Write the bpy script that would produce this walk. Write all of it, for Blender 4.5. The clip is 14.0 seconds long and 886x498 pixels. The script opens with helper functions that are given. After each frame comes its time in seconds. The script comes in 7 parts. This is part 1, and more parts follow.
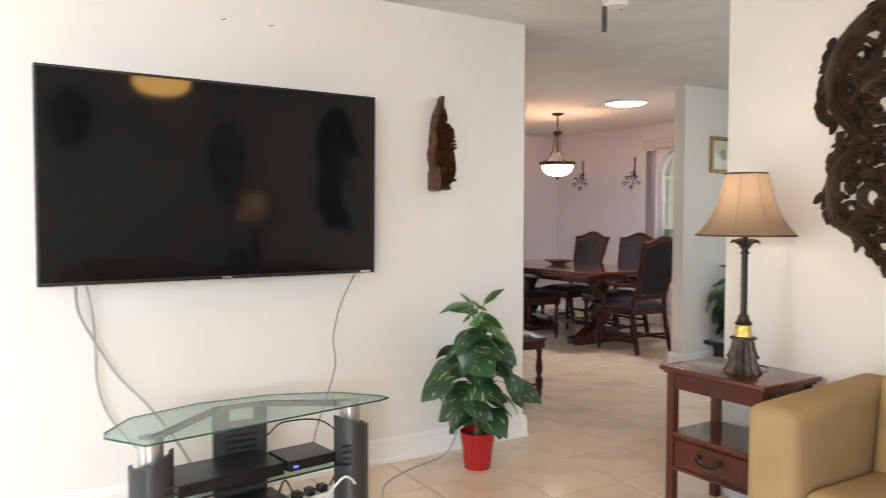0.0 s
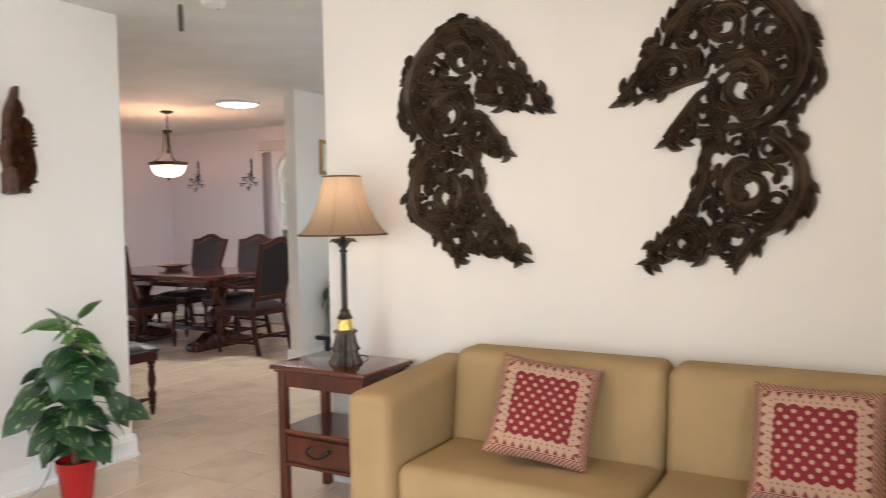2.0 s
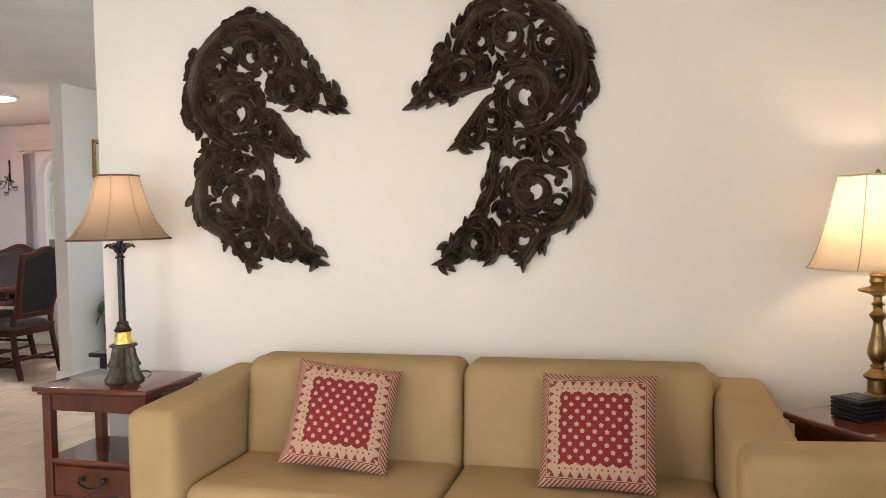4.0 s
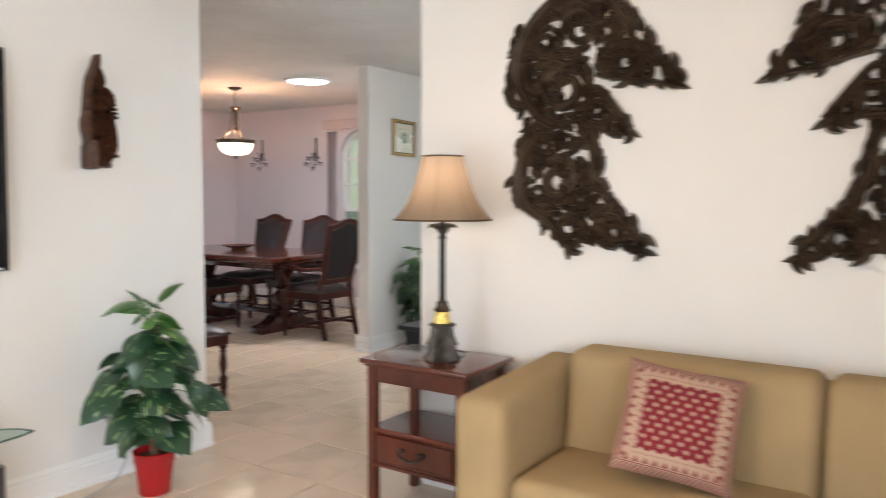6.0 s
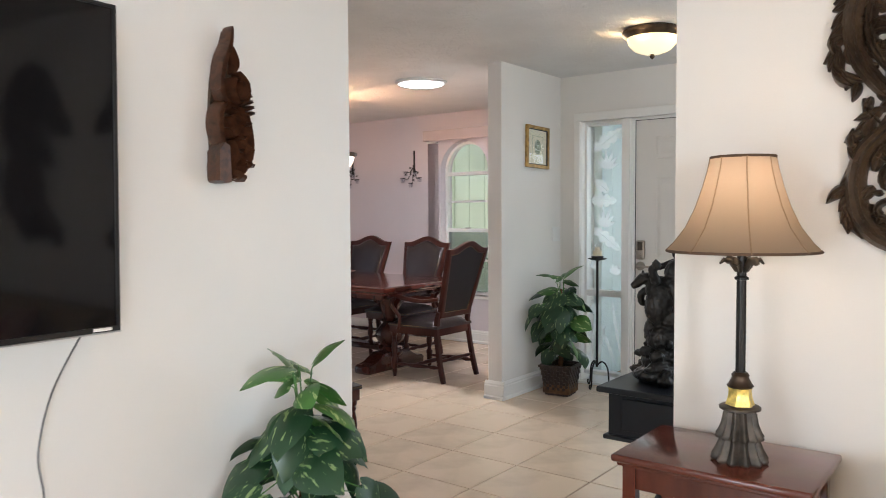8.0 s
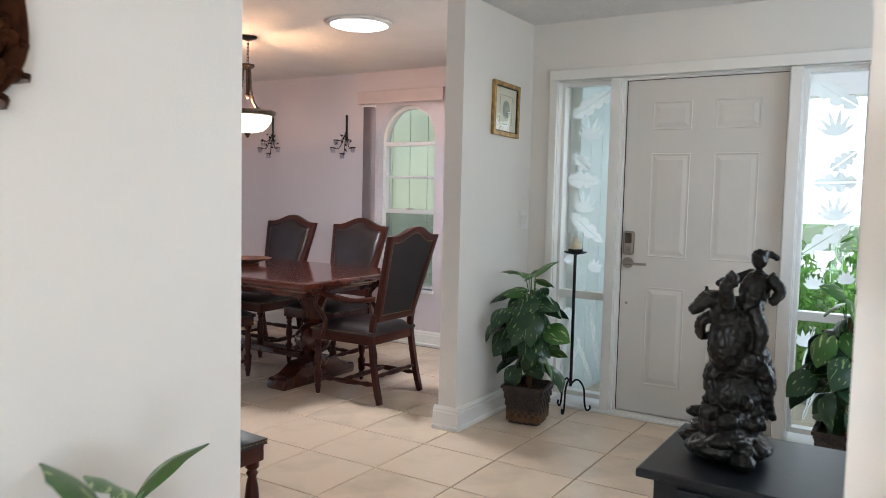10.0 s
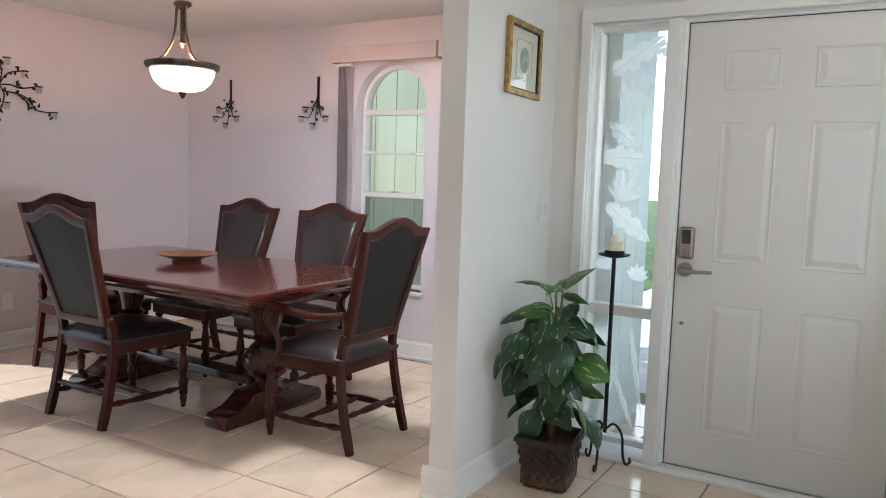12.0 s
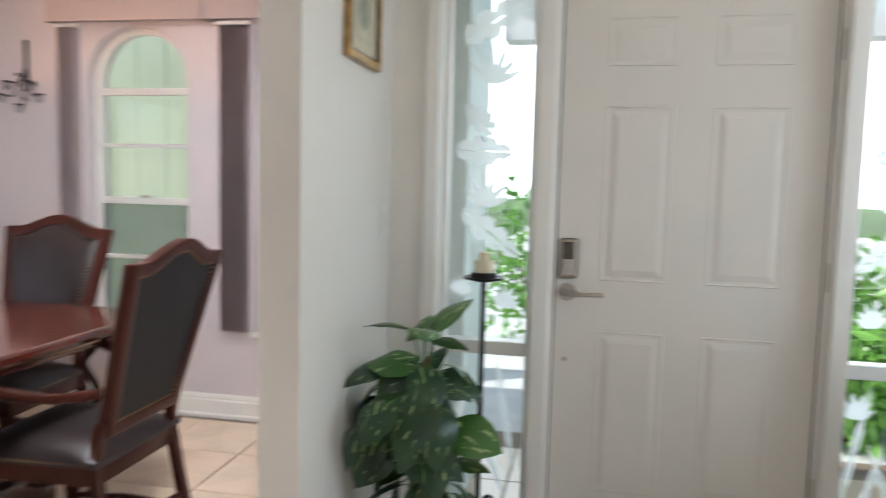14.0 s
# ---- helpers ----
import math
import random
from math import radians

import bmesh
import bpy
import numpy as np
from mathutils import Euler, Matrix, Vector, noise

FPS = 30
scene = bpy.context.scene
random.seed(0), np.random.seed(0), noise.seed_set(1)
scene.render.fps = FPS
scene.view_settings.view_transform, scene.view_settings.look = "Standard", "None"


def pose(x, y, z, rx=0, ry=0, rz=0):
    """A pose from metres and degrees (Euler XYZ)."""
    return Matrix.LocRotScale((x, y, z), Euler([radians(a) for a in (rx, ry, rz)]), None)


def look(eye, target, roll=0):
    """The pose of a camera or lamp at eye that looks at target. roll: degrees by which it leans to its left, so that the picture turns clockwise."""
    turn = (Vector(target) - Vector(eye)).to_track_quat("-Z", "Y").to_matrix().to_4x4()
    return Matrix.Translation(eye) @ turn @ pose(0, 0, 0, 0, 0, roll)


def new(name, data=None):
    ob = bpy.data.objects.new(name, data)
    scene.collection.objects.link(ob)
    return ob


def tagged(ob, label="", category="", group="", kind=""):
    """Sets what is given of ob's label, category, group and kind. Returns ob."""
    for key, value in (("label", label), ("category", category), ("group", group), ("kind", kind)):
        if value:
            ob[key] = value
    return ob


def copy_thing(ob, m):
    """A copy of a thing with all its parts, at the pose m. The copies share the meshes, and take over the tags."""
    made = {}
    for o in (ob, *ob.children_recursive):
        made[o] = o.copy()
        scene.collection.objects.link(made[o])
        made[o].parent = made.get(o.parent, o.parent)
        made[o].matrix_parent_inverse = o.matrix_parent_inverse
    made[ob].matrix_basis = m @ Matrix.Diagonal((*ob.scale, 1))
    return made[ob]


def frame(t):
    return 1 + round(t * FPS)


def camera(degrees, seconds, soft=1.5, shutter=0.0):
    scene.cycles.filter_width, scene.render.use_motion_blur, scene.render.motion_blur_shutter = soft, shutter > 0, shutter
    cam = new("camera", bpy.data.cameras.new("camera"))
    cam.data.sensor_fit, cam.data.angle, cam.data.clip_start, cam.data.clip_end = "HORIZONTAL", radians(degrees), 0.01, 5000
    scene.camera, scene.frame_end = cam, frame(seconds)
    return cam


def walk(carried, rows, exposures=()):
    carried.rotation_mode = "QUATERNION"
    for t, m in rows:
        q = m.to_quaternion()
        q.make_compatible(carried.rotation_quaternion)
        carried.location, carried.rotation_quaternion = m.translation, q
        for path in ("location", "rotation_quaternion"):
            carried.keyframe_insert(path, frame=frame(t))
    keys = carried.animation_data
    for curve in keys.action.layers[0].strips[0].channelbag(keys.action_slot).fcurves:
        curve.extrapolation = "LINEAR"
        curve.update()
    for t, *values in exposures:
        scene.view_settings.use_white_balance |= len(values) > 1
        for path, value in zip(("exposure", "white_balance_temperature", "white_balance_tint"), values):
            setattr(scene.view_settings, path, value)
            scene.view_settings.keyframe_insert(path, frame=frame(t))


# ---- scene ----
cam = camera(60.8, 14.0, soft=0.85, shutter=0.45)
METRES, EYE, TILT, LEAN, TURN = 8.0, 1.5, 0.0, 0.0, -31.8
PATH = [
    (0, (-0.05, 0.029, 1.302), (1.011, 1.722, 1.215), 0.1),
    (0.5, (-0.027, 0.014, 1.298), (1.189, 1.599, 1.211), 0.0),
    (1, (-0.001, -0.002, 1.306), (1.392, 1.43, 1.216), -0.2),
    (1.5, (0.014, -0.02, 1.304), (1.586, 1.214, 1.216), -0.6),
    (2, (0.019, -0.042, 1.309), (1.745, 0.964, 1.216), -1.0),
    (2.5, (0.036, -0.06, 1.306), (1.882, 0.702, 1.209), -1.3),
    (3, (0.053, -0.041, 1.257), (1.991, 0.446, 1.183), -1.3),
    (5.5, (0.094, 0.053, 1.314), (1.914, 0.871, 1.18), 0.3),
    (6, (0.133, 0.319, 1.313), (1.793, 1.427, 1.178), 0.2),
    (6.5, (0.168, 0.578, 1.311), (1.717, 1.836, 1.179), -0.0),
    (7, (0.315, 0.856, 1.31), (1.812, 2.175, 1.179), 0.2),
    (7.5, (0.436, 1.138, 1.303), (1.944, 2.447, 1.191), 0.0),
    (8, (0.560, 1.424, 1.327), (2.143, 2.641, 1.238), -0.3),
    (8.5, (0.763, 1.647, 1.323), (2.384, 2.815, 1.233), 0.3),
    (9, (1.004, 1.846, 1.318), (2.654, 2.973, 1.212), 0.8),
    (11.5, (2.252, 2.737, 1.327), (3.961, 3.76, 1.142), 1.8),
    (12, (2.502, 2.892, 1.327), (4.205, 3.922, 1.132), 1.9),
    (12.5, (2.694, 3.104, 1.332), (4.405, 4.121, 1.131), 1.9),
    (13, (2.912, 3.294, 1.304), (4.64, 4.28, 1.095), 1.9),
    (13.5, (3.103, 3.458, 1.319), (4.892, 4.327, 1.115), 2.0),
    (14, (3.248, 3.631, 1.332), (5.201, 4.017, 1.146), 1.4),
]
EXPOSURES = [(0, -0.12, 6350, 10), (2, -0.06, 6300, 10), (3, -0.06, 6350, 11), (5.5, -0.02, 6120, 10), (7, -0.02, 6050, 10), (9, -0.16, 5980, 9), (11.5, 0.08, 5800, 8), (13, 0.18, 5850, 9), (14, 0.08, 6050, 8)]
walk(cam, [(t, look(eye, target, roll)) for t, eye, target, roll in PATH], EXPOSURES)

# ---- body ----
# ---- world, sun, daylight and exposure ----
CEIL = 2.41
world = bpy.data.worlds.new("sky")
scene.world = world
world.use_nodes = True
sky = world.node_tree.nodes.new("ShaderNodeTexSky")
sky.sky_type, sky.sun_disc = "NISHITA", False
sky.sun_elevation, sky.sun_rotation = radians(54), radians(330)
world.node_tree.links.new(sky.outputs[0], world.node_tree.nodes["Background"].inputs[0])
world.node_tree.nodes["Background"].inputs[1].default_value = 0.15


def lamp_data(name, kind, energy, color, **extra):
    data = bpy.data.lights.new(name, kind)
    data.energy, data.color = energy, color
    for key, value in extra.items():
        if key == "size":
            data.size = value
        elif key == "size_y":
            data.shape, data.size_y = "RECTANGLE", value
        elif key == "soft":
            data.shadow_soft_size = value
        elif key == "angle":
            data.angle = value
    return data


sun = new("sun", lamp_data("sun", "SUN", 4.0, (1, 0.95, 0.88), angle=radians(0.5)))
sun.matrix_world = look((0, 0, 0), (0.36, -0.62, -1.0))

DAYLIGHT = [
    ("daylight_patio", (-2.55, 2.72, 1.08), (0.5, 2.85, 0.9), 1.25, 1.95, 50, (0.90, 0.95, 1.0)),
    ("daylight_back_window", (-1.45, -2.2, 1.75), (0.1, 3.2, 0.35), 1.9, 1.6, 355, (0.92, 0.96, 1.0)),
    # made-up fill from an unseen side wall, added to brighten entry and partition
    ("entry_fill_light", (4.65, 1.24, 1.5), (4.8, 4, 1.2), 1.4, 1.15, 21, (0.84, 0.93, 1.0)),
    ("daylight_dining_slider", (4.05, 8.16, 1.05), (4.4, 5, 0.9), 1.3, 1.9, 5, (0.88, 0.93, 1.0)),
]
for name, at, to, w, h, energy, color in DAYLIGHT:
    ob = new(name, lamp_data(name, "AREA", energy, color, size=w, size_y=h))
    ob.matrix_world = look(at, to)


# ---- materials ----
def surface(name, color, rough=0.5, metal=0.0, vary=0.06, scale=3.0, grain=90.0, grain_vary=0.03, bump=0.05, per_object=0.0, stretch=(1, 1, 1), coat=0.0, dark=None):
    """A material with broad and fine variation of colour, and fine relief."""
    m = bpy.data.materials.new(name)
    m.use_nodes = True
    nt, n = m.node_tree, m.node_tree.nodes
    p = n["Principled BSDF"]
    p.inputs["Metallic"].default_value = metal
    p.inputs["Coat Weight"].default_value = coat
    p.inputs["Coat Roughness"].default_value = 0.15
    tc, mp = n.new("ShaderNodeTexCoord"), n.new("ShaderNodeMapping")
    mp.inputs["Scale"].default_value = stretch
    nt.links.new(tc.outputs["Object"], mp.inputs[0])
    broad, fine = n.new("ShaderNodeTexNoise"), n.new("ShaderNodeTexNoise")
    broad.inputs["Scale"].default_value, fine.inputs["Scale"].default_value = scale, grain
    broad.inputs["Detail"].default_value, fine.inputs["Detail"].default_value = 5, 3
    for t in (broad, fine):
        nt.links.new(mp.outputs[0], t.inputs["Vector"])
    mix = n.new("ShaderNodeMix")
    mix.data_type = "RGBA"
    low = dark or tuple(c * (1 - 2.2 * vary) for c in color)
    high = tuple(min(1, c * (1 + vary)) for c in color)
    mix.inputs[6].default_value, mix.inputs[7].default_value = (*low, 1), (*high, 1)
    ramp = n.new("ShaderNodeMapRange")
    ramp.inputs[1].default_value, ramp.inputs[2].default_value = 0.3, 0.7
    nt.links.new(broad.outputs[0], ramp.inputs[0])
    add = n.new("ShaderNodeMath")
    add.operation = "MULTIPLY_ADD"
    nt.links.new(fine.outputs[0], add.inputs[0])
    add.inputs[1].default_value = grain_vary * 10
    nt.links.new(ramp.outputs[0], add.inputs[2])
    last = add
    if per_object:
        info, more = n.new("ShaderNodeObjectInfo"), n.new("ShaderNodeMath")
        more.operation = "MULTIPLY_ADD"
        more.inputs[1].default_value = per_object
        nt.links.new(info.outputs["Random"], more.inputs[0])
        nt.links.new(add.outputs[0], more.inputs[2])
        last = more
    nt.links.new(last.outputs[0], mix.inputs[0])
    nt.links.new(mix.outputs[2], p.inputs["Base Color"])
    rr = n.new("ShaderNodeMapRange")
    rr.inputs[3].default_value, rr.inputs[4].default_value = max(0.02, rough - 0.06), min(1, rough + 0.08)
    nt.links.new(broad.outputs[0], rr.inputs[0])
    nt.links.new(rr.outputs[0], p.inputs["Roughness"])
    if bump:
        b = n.new("ShaderNodeBump")
        b.inputs["Strength"].default_value, b.inputs["Distance"].default_value = bump, 0.004
        nt.links.new(fine.outputs[0], b.inputs["Height"])
        nt.links.new(b.outputs[0], p.inputs["Normal"])
    return m


def glow(name, color, strength):
    m = bpy.data.materials.new(name)
    m.use_nodes = True
    p = m.node_tree.nodes["Principled BSDF"]
    p.inputs["Base Color"].default_value = (*color, 1)
    p.inputs["Emission Color"].default_value = (*color, 1)
    p.inputs["Emission Strength"].default_value = strength
    return m


def clear_glass(name, tint=(1, 1, 1), rough=0.0, film=0.0):
    """Thin glass: see-through with a clear coat of reflection."""
    m = bpy.data.materials.new(name)
    m.use_nodes = True
    nt, n = m.node_tree, m.node_tree.nodes
    n.remove(n["Principled BSDF"])
    out = n["Material Output"]
    tr, gl, mix = n.new("ShaderNodeBsdfTransparent"), n.new("ShaderNodeBsdfGlossy"), n.new("ShaderNodeMixShader")
    facing, power, fr = n.new("ShaderNodeLayerWeight"), n.new("ShaderNodeMath"), n.new("ShaderNodeMapRange")
    power.operation = "POWER"
    power.inputs[1].default_value = 5
    nt.links.new(facing.outputs["Facing"], power.inputs[0])
    nt.links.new(power.outputs[0], fr.inputs[0])
    fr.inputs[3].default_value, fr.inputs[4].default_value = 0.04, 1.0
    tr.inputs[0].default_value = (*tint, 1)
    gl.inputs["Roughness"].default_value = rough
    nt.links.new(fr.outputs[0], mix.inputs[0])
    nt.links.new(tr.outputs[0], mix.inputs[1])
    nt.links.new(gl.outputs[0], mix.inputs[2])
    nt.links.new(mix.outputs[0], out.inputs[0])
    return m


def frosted(name, color, see=0.35):
    """Etched glass: white film that lets light through, partly clear."""
    m = bpy.data.materials.new(name)
    m.use_nodes = True
    nt, n = m.node_tree, m.node_tree.nodes
    n.remove(n["Principled BSDF"])
    tl, df, tr = n.new("ShaderNodeBsdfTranslucent"), n.new("ShaderNodeBsdfDiffuse"), n.new("ShaderNodeBsdfTransparent")
    for s in (tl, df):
        s.inputs[0].default_value = (*color, 1)
    a, b = n.new("ShaderNodeMixShader"), n.new("ShaderNodeMixShader")
    a.inputs[0].default_value, b.inputs[0].default_value = 0.25, see
    nt.links.new(tl.outputs[0], a.inputs[1])
    nt.links.new(df.outputs[0], a.inputs[2])
    nt.links.new(a.outputs[0], b.inputs[1])
    nt.links.new(tr.outputs[0], b.inputs[2])
    nt.links.new(b.outputs[0], n["Material Output"].inputs[0])
    return m


def shade_cloth(name, color, through_color):
    """Lamp shade cloth: diffuse outside, light passes through."""
    m = bpy.data.materials.new(name)
    m.use_nodes = True
    nt, n = m.node_tree, m.node_tree.nodes
    n.remove(n["Principled BSDF"])
    tl, df, mix = n.new("ShaderNodeBsdfTranslucent"), n.new("ShaderNodeBsdfDiffuse"), n.new("ShaderNodeMixShader")
    weave = n.new("ShaderNodeTexNoise")
    weave.inputs["Scale"].default_value = 60
    b = n.new("ShaderNodeBump")
    b.inputs["Strength"].default_value, b.inputs["Distance"].default_value = 0.15, 0.002
    nt.links.new(weave.outputs[0], b.inputs["Height"])
    nt.links.new(b.outputs[0], df.inputs["Normal"])
    tl.inputs[0].default_value, df.inputs[0].default_value = (*through_color, 1), (*color, 1)
    mix.inputs[0].default_value = 0.55
    nt.links.new(tl.outputs[0], mix.inputs[1])
    nt.links.new(df.outputs[0], mix.inputs[2])
    nt.links.new(mix.outputs[0], n["Material Output"].inputs[0])
    return m


def ceiling_material():
    """Off-white paint over knocked-down plaster."""
    m = surface("ceiling_plaster", (0.74, 0.735, 0.72), 0.8, vary=0.03, bump=0)
    nt, n = m.node_tree, m.node_tree.nodes
    tc, mp = n.new("ShaderNodeTexCoord"), n.new("ShaderNodeMapping")
    mp.inputs["Scale"].default_value = (14, 34, 1)
    mp.inputs["Rotation"].default_value = (0, 0, 0.5)
    warp, t = n.new("ShaderNodeTexNoise"), n.new("ShaderNodeTexNoise")
    warp.inputs["Scale"].default_value = 5
    t.inputs["Scale"].default_value, t.inputs["Detail"].default_value = 1.0, 4
    t.inputs["Distortion"].default_value = 1.4
    r = n.new("ShaderNodeMapRange")
    r.inputs[1].default_value, r.inputs[2].default_value = 0.5, 0.66
    b = n.new("ShaderNodeBump")
    b.inputs["Strength"].default_value, b.inputs["Distance"].default_value = 0.8, 0.0045
    nt.links.new(tc.outputs["Object"], mp.inputs[0])
    nt.links.new(mp.outputs[0], t.inputs["Vector"])
    nt.links.new(t.outputs[0], r.inputs[0])
    nt.links.new(r.outputs[0], b.inputs["Height"])
    nt.links.new(b.outputs[0], n["Principled BSDF"].inputs["Normal"])
    return m


M_WALL = surface("cream_wall_paint", (0.80, 0.78, 0.74), 0.55, vary=0.015, scale=1.2, grain=220, grain_vary=0.004, bump=0.12)
M_ROSE = surface("dusty_rose_wall_paint", (0.695, 0.640, 0.668), 0.55, vary=0.015, scale=1.2, grain=220, grain_vary=0.004, bump=0.12)
M_CEIL = ceiling_material()
M_TRIM = surface("white_gloss_paint", (0.84, 0.83, 0.80), 0.3, vary=0.01, grain=150, grain_vary=0.003, bump=0.03)
M_DOOR = surface("white_door_paint", (0.72, 0.69, 0.645), 0.38, vary=0.015, grain=150, grain_vary=0.004, bump=0.04)
M_GROUT = surface("grey_brown_grout", (0.25, 0.19, 0.14), 0.85, vary=0.1, grain=200, bump=0.2)
M_TILE = surface("beige_glazed_tile", (0.72, 0.575, 0.43), 0.11, vary=0.09, scale=3.6, grain=18, grain_vary=0.03, bump=0.02, per_object=0.5)
M_CHERRY = surface("cherry_wood", (0.085, 0.018, 0.009), 0.22, vary=0.25, scale=5, grain=40, grain_vary=0.05, bump=0.04, stretch=(1, 1, 0.2), coat=0.3)
M_CHAIR = surface("dark_cherry_chair_wood", (0.045, 0.011, 0.007), 0.30, vary=0.28, scale=5, grain=40, grain_vary=0.05, bump=0.05, stretch=(1, 1, 0.2), coat=0.05)
M_MAHOG = surface("dark_mahogany", (0.055, 0.014, 0.009), 0.2, vary=0.25, scale=5, grain=40, grain_vary=0.04, bump=0.04, stretch=(1, 1, 0.2), coat=0.5)
M_LEATHER = surface("dark_brown_leather", (0.028, 0.020, 0.020), 0.33, vary=0.15, scale=8, grain=260, grain_vary=0.02, bump=0.25)
M_LEATHER_BACK = surface("charcoal_leather", (0.012, 0.012, 0.014), 0.5, vary=0.12, scale=6, grain=260, grain_vary=0.02, bump=0.2)
M_OLIVE = surface("olive_tan_upholstery", (0.40, 0.29, 0.15), 0.85, vary=0.05, scale=4, grain=500, grain_vary=0.02, bump=0.3)
M_BLACK = surface("black_plastic", (0.012, 0.012, 0.013), 0.35, vary=0.1, grain=120, bump=0.02)
M_BLACKWOOD = surface("black_painted_wood", (0.012, 0.014, 0.018), 0.35, vary=0.2, grain=60, bump=0.05)
M_GREY = surface("charcoal_metal", (0.06, 0.062, 0.066), 0.38, 0.4, vary=0.08, grain=160, bump=0.02)
M_SILVER = surface("silver_tube", (0.55, 0.56, 0.57), 0.3, 0.8, vary=0.05, bump=0.0)
M_CARVE = surface("dark_carved_teak", (0.052, 0.034, 0.021), 0.36, vary=0.5, scale=16, grain=110, grain_vary=0.06, bump=0.6, dark=(0.005, 0.004, 0.003))
M_CARVE_RED = surface("reddish_carved_teak", (0.058, 0.023, 0.011), 0.36, vary=0.5, scale=30, grain=60, grain_vary=0.06, bump=0.35, dark=(0.012, 0.006, 0.004))
M_BRONZE = surface("aged_bronze", (0.07, 0.05, 0.035), 0.38, 0.8, vary=0.3, scale=20, grain=90, bump=0.15)
M_PATINA = surface("pewter_lamp_base", (0.085, 0.072, 0.058), 0.45, 0.6, vary=0.35, scale=25, grain=90, bump=0.2)
M_BRASS = surface("antique_brass", (0.30, 0.20, 0.08), 0.28, 0.95, vary=0.15, scale=15, grain=80, bump=0.03)
M_GOLD = surface("gilt_crackle", (0.75, 0.58, 0.16), 0.3, 0.5, vary=0.3, scale=40, grain=120, bump=0.4)
M_IRON = surface("black_wrought_iron", (0.018, 0.016, 0.015), 0.5, 0.5, vary=0.2, grain=80, bump=0.2)
M_LEAF = surface("variegated_green_leaf", (0.045, 0.13, 0.03), 0.35, vary=0.35, scale=9, grain=40, grain_vary=0.05, bump=0.12, per_object=0.5, dark=(0.012, 0.045, 0.014))
M_LEAF_PALE = surface("pale_green_leaf", (0.16, 0.34, 0.06), 0.35, vary=0.3, scale=9, grain=40, grain_vary=0.05, bump=0.12, per_object=0.4, dark=(0.05, 0.14, 0.03))
M_STEM = surface("bark_stem", (0.14, 0.08, 0.045), 0.8, vary=0.3, scale=20, grain=90, bump=0.5)
M_RED = surface("red_glazed_pot", (0.42, 0.008, 0.012), 0.22, vary=0.1, grain=60, bump=0.02, coat=0.3)
M_BASKET = surface("dark_woven_wicker", (0.035, 0.022, 0.017), 0.5, vary=0.35, scale=30, grain=120, bump=0.3)
M_CABLE = surface("grey_cable", (0.36, 0.36, 0.36), 0.5, vary=0.05, bump=0.0)
M_CABLE_MID = surface("mid_grey_cable", (0.13, 0.13, 0.13), 0.5, vary=0.05, bump=0.0)
M_CABLE_DARK = surface("black_cable", (0.02, 0.02, 0.02), 0.5, vary=0.05, bump=0.0)
M_WHITE = surface("white_plastic", (0.80, 0.80, 0.78), 0.4, vary=0.01, bump=0.0)
M_NICKEL = surface("satin_nickel", (0.42, 0.38, 0.33), 0.32, 0.9, vary=0.08, bump=0.02)
M_STATUE = surface("blackened_bronze", (0.022, 0.02, 0.018), 0.3, 0.5, vary=0.3, scale=18, grain=60, bump=0.15)
M_SHADE_A = shade_cloth("tan_silk_shade", (0.34, 0.26, 0.185), (0.43, 0.35, 0.285))
M_SHADE_B = shade_cloth("cream_shade", (0.74, 0.66, 0.50), (0.82, 0.68, 0.50))
M_GLASS = clear_glass("clear_glass")
M_TABLEGLASS = clear_glass("green_tinted_glass", (0.78, 0.90, 0.86))
M_SCREENMESH = frosted("grey_insect_screen", (0.22, 0.26, 0.28), 0.58)
M_FROST = frosted("etched_glass", (0.96, 0.98, 0.98), 0.2)
M_MATBOARD = surface("cream_mat_board", (0.75, 0.72, 0.56), 0.7, vary=0.03, bump=0.03)
M_INK = surface("faded_green_print", (0.32, 0.38, 0.27), 0.7, vary=0.3, scale=40, bump=0.0)
M_BLIND = surface("mauve_grey_vertical_blind", (0.50, 0.42, 0.43), 0.6, vary=0.05, grain=200, bump=0.08)
M_VALANCE = surface("mauve_painted_valance", (0.56, 0.47, 0.46), 0.5, vary=0.04, grain=150, bump=0.05)
M_SIDING = surface("pale_green_siding", (0.62, 0.70, 0.50), 0.7, vary=0.05, grain=60, bump=0.1)
M_PORCHWALL = surface("pale_blue_green_paint", (0.74, 0.82, 0.79), 0.6, vary=0.03, bump=0.05)
M_CONCRETE = surface("pale_concrete", (0.66, 0.65, 0.63), 0.85, vary=0.1, grain=90, bump=0.2)
M_GRASS = surface("lawn", (0.07, 0.13, 0.03), 0.9, vary=0.4, scale=2, grain=60, bump=0.6)
M_PORCELAIN = surface("cream_candle_wax", (0.78, 0.70, 0.50), 0.4, vary=0.03, bump=0.0)


for m, level in ((M_LEATHER_BACK, 0.25), (M_CARVE, 0.45), (M_CARVE_RED, 0.45), (M_STATUE, 0.5), (M_CHAIR, 0.2), (M_OLIVE, 0.2), (M_STEM, 0.2), (M_LEATHER, 0.4), (M_BLACKWOOD, 0.35)):
    m.node_tree.nodes["Principled BSDF"].inputs["Specular IOR Level"].default_value = level


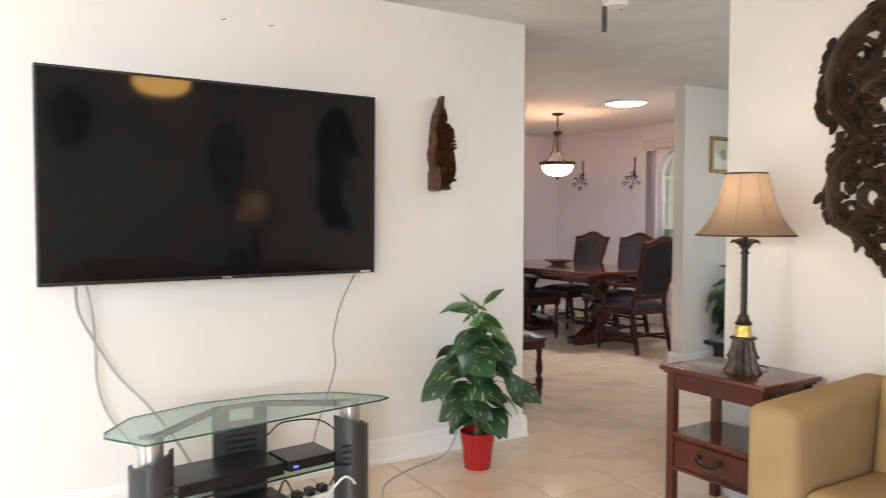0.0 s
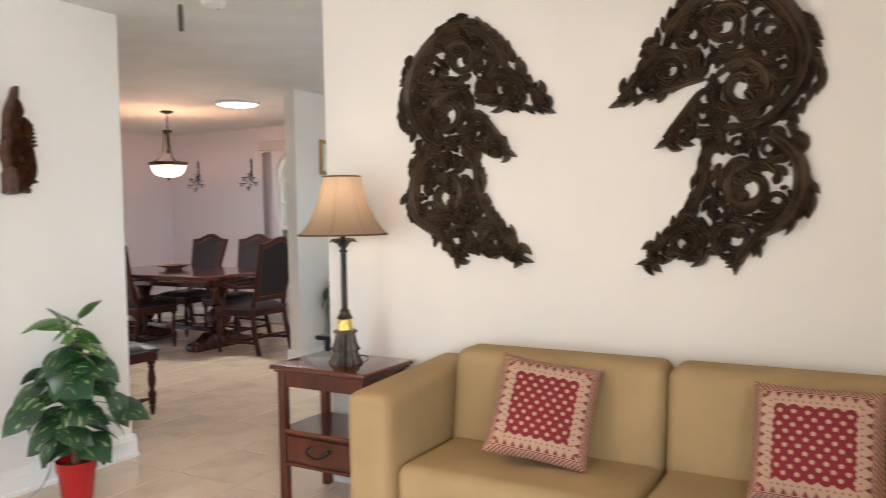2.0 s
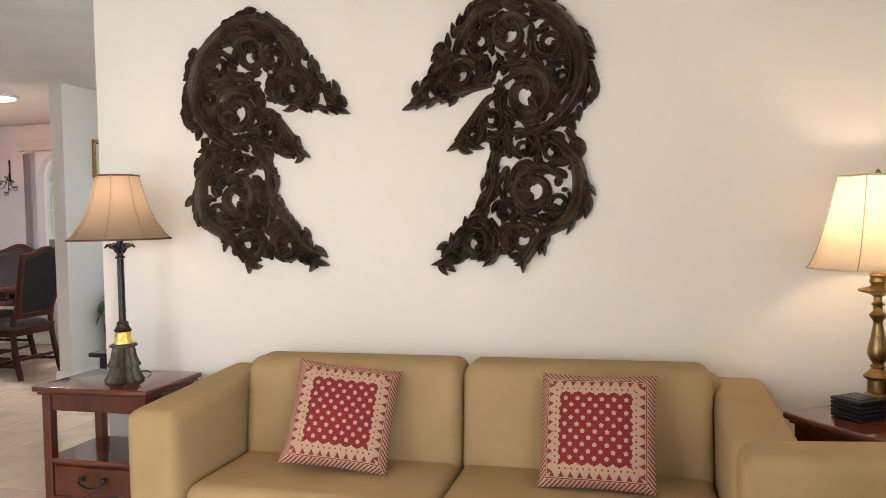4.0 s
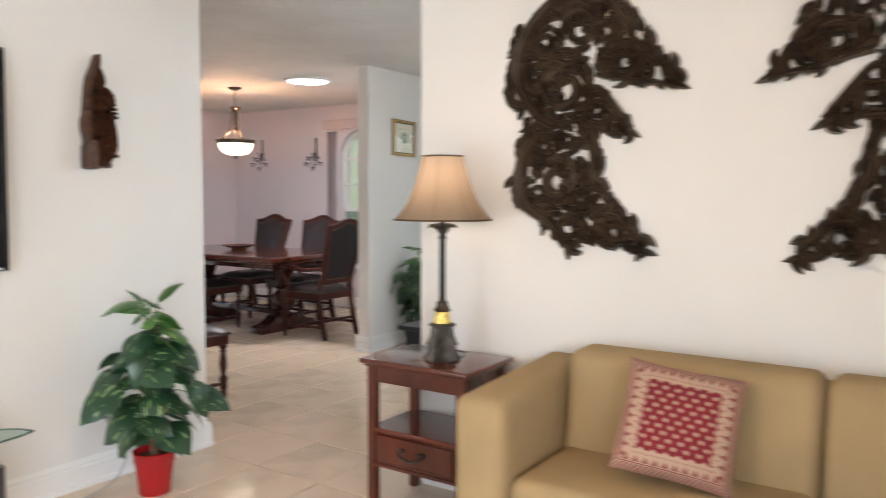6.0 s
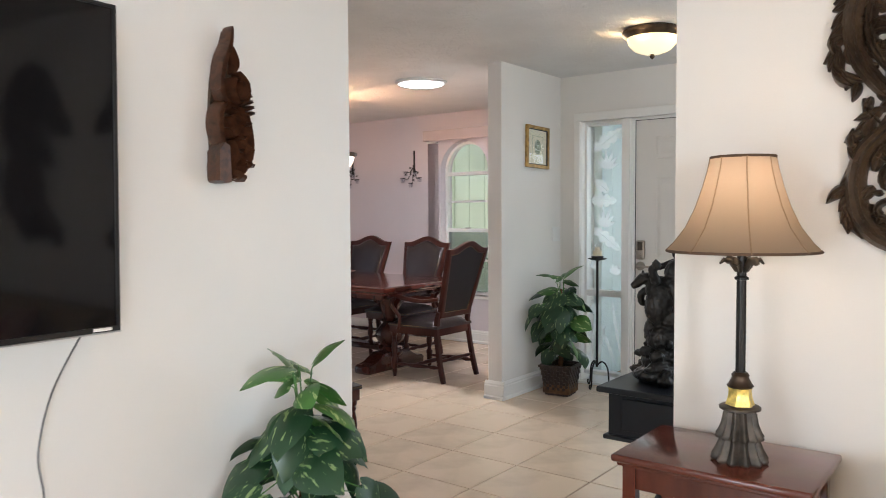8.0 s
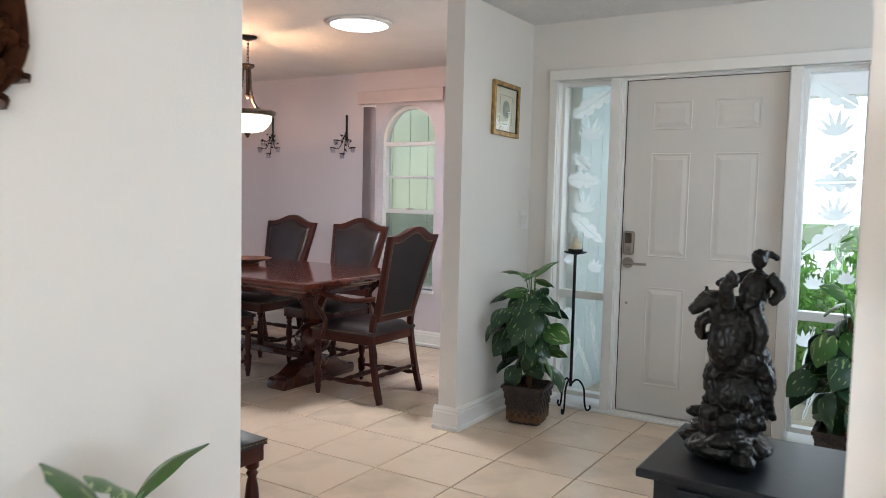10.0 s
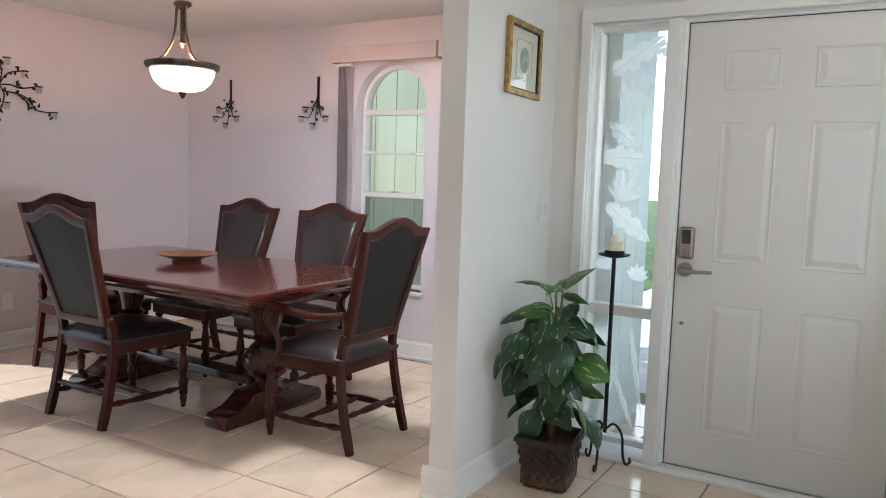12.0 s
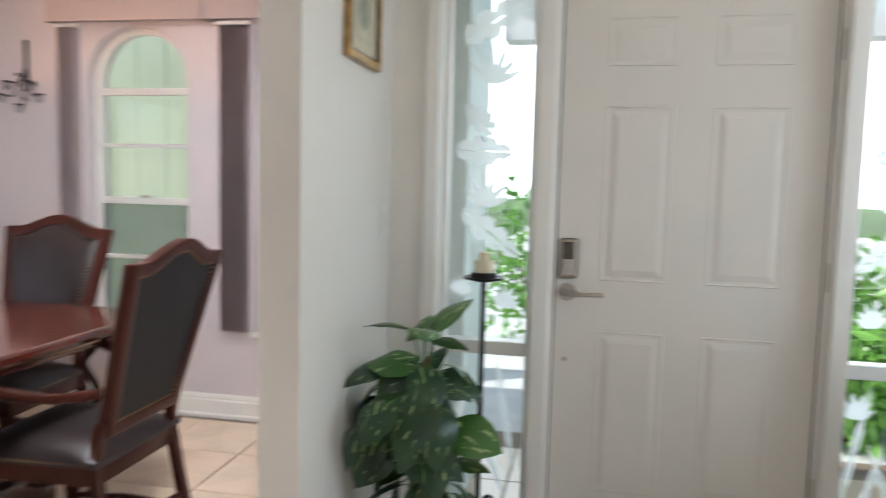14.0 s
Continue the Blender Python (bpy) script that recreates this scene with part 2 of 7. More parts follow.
# ---- mesh helpers ----
def part(name, bm, material, parent=None, label="", smooth=None, kind=""):
    """Links a bmesh as one mesh object. smooth: angle in degrees under which edges are shaded smooth."""
    me = bpy.data.meshes.new(name)
    bmesh.ops.recalc_face_normals(bm, faces=bm.faces)
    if smooth:
        limit = radians(smooth)
        for f in bm.faces:
            f.smooth = True
        for e in bm.edges:
            if len(e.link_faces) == 2 and e.calc_face_angle(0) > limit:
                e.smooth = False
    bm.to_mesh(me)
    bm.free()
    for m in material if isinstance(material, (list, tuple)) else [material]:
        me.materials.append(m)
    ob = new(name, me)
    ob.parent = parent
    return tagged(ob, label, kind=kind)


def thing(name, at, label, category, group="", turn=0.0):
    ob = new(name)
    ob.matrix_world = pose(*at, 0, 0, turn)
    ob.empty_display_size = 0.1
    return tagged(ob, label, category, group)


def box(x0, x1, y0, y1, z0, z1, bevel=0.0, segments=2, bm=None):
    own = bmesh.new()
    bmesh.ops.create_cube(own, size=1)
    for v in own.verts:
        v.co = Vector((x0 + (v.co.x + 0.5) * (x1 - x0), y0 + (v.co.y + 0.5) * (y1 - y0), z0 + (v.co.z + 0.5) * (z1 - z0)))
    if bevel:
        bmesh.ops.bevel(own, geom=own.edges, offset=bevel, segments=segments, affect="EDGES", profile=0.5)
    return join(bm, own)


def join(bm, own, matrix=None):
    if matrix is not None:
        own.transform(matrix)
    if bm is None:
        return own
    me = bpy.data.meshes.new("joined")
    own.to_mesh(me)
    own.free()
    bm.from_mesh(me)
    bpy.data.meshes.remove(me)
    return bm


def lathe(profile, sides=24, bm=None, at=(0, 0, 0), lobes=0, lobe_depth=0.0):
    """A turned solid from (radius, height) pairs."""
    bm = bm or bmesh.new()
    rings = []
    for r, z in profile:
        ring = []
        for k in range(sides):
            a = 2 * math.pi * k / sides
            q = r * (1 + lobe_depth * math.cos(lobes * a)) if lobes else r
            ring.append(bm.verts.new((at[0] + q * math.cos(a), at[1] + q * math.sin(a), at[2] + z)))
        rings.append(ring)
    for a, b in zip(rings, rings[1:]):
        for k in range(sides):
            bm.faces.new((a[k], a[(k + 1) % sides], b[(k + 1) % sides], b[k]))
    bm.faces.new(rings[0][::-1])
    bm.faces.new(rings[-1])
    return bm


def tube(points, radius, sides=8, bm=None, flat=1.0):
    """A tube along points; radius may be one number or one for each point. flat squeezes it along its second axis."""
    bm = bm or bmesh.new()
    pts = [Vector(p) for p in points]
    radii = radius if isinstance(radius, (list, tuple)) else [radius] * len(pts)
    up, rings = None, []
    for n, p in enumerate(pts):
        way = (pts[min(n + 1, len(pts) - 1)] - pts[max(n - 1, 0)]).normalized()
        if up is None:
            up = way.orthogonal().normalized()
        up = (up - way * up.dot(way))
        up = up.normalized() if up.length > 1e-6 else way.orthogonal().normalized()
        side = way.cross(up)
        rings.append([bm.verts.new(p + radii[n] * (math.cos(2 * math.pi * k / sides) * up + flat * math.sin(2 * math.pi * k / sides) * side)) for k in range(sides)])
    for a, b in zip(rings, rings[1:]):
        for k in range(sides):
            bm.faces.new((a[k], a[(k + 1) % sides], b[(k + 1) % sides], b[k]))
    bm.faces.new(rings[0][::-1])
    bm.faces.new(rings[-1])
    return bm


def curve_points(ctrl, steps=8):
    """Smooth line through control points."""
    pts = [Vector(c) for c in ctrl]
    out = []
    for n in range(len(pts) - 1):
        p0, p1, p2, p3 = pts[max(n - 1, 0)], pts[n], pts[n + 1], pts[min(n + 2, len(pts) - 1)]
        for k in range(steps):
            t = k / steps
            out.append(0.5 * (2 * p1 + (p2 - p0) * t + (2 * p0 - 5 * p1 + 4 * p2 - p3) * t * t + (3 * p1 - p0 - 3 * p2 + p3) * t ** 3))
    return out + [pts[-1]]


def plate(outline, depth, bm=None, axis="y", at=0.0):
    """A flat plate with the outline (pairs), depth thick along the axis from at."""
    bm = bm or bmesh.new()

    def place(a, b, d):
        return {"y": (a, d, b), "x": (d, a, b), "z": (a, b, d)}[axis]

    front = [bm.verts.new(place(a, b, at)) for a, b in outline]
    back = [bm.verts.new(place(a, b, at + depth)) for a, b in outline]
    bm.faces.new(front)
    bm.faces.new(back[::-1])
    for k in range(len(front)):
        j = (k + 1) % len(front)
        bm.faces.new((front[k], back[k], back[j], front[j]))
    return bm


# ---- the structure ----
def structure(name, bm, material, label, smooth=None):
    return tagged(part(name, bm, material, None, label, smooth), label, "", "", "structure")


def wall_along_x(y0, y1, x0, x1, holes=()):
    """A wall from x0 to x1; holes are (x0, x1, z0, z1) from left to right."""
    bm, at = bmesh.new(), x0
    for a, b, lo, hi in holes:
        if a > at:
            box(at, a, y0, y1, 0, CEIL, bm=bm)
        if lo > 0:
            box(a, b, y0, y1, 0, lo, bm=bm)
        box(a, b, y0, y1, hi, CEIL, bm=bm)
        at = b
    box(at, x1, y0, y1, 0, CEIL, bm=bm)
    return bm


def wall_along_y(x0, x1, y0, y1, holes=()):
    bm, at = bmesh.new(), y0
    for a, b, lo, hi in holes:
        if a > at:
            box(x0, x1, at, a, 0, CEIL, bm=bm)
        if lo > 0:
            box(x0, x1, a, b, 0, lo, bm=bm)
        box(x0, x1, a, b, hi, CEIL, bm=bm)
        at = b
    box(x0, x1, at, y1, 0, CEIL, bm=bm)
    return bm


structure("wall_television", wall_along_x(3.535, 3.655, -2.6, 2.705), M_WALL, "cream painted interior wall behind the television")
structure("wall_sofa", wall_along_y(2.94, 3.06, -1.42, 2.312), M_WALL, "cream painted interior wall behind the sofa")
structure("wall_living_back", wall_along_x(-1.42, -1.30, -2.6, 2.94, [(-2.3, -0.6, 0.25, 2.05)]), M_WALL, "cream painted back wall of the living room")
structure("wall_living_patio", wall_along_y(-2.72, -2.6, -1.42, 3.655, [(1.2, 3.4, 0.04, 2.1)]), M_WALL, "cream painted wall with a wide patio opening")
structure("wall_partition", wall_along_x(4.365, 4.48, 5.07, 5.93), M_WALL, "short cream partition wall between entry and dining area")
structure("wall_partition_rear", wall_along_x(4.365, 4.48, 5.93, 7.17), M_ROSE, "rose painted return of the partition wall")
structure("wall_entry", wall_along_y(5.93, 6.17, 1.2, 4.365, [(2.46, 4.19, 0.02, 2.05)]), M_WALL, "cream painted front wall around the entry door")
# the opening is invented, out of view, to go with the entry's fill lamp
structure("wall_entry_side", wall_along_x(1.08, 1.2, 3.06, 6.17, [(3.9, 5.4, 0.9, 2.1)]), M_WALL, "cream painted side wall of the entry")
structure("wall_hall_west", wall_along_y(1.38, 1.5, 3.655, 8.2), M_ROSE, "rose painted hall wall")
structure("wall_dining_north", wall_along_x(8.2, 8.32, 1.38, 7.17, [(3.4, 4.95, 0.02, 2.05)]), M_ROSE, "dusty rose painted dining wall")


def arch_wall():
    """The window wall of the dining area with two arched openings."""
    bm = bmesh.new()
    x0, x1, y0, y1 = 6.97, 7.17, 4.48, 8.2
    wins = [(4.82, 5.38), (5.77, 6.38)]
    sill, spring = 0.49, 1.80
    at = y0
    for a, b in wins:
        box(x0, x1, at, a, 0, CEIL, bm=bm)
        box(x0, x1, a, b, 0, sill, bm=bm)
        mid, r, steps = (a + b) / 2, (b - a) / 2, 14
        pts = [(mid - r * math.cos(math.pi * k / steps), spring + r * math.sin(math.pi * k / steps)) for k in range(steps + 1)]
        for (ya, za), (yb, zb) in zip(pts, pts[1:]):
            plate([(ya, za), (yb, zb), (yb, CEIL), (ya, CEIL)], x1 - x0, bm=bm, axis="x", at=x0)
        at = b
    box(x0, x1, at, y1, 0, CEIL, bm=bm)
    return bm


structure("wall_dining_window", arch_wall(), M_ROSE, "dusty rose dining wall with arched window openings")
structure("ceiling", box(-2.72, 6.17, -1.42, 4.365, CEIL, CEIL + 0.12, bm=box(-2.72, 7.17, 4.365, 8.32, CEIL, CEIL + 0.12)), M_CEIL, "white knockdown plaster ceiling")
floor_ob = structure("floor", box(-2.72, 7.17, -1.42, 8.32, -0.12, -0.006), M_GROUT, "grouted floor of large beige ceramic tiles")


def baseboard(x0, y0, x1, y1, nx, ny, name="baseboard"):
    """Moulded board 0.13 high along a wall, standing out along (nx, ny)."""
    prof = [(0, 0), (0.026, 0), (0.026, 0.018), (0.016, 0.026), (0.016, 0.095), (0.012, 0.102), (0.012, 0.112), (0.004, 0.13), (0, 0.13)]
    bm = bmesh.new()
    ends = [[bm.verts.new((x + nx * d, y + ny * d, z)) for d, z in prof] for x, y in ((x0, y0), (x1, y1))]
    bm.faces.new(ends[0])
    bm.faces.new(ends[1][::-1])
    for k in range(len(prof)):
        j = (k + 1) % len(prof)
        bm.faces.new((ends[0][k], ends[1][k], ends[1][j], ends[0][j]))
    structure(name, bm, M_TRIM, "white painted wooden baseboard")


for run in [
    (-2.574, 3.535, 2.705, 3.535, 0, -1), (2.705, 3.509, 2.705, 3.655, 1, 0), (2.94, -1.274, 2.94, 2.286, -1, 0), (2.914, 2.312, 3.086, 2.312, 0, 1),
    (3.06, 2.286, 3.06, 1.226, 1, 0), (5.07, 4.365, 5.904, 4.365, 0, -1), (5.07, 4.339, 5.07, 4.506, -1, 0), (5.07, 4.48, 6.944, 4.48, 0, 1),
    (5.93, 4.365, 5.93, 4.23, -1, 0), (5.93, 2.41, 5.93, 1.2, -1, 0), (6.97, 4.506, 6.97, 8.174, -1, 0), (4.95, 8.2, 6.97, 8.2, 0, -1), (1.5, 8.2, 3.4, 8.2, 0, -1),
    (-2.6, -1.30, 2.914, -1.30, 0, 1), (1.5, 3.655, 2.705, 3.655, 0, 1),
]:
    baseboard(*run)


# ---- front door, side glass and trim ----
def fixture(name, label, at=(0, 0, 0)):
    return tagged(thing(name, at, label, ""), label, "", "", "structure")


def front_door():
    d = fixture("door_1", "closed white six-panel front door with a nickel keypad lock and lever")
    x, y0, y1, z0, z1 = 5.985, 2.85, 3.768, 0.02, 2.045
    part("door_slab", box(x + 0.008, x + 0.05, y0, y1, z0, z1, 0.002), M_DOOR, d)
    w = y1 - y0
    cols = [(y1 - 0.40, y1 - 0.168), (y0 + 0.142, y0 + 0.389)]
    rows = [(1.735, 1.905), (0.98, 1.60), (0.20, 0.80)]
    for c0, c1 in cols:
        for r0, r1 in rows:
            bm = bmesh.new()
            loops = [(0, 0.001), (0.005, -0.0032), (0.010, -0.001), (0.018, -0.0006), (0.042, -0.0068)]
            rings = [[bm.verts.new((x + 0.008 + q, a, b)) for a, b in ((c0 + o, r0 + o), (c1 - o, r0 + o), (c1 - o, r1 - o), (c0 + o, r1 - o))] for o, q in loops]
            for a, b in zip(rings, rings[1:]):
                for k in range(4):
                    bm.faces.new((a[k], a[(k + 1) % 4], b[(k + 1) % 4], b[k]))
            bm.faces.new(rings[-1])
            part("door_panel", bm, M_DOOR, d)
    lock = part("keypad_lock", box(x - 0.012, x + 0.006, 3.678, 3.745, 0.985, 1.130, 0.014), M_NICKEL, d, "satin nickel keypad deadbolt")
    part("lock_turn", tube([(x - 0.012, 3.712, 1.022), (x - 0.034, 3.712, 1.022)], 0.015, 14), M_NICKEL, lock)
    part("lock_keys", box(x - 0.016, x - 0.011, 3.692, 3.732, 1.055, 1.118, 0.004), M_PATINA, lock, "dull grey keypad face")
    lever = part("door_lever", tube([(x + 0.004, 3.712, 0.937), (x - 0.012, 3.712, 0.937)], 0.033, 20), M_NICKEL, d, "satin nickel lever handle")
    part("lever_arm", tube(curve_points([(x - 0.01, 3.712, 0.937), (x - 0.05, 3.712, 0.937), (x - 0.055, 3.66, 0.935), (x - 0.052, 3.585, 0.937)], 5), [0.011] * 10 + [0.008] * 6, 10), M_NICKEL, lever)
    part("door_knocker_stud", tube([(x + 0.004, 3.713, 0.69), (x - 0.004, 3.713, 0.69)], 0.009, 12), M_NICKEL, d)
    for z in (0.28, 1.03, 1.80):
        part("door_hinge", tube([(x - 0.012, y0 - 0.004, z - 0.05), (x - 0.012, y0 - 0.004, z + 0.05)], 0.007, 10), M_NICKEL, d)
    # thin black strips on the slab stand for the shadow line round the door
    for a in ((y1 - 0.0125, y1 - 0.008, z0, z1 - 0.012), (y0 + 0.008, y0 + 0.0115, z0, z1 - 0.012), (y0 + 0.008, y1 - 0.008, z1 - 0.0145, z1 - 0.011)):
        part("gap_shade_strip", box(x + 0.0045, x + 0.0085, *a), M_BLACK, d, "black strip drawn in for the shaded gap round the door")
    part("door_sweep", box(x - 0.002, x + 0.03, y0, y1, 0.004, 0.02), M_BLACK, d)


front_door()


def leaf_shape(cx, cz, length, width, angle, notch=0):
    """A pointed leaf outline, lying in a pane."""
    pts = []
    steps = 9
    for k in range(steps + 1):
        t = k / steps
        pts.append((t * length, width * math.sin(math.pi * t ** 0.8) * (0.8 if notch and k % 2 else 1)))
    for k in range(steps - 1, 0, -1):
        t = k / steps
        pts.append((t * length, -width * math.sin(math.pi * t ** 0.8) * (0.8 if notch and k % 2 else 1)))
    c, s = math.cos(angle), math.sin(angle)
    return [(cx + c * a - s * b, cz + s * a + c * b) for a, b in pts]


def side_window(name, y0, y1, seed):
    """A tall fixed pane beside the door with a short pane under it, etched with leaves."""
    d = fixture(name, "tall narrow side window etched with tropical leaves")
    x = 6.01
    bm = bmesh.new()
    f = 0.028
    for a in ((y0, y0 + f, 0.06, 2.045), (y1 - f, y1, 0.06, 2.045), (y0 + f, y1 - f, 0.06, 0.09), (y0 + f, y1 - f, 2.02, 2.045), (y0 + f, y1 - f, 0.685, 0.735)):
        box(x - 0.02, x + 0.05, *a, 0.003, 1, bm=bm)
    part("window_frame", bm, M_TRIM, d)
    for lo, hi in ((0.735, 2.02), (0.09, 0.685)):
        p = part("pane", box(x + 0.012, x + 0.018, y0 + f, y1 - f, lo, hi), M_GLASS, d, "clear glass pane")
        p.visible_shadow = False
    clip = lambda pts, lo, hi: [(min(max(p, y0 + f), y1 - f), min(max(q, lo), hi)) for p, q in pts]
    left, wide, step = y1 - f, (y1 - y0 - 2 * f) / 0.304, 0

    def etch(bm, pts, lo, hi):
        nonlocal step
        step += 1
        plate(clip(pts, lo, hi), 0.0012, bm=bm, axis="x", at=x + 0.0102 - 0.0001 * step)

    def banana(bm, across, z, angle, length, width, lo, hi):
        """A broad split leaf in two halves with a clear rib between them."""
        c, s = math.cos(angle), math.sin(angle)
        for side in (-1, 1):
            pts = [(0, 0.002 * side)]
            for k in range(1, 16):
                t = k / 16
                w = width * math.sin(math.pi * t ** 0.85) ** 0.7 * (0.55 if k % 4 == 0 else 1)
                pts.append((t * length, side * w))
            pts += [(length, 0.002 * side)]
            etch(bm, [(left - across * wide - (c * a - s * b), z + s * a + c * b) for a, b in pts], lo, hi)

    def crest(bm, across, z, size, lo, hi, tilt=0):
        """A flower of pointed petals."""
        for k in range(6):
            a = radians(35 + 23 * k + tilt)
            n = size * (1 - 0.12 * abs(k - 2.5))
            etch(bm, leaf_shape(left - across * wide, z, n, 0.013, a), lo, hi)

    bm = bmesh.new()
    flip = 1 if seed == 3 else -1
    for across, z, angle, length, width in ((0.04, 1.83, 32, 0.30, 0.055), (0.17, 1.50, 140, 0.16, 0.045), (0.02, 1.44, -2, 0.22, 0.055), (0.05, 1.22, -38, 0.28, 0.050), (0.24, 1.93, 8, 0.12, 0.04)):
        banana(bm, across if flip > 0 else 0.304 - across, z, radians(angle if flip > 0 else 180 - angle), length, width, 0.74, 2.015)
    for across, z, size in ((0.15, 1.68, 0.17), (0.13, 1.23, 0.16), (0.05, 0.90, 0.08), (0.22, 0.86, 0.09)):
        crest(bm, across if flip > 0 else 0.304 - across, z, size, 0.74, 2.015, 8 * flip)
    part("etched_leaves", bm, M_FROST, d, "frosted etched leaf pattern", kind="stuff").visible_shadow = False
    bm = bmesh.new()
    for across, z, angle, length in ((0.10, 0.66, -100, 0.50), (0.20, 0.66, -80, 0.45), (0.24, 0.14, 112, 0.34), (0.06, 0.12, 75, 0.36)):
        banana(bm, across, z, radians(angle), length, 0.014, 0.095, 0.68)
    crest(bm, 0.05, 0.54, 0.10, 0.095, 0.68)
    part("etched_blades", bm, M_FROST, d, "frosted etched blades of grass", kind="stuff").visible_shadow = False
    return d


side_window("window_1", 3.83, 4.19, 3)
side_window("window_2", 2.46, 2.79, 5)
bm = bmesh.new()
for a in ((4.185, 4.235, 0.0, 2.11), (2.415, 2.465, 0.0, 2.11), (3.775, 3.835, 0.0, 2.045), (2.785, 2.845, 0.0, 2.045)):
    box(5.908, 5.932, *a, 0.004, bm=bm)
    box(5.932, 6.06, a[0] - 0.003, a[1] + 0.003, a[2], a[3] - 0.004, bm=bm)
box(5.904, 5.932, 2.415, 4.235, 2.05, 2.115, 0.005, bm=bm)
box(5.932, 6.06, 2.465, 4.185, 2.043, 2.047, bm=bm)
box(5.972, 5.990, 2.858, 3.760, 2.034, 2.05, bm=bm)
for y in (2.842, 3.760):
    box(5.972, 5.990, y, y + 0.016, 0.018, 2.05, bm=bm)
box(5.90, 6.06, 2.46, 4.19, 0.0, 0.018, 0.004, bm=bm)
structure("door_trim", bm, M_TRIM, "white painted trim around the front door and side windows")


# ---- arched windows, valances and blinds ----
def arched_window(name, y0, y1):
    d = fixture(name, "white arched window with horizontal glazing bars and lower sash")
    x, sill, spring = 7.075, 0.49, 1.80
    mid, r = (y0 + y1) / 2, (y1 - y0) / 2
    steps = 20
    bm = bmesh.new()
    arc = lambda q: [(mid - q * math.cos(math.pi * k / steps), spring + q * math.sin(math.pi * k / steps)) for k in range(steps + 1)]
    outer, inner = [(y0, sill)] + arc(r) + [(y1, sill)], [(y0 + 0.03, sill)] + arc(r - 0.03) + [(y1 - 0.03, sill)]
    for k in range(len(outer) - 1):
        plate([outer[k], outer[k + 1], inner[k + 1], inner[k]], 0.05, bm=bm, axis="x", at=x - 0.02)
    part("window_frame", bm, M_TRIM, d)
    for z, h, w in ((1.765, 0.034, 0.05), (1.47, 0.018, 0.04), (1.165, 0.034, 0.06), (0.50, 0.035, 0.06), (0.85, 0.018, 0.04)):
        part("glazing_bar", box(x - 0.02, x - 0.02 + w, y0 + 0.03, y1 - 0.03, z - h / 2, z + h / 2 + 0.004, 0.002, 1), M_TRIM, d)
    part("sash_lock", box(x - 0.035, x - 0.02, mid - 0.03, mid + 0.03, 1.185, 1.20, 0.003), M_NICKEL, d)
    pane = plate([(y0 + 0.03, sill)] + arc(r - 0.03) + [(y1 - 0.03, sill)], 0.004, axis="x", at=x + 0.004)
    part("pane", pane, M_GLASS, d, "clear glass pane").visible_shadow = False
    part("insect_screen", box(x - 0.008, x - 0.005, y0 + 0.03, y1 - 0.03, sill + 0.02, 1.155), M_SCREENMESH, d, "fine grey insect screen behind the lower sash").visible_shadow = False
    part("window_sill", box(6.945, 7.06, y0 - 0.02, y1 + 0.02, sill - 0.03, sill, 0.004), M_TRIM, d, "thin stone window sill")


arched_window("window_3", 5.77, 6.38)
arched_window("window_4", 4.82, 5.38)


def valance(name, y0, y1):
    v = thing(name, (6.97, (y0 + y1) / 2, 2.17), "mauve grey boxed valance over the dining window", "valance", "valances")
    part("valance_board", box(-0.09, -0.078, y0 - (y0 + y1) / 2, y1 - (y0 + y1) / 2, -0.055, 0.055, 0.003), M_VALANCE, v)
    bm = bmesh.new()
    for s in (y0, y1 - 0.012):
        box(-0.078, 0, s - (y0 + y1) / 2, s - (y0 + y1) / 2 + 0.012, -0.055, 0.055, bm=bm)
    box(-0.078, 0, y0 - (y0 + y1) / 2 + 0.012, y1 - (y0 + y1) / 2 - 0.012, 0.043, 0.055, bm=bm)
    part("valance_return", bm, M_VALANCE, v)


valance("valance", 5.645, 6.55)
valance("valance", 4.56, 5.63)


def blind_stack(y0, n, pitch=0.012):
    b = thing("vertical_blind", (6.93, y0, 2.11), "mauve grey vertical blind drawn to a stack", "blind", "vertical blinds")
    part("headrail", box(-0.02, 0.02, -0.01, n * pitch + 0.01, -0.02, 0.0, 0.002), M_TRIM, b)
    for k in range(n):
        a = radians(78)
        bm = bmesh.new()
        y = k * pitch
        dx, dy = 0.04 * math.sin(a), 0.04 * math.cos(a)
        for s in (-1,):
            v = [bm.verts.new((q * dx, y + q * dy + c, z)) for z in (-0.02, -1.62) for q, c in ((-1, 0), (0, 0.004), (1, 0))]
            bm.faces.new((v[0], v[1], v[4], v[3]))
            bm.faces.new((v[1], v[2], v[5], v[4]))
        ob = part("blind_slat", bm, M_BLIND, b)
        ob.modifiers.new("thickness", "SOLIDIFY").thickness = 0.001


blind_stack(6.40, 9)
blind_stack(5.41, 10, 0.016)


# ---- lamps of the place ----
def point(name, at, energy, color, soft=0.05):
    ob = new(name, lamp_data(name, "POINT", energy, color, soft=soft))
    ob.location = at
    return ob


M_DISC = glow("white_led_diffuser", (0.95, 0.96, 1.0), 9)
M_BOWL = glow("alabaster_bowl_lit", (1.0, 0.86, 0.66), 3.2)
M_BOWL_FAN = glow("deep_amber_bowl_lit", (1.0, 0.52, 0.14), 22)
M_BOWL_WARM = glow("amber_bowl_lit", (1.0, 0.82, 0.50), 1.0)


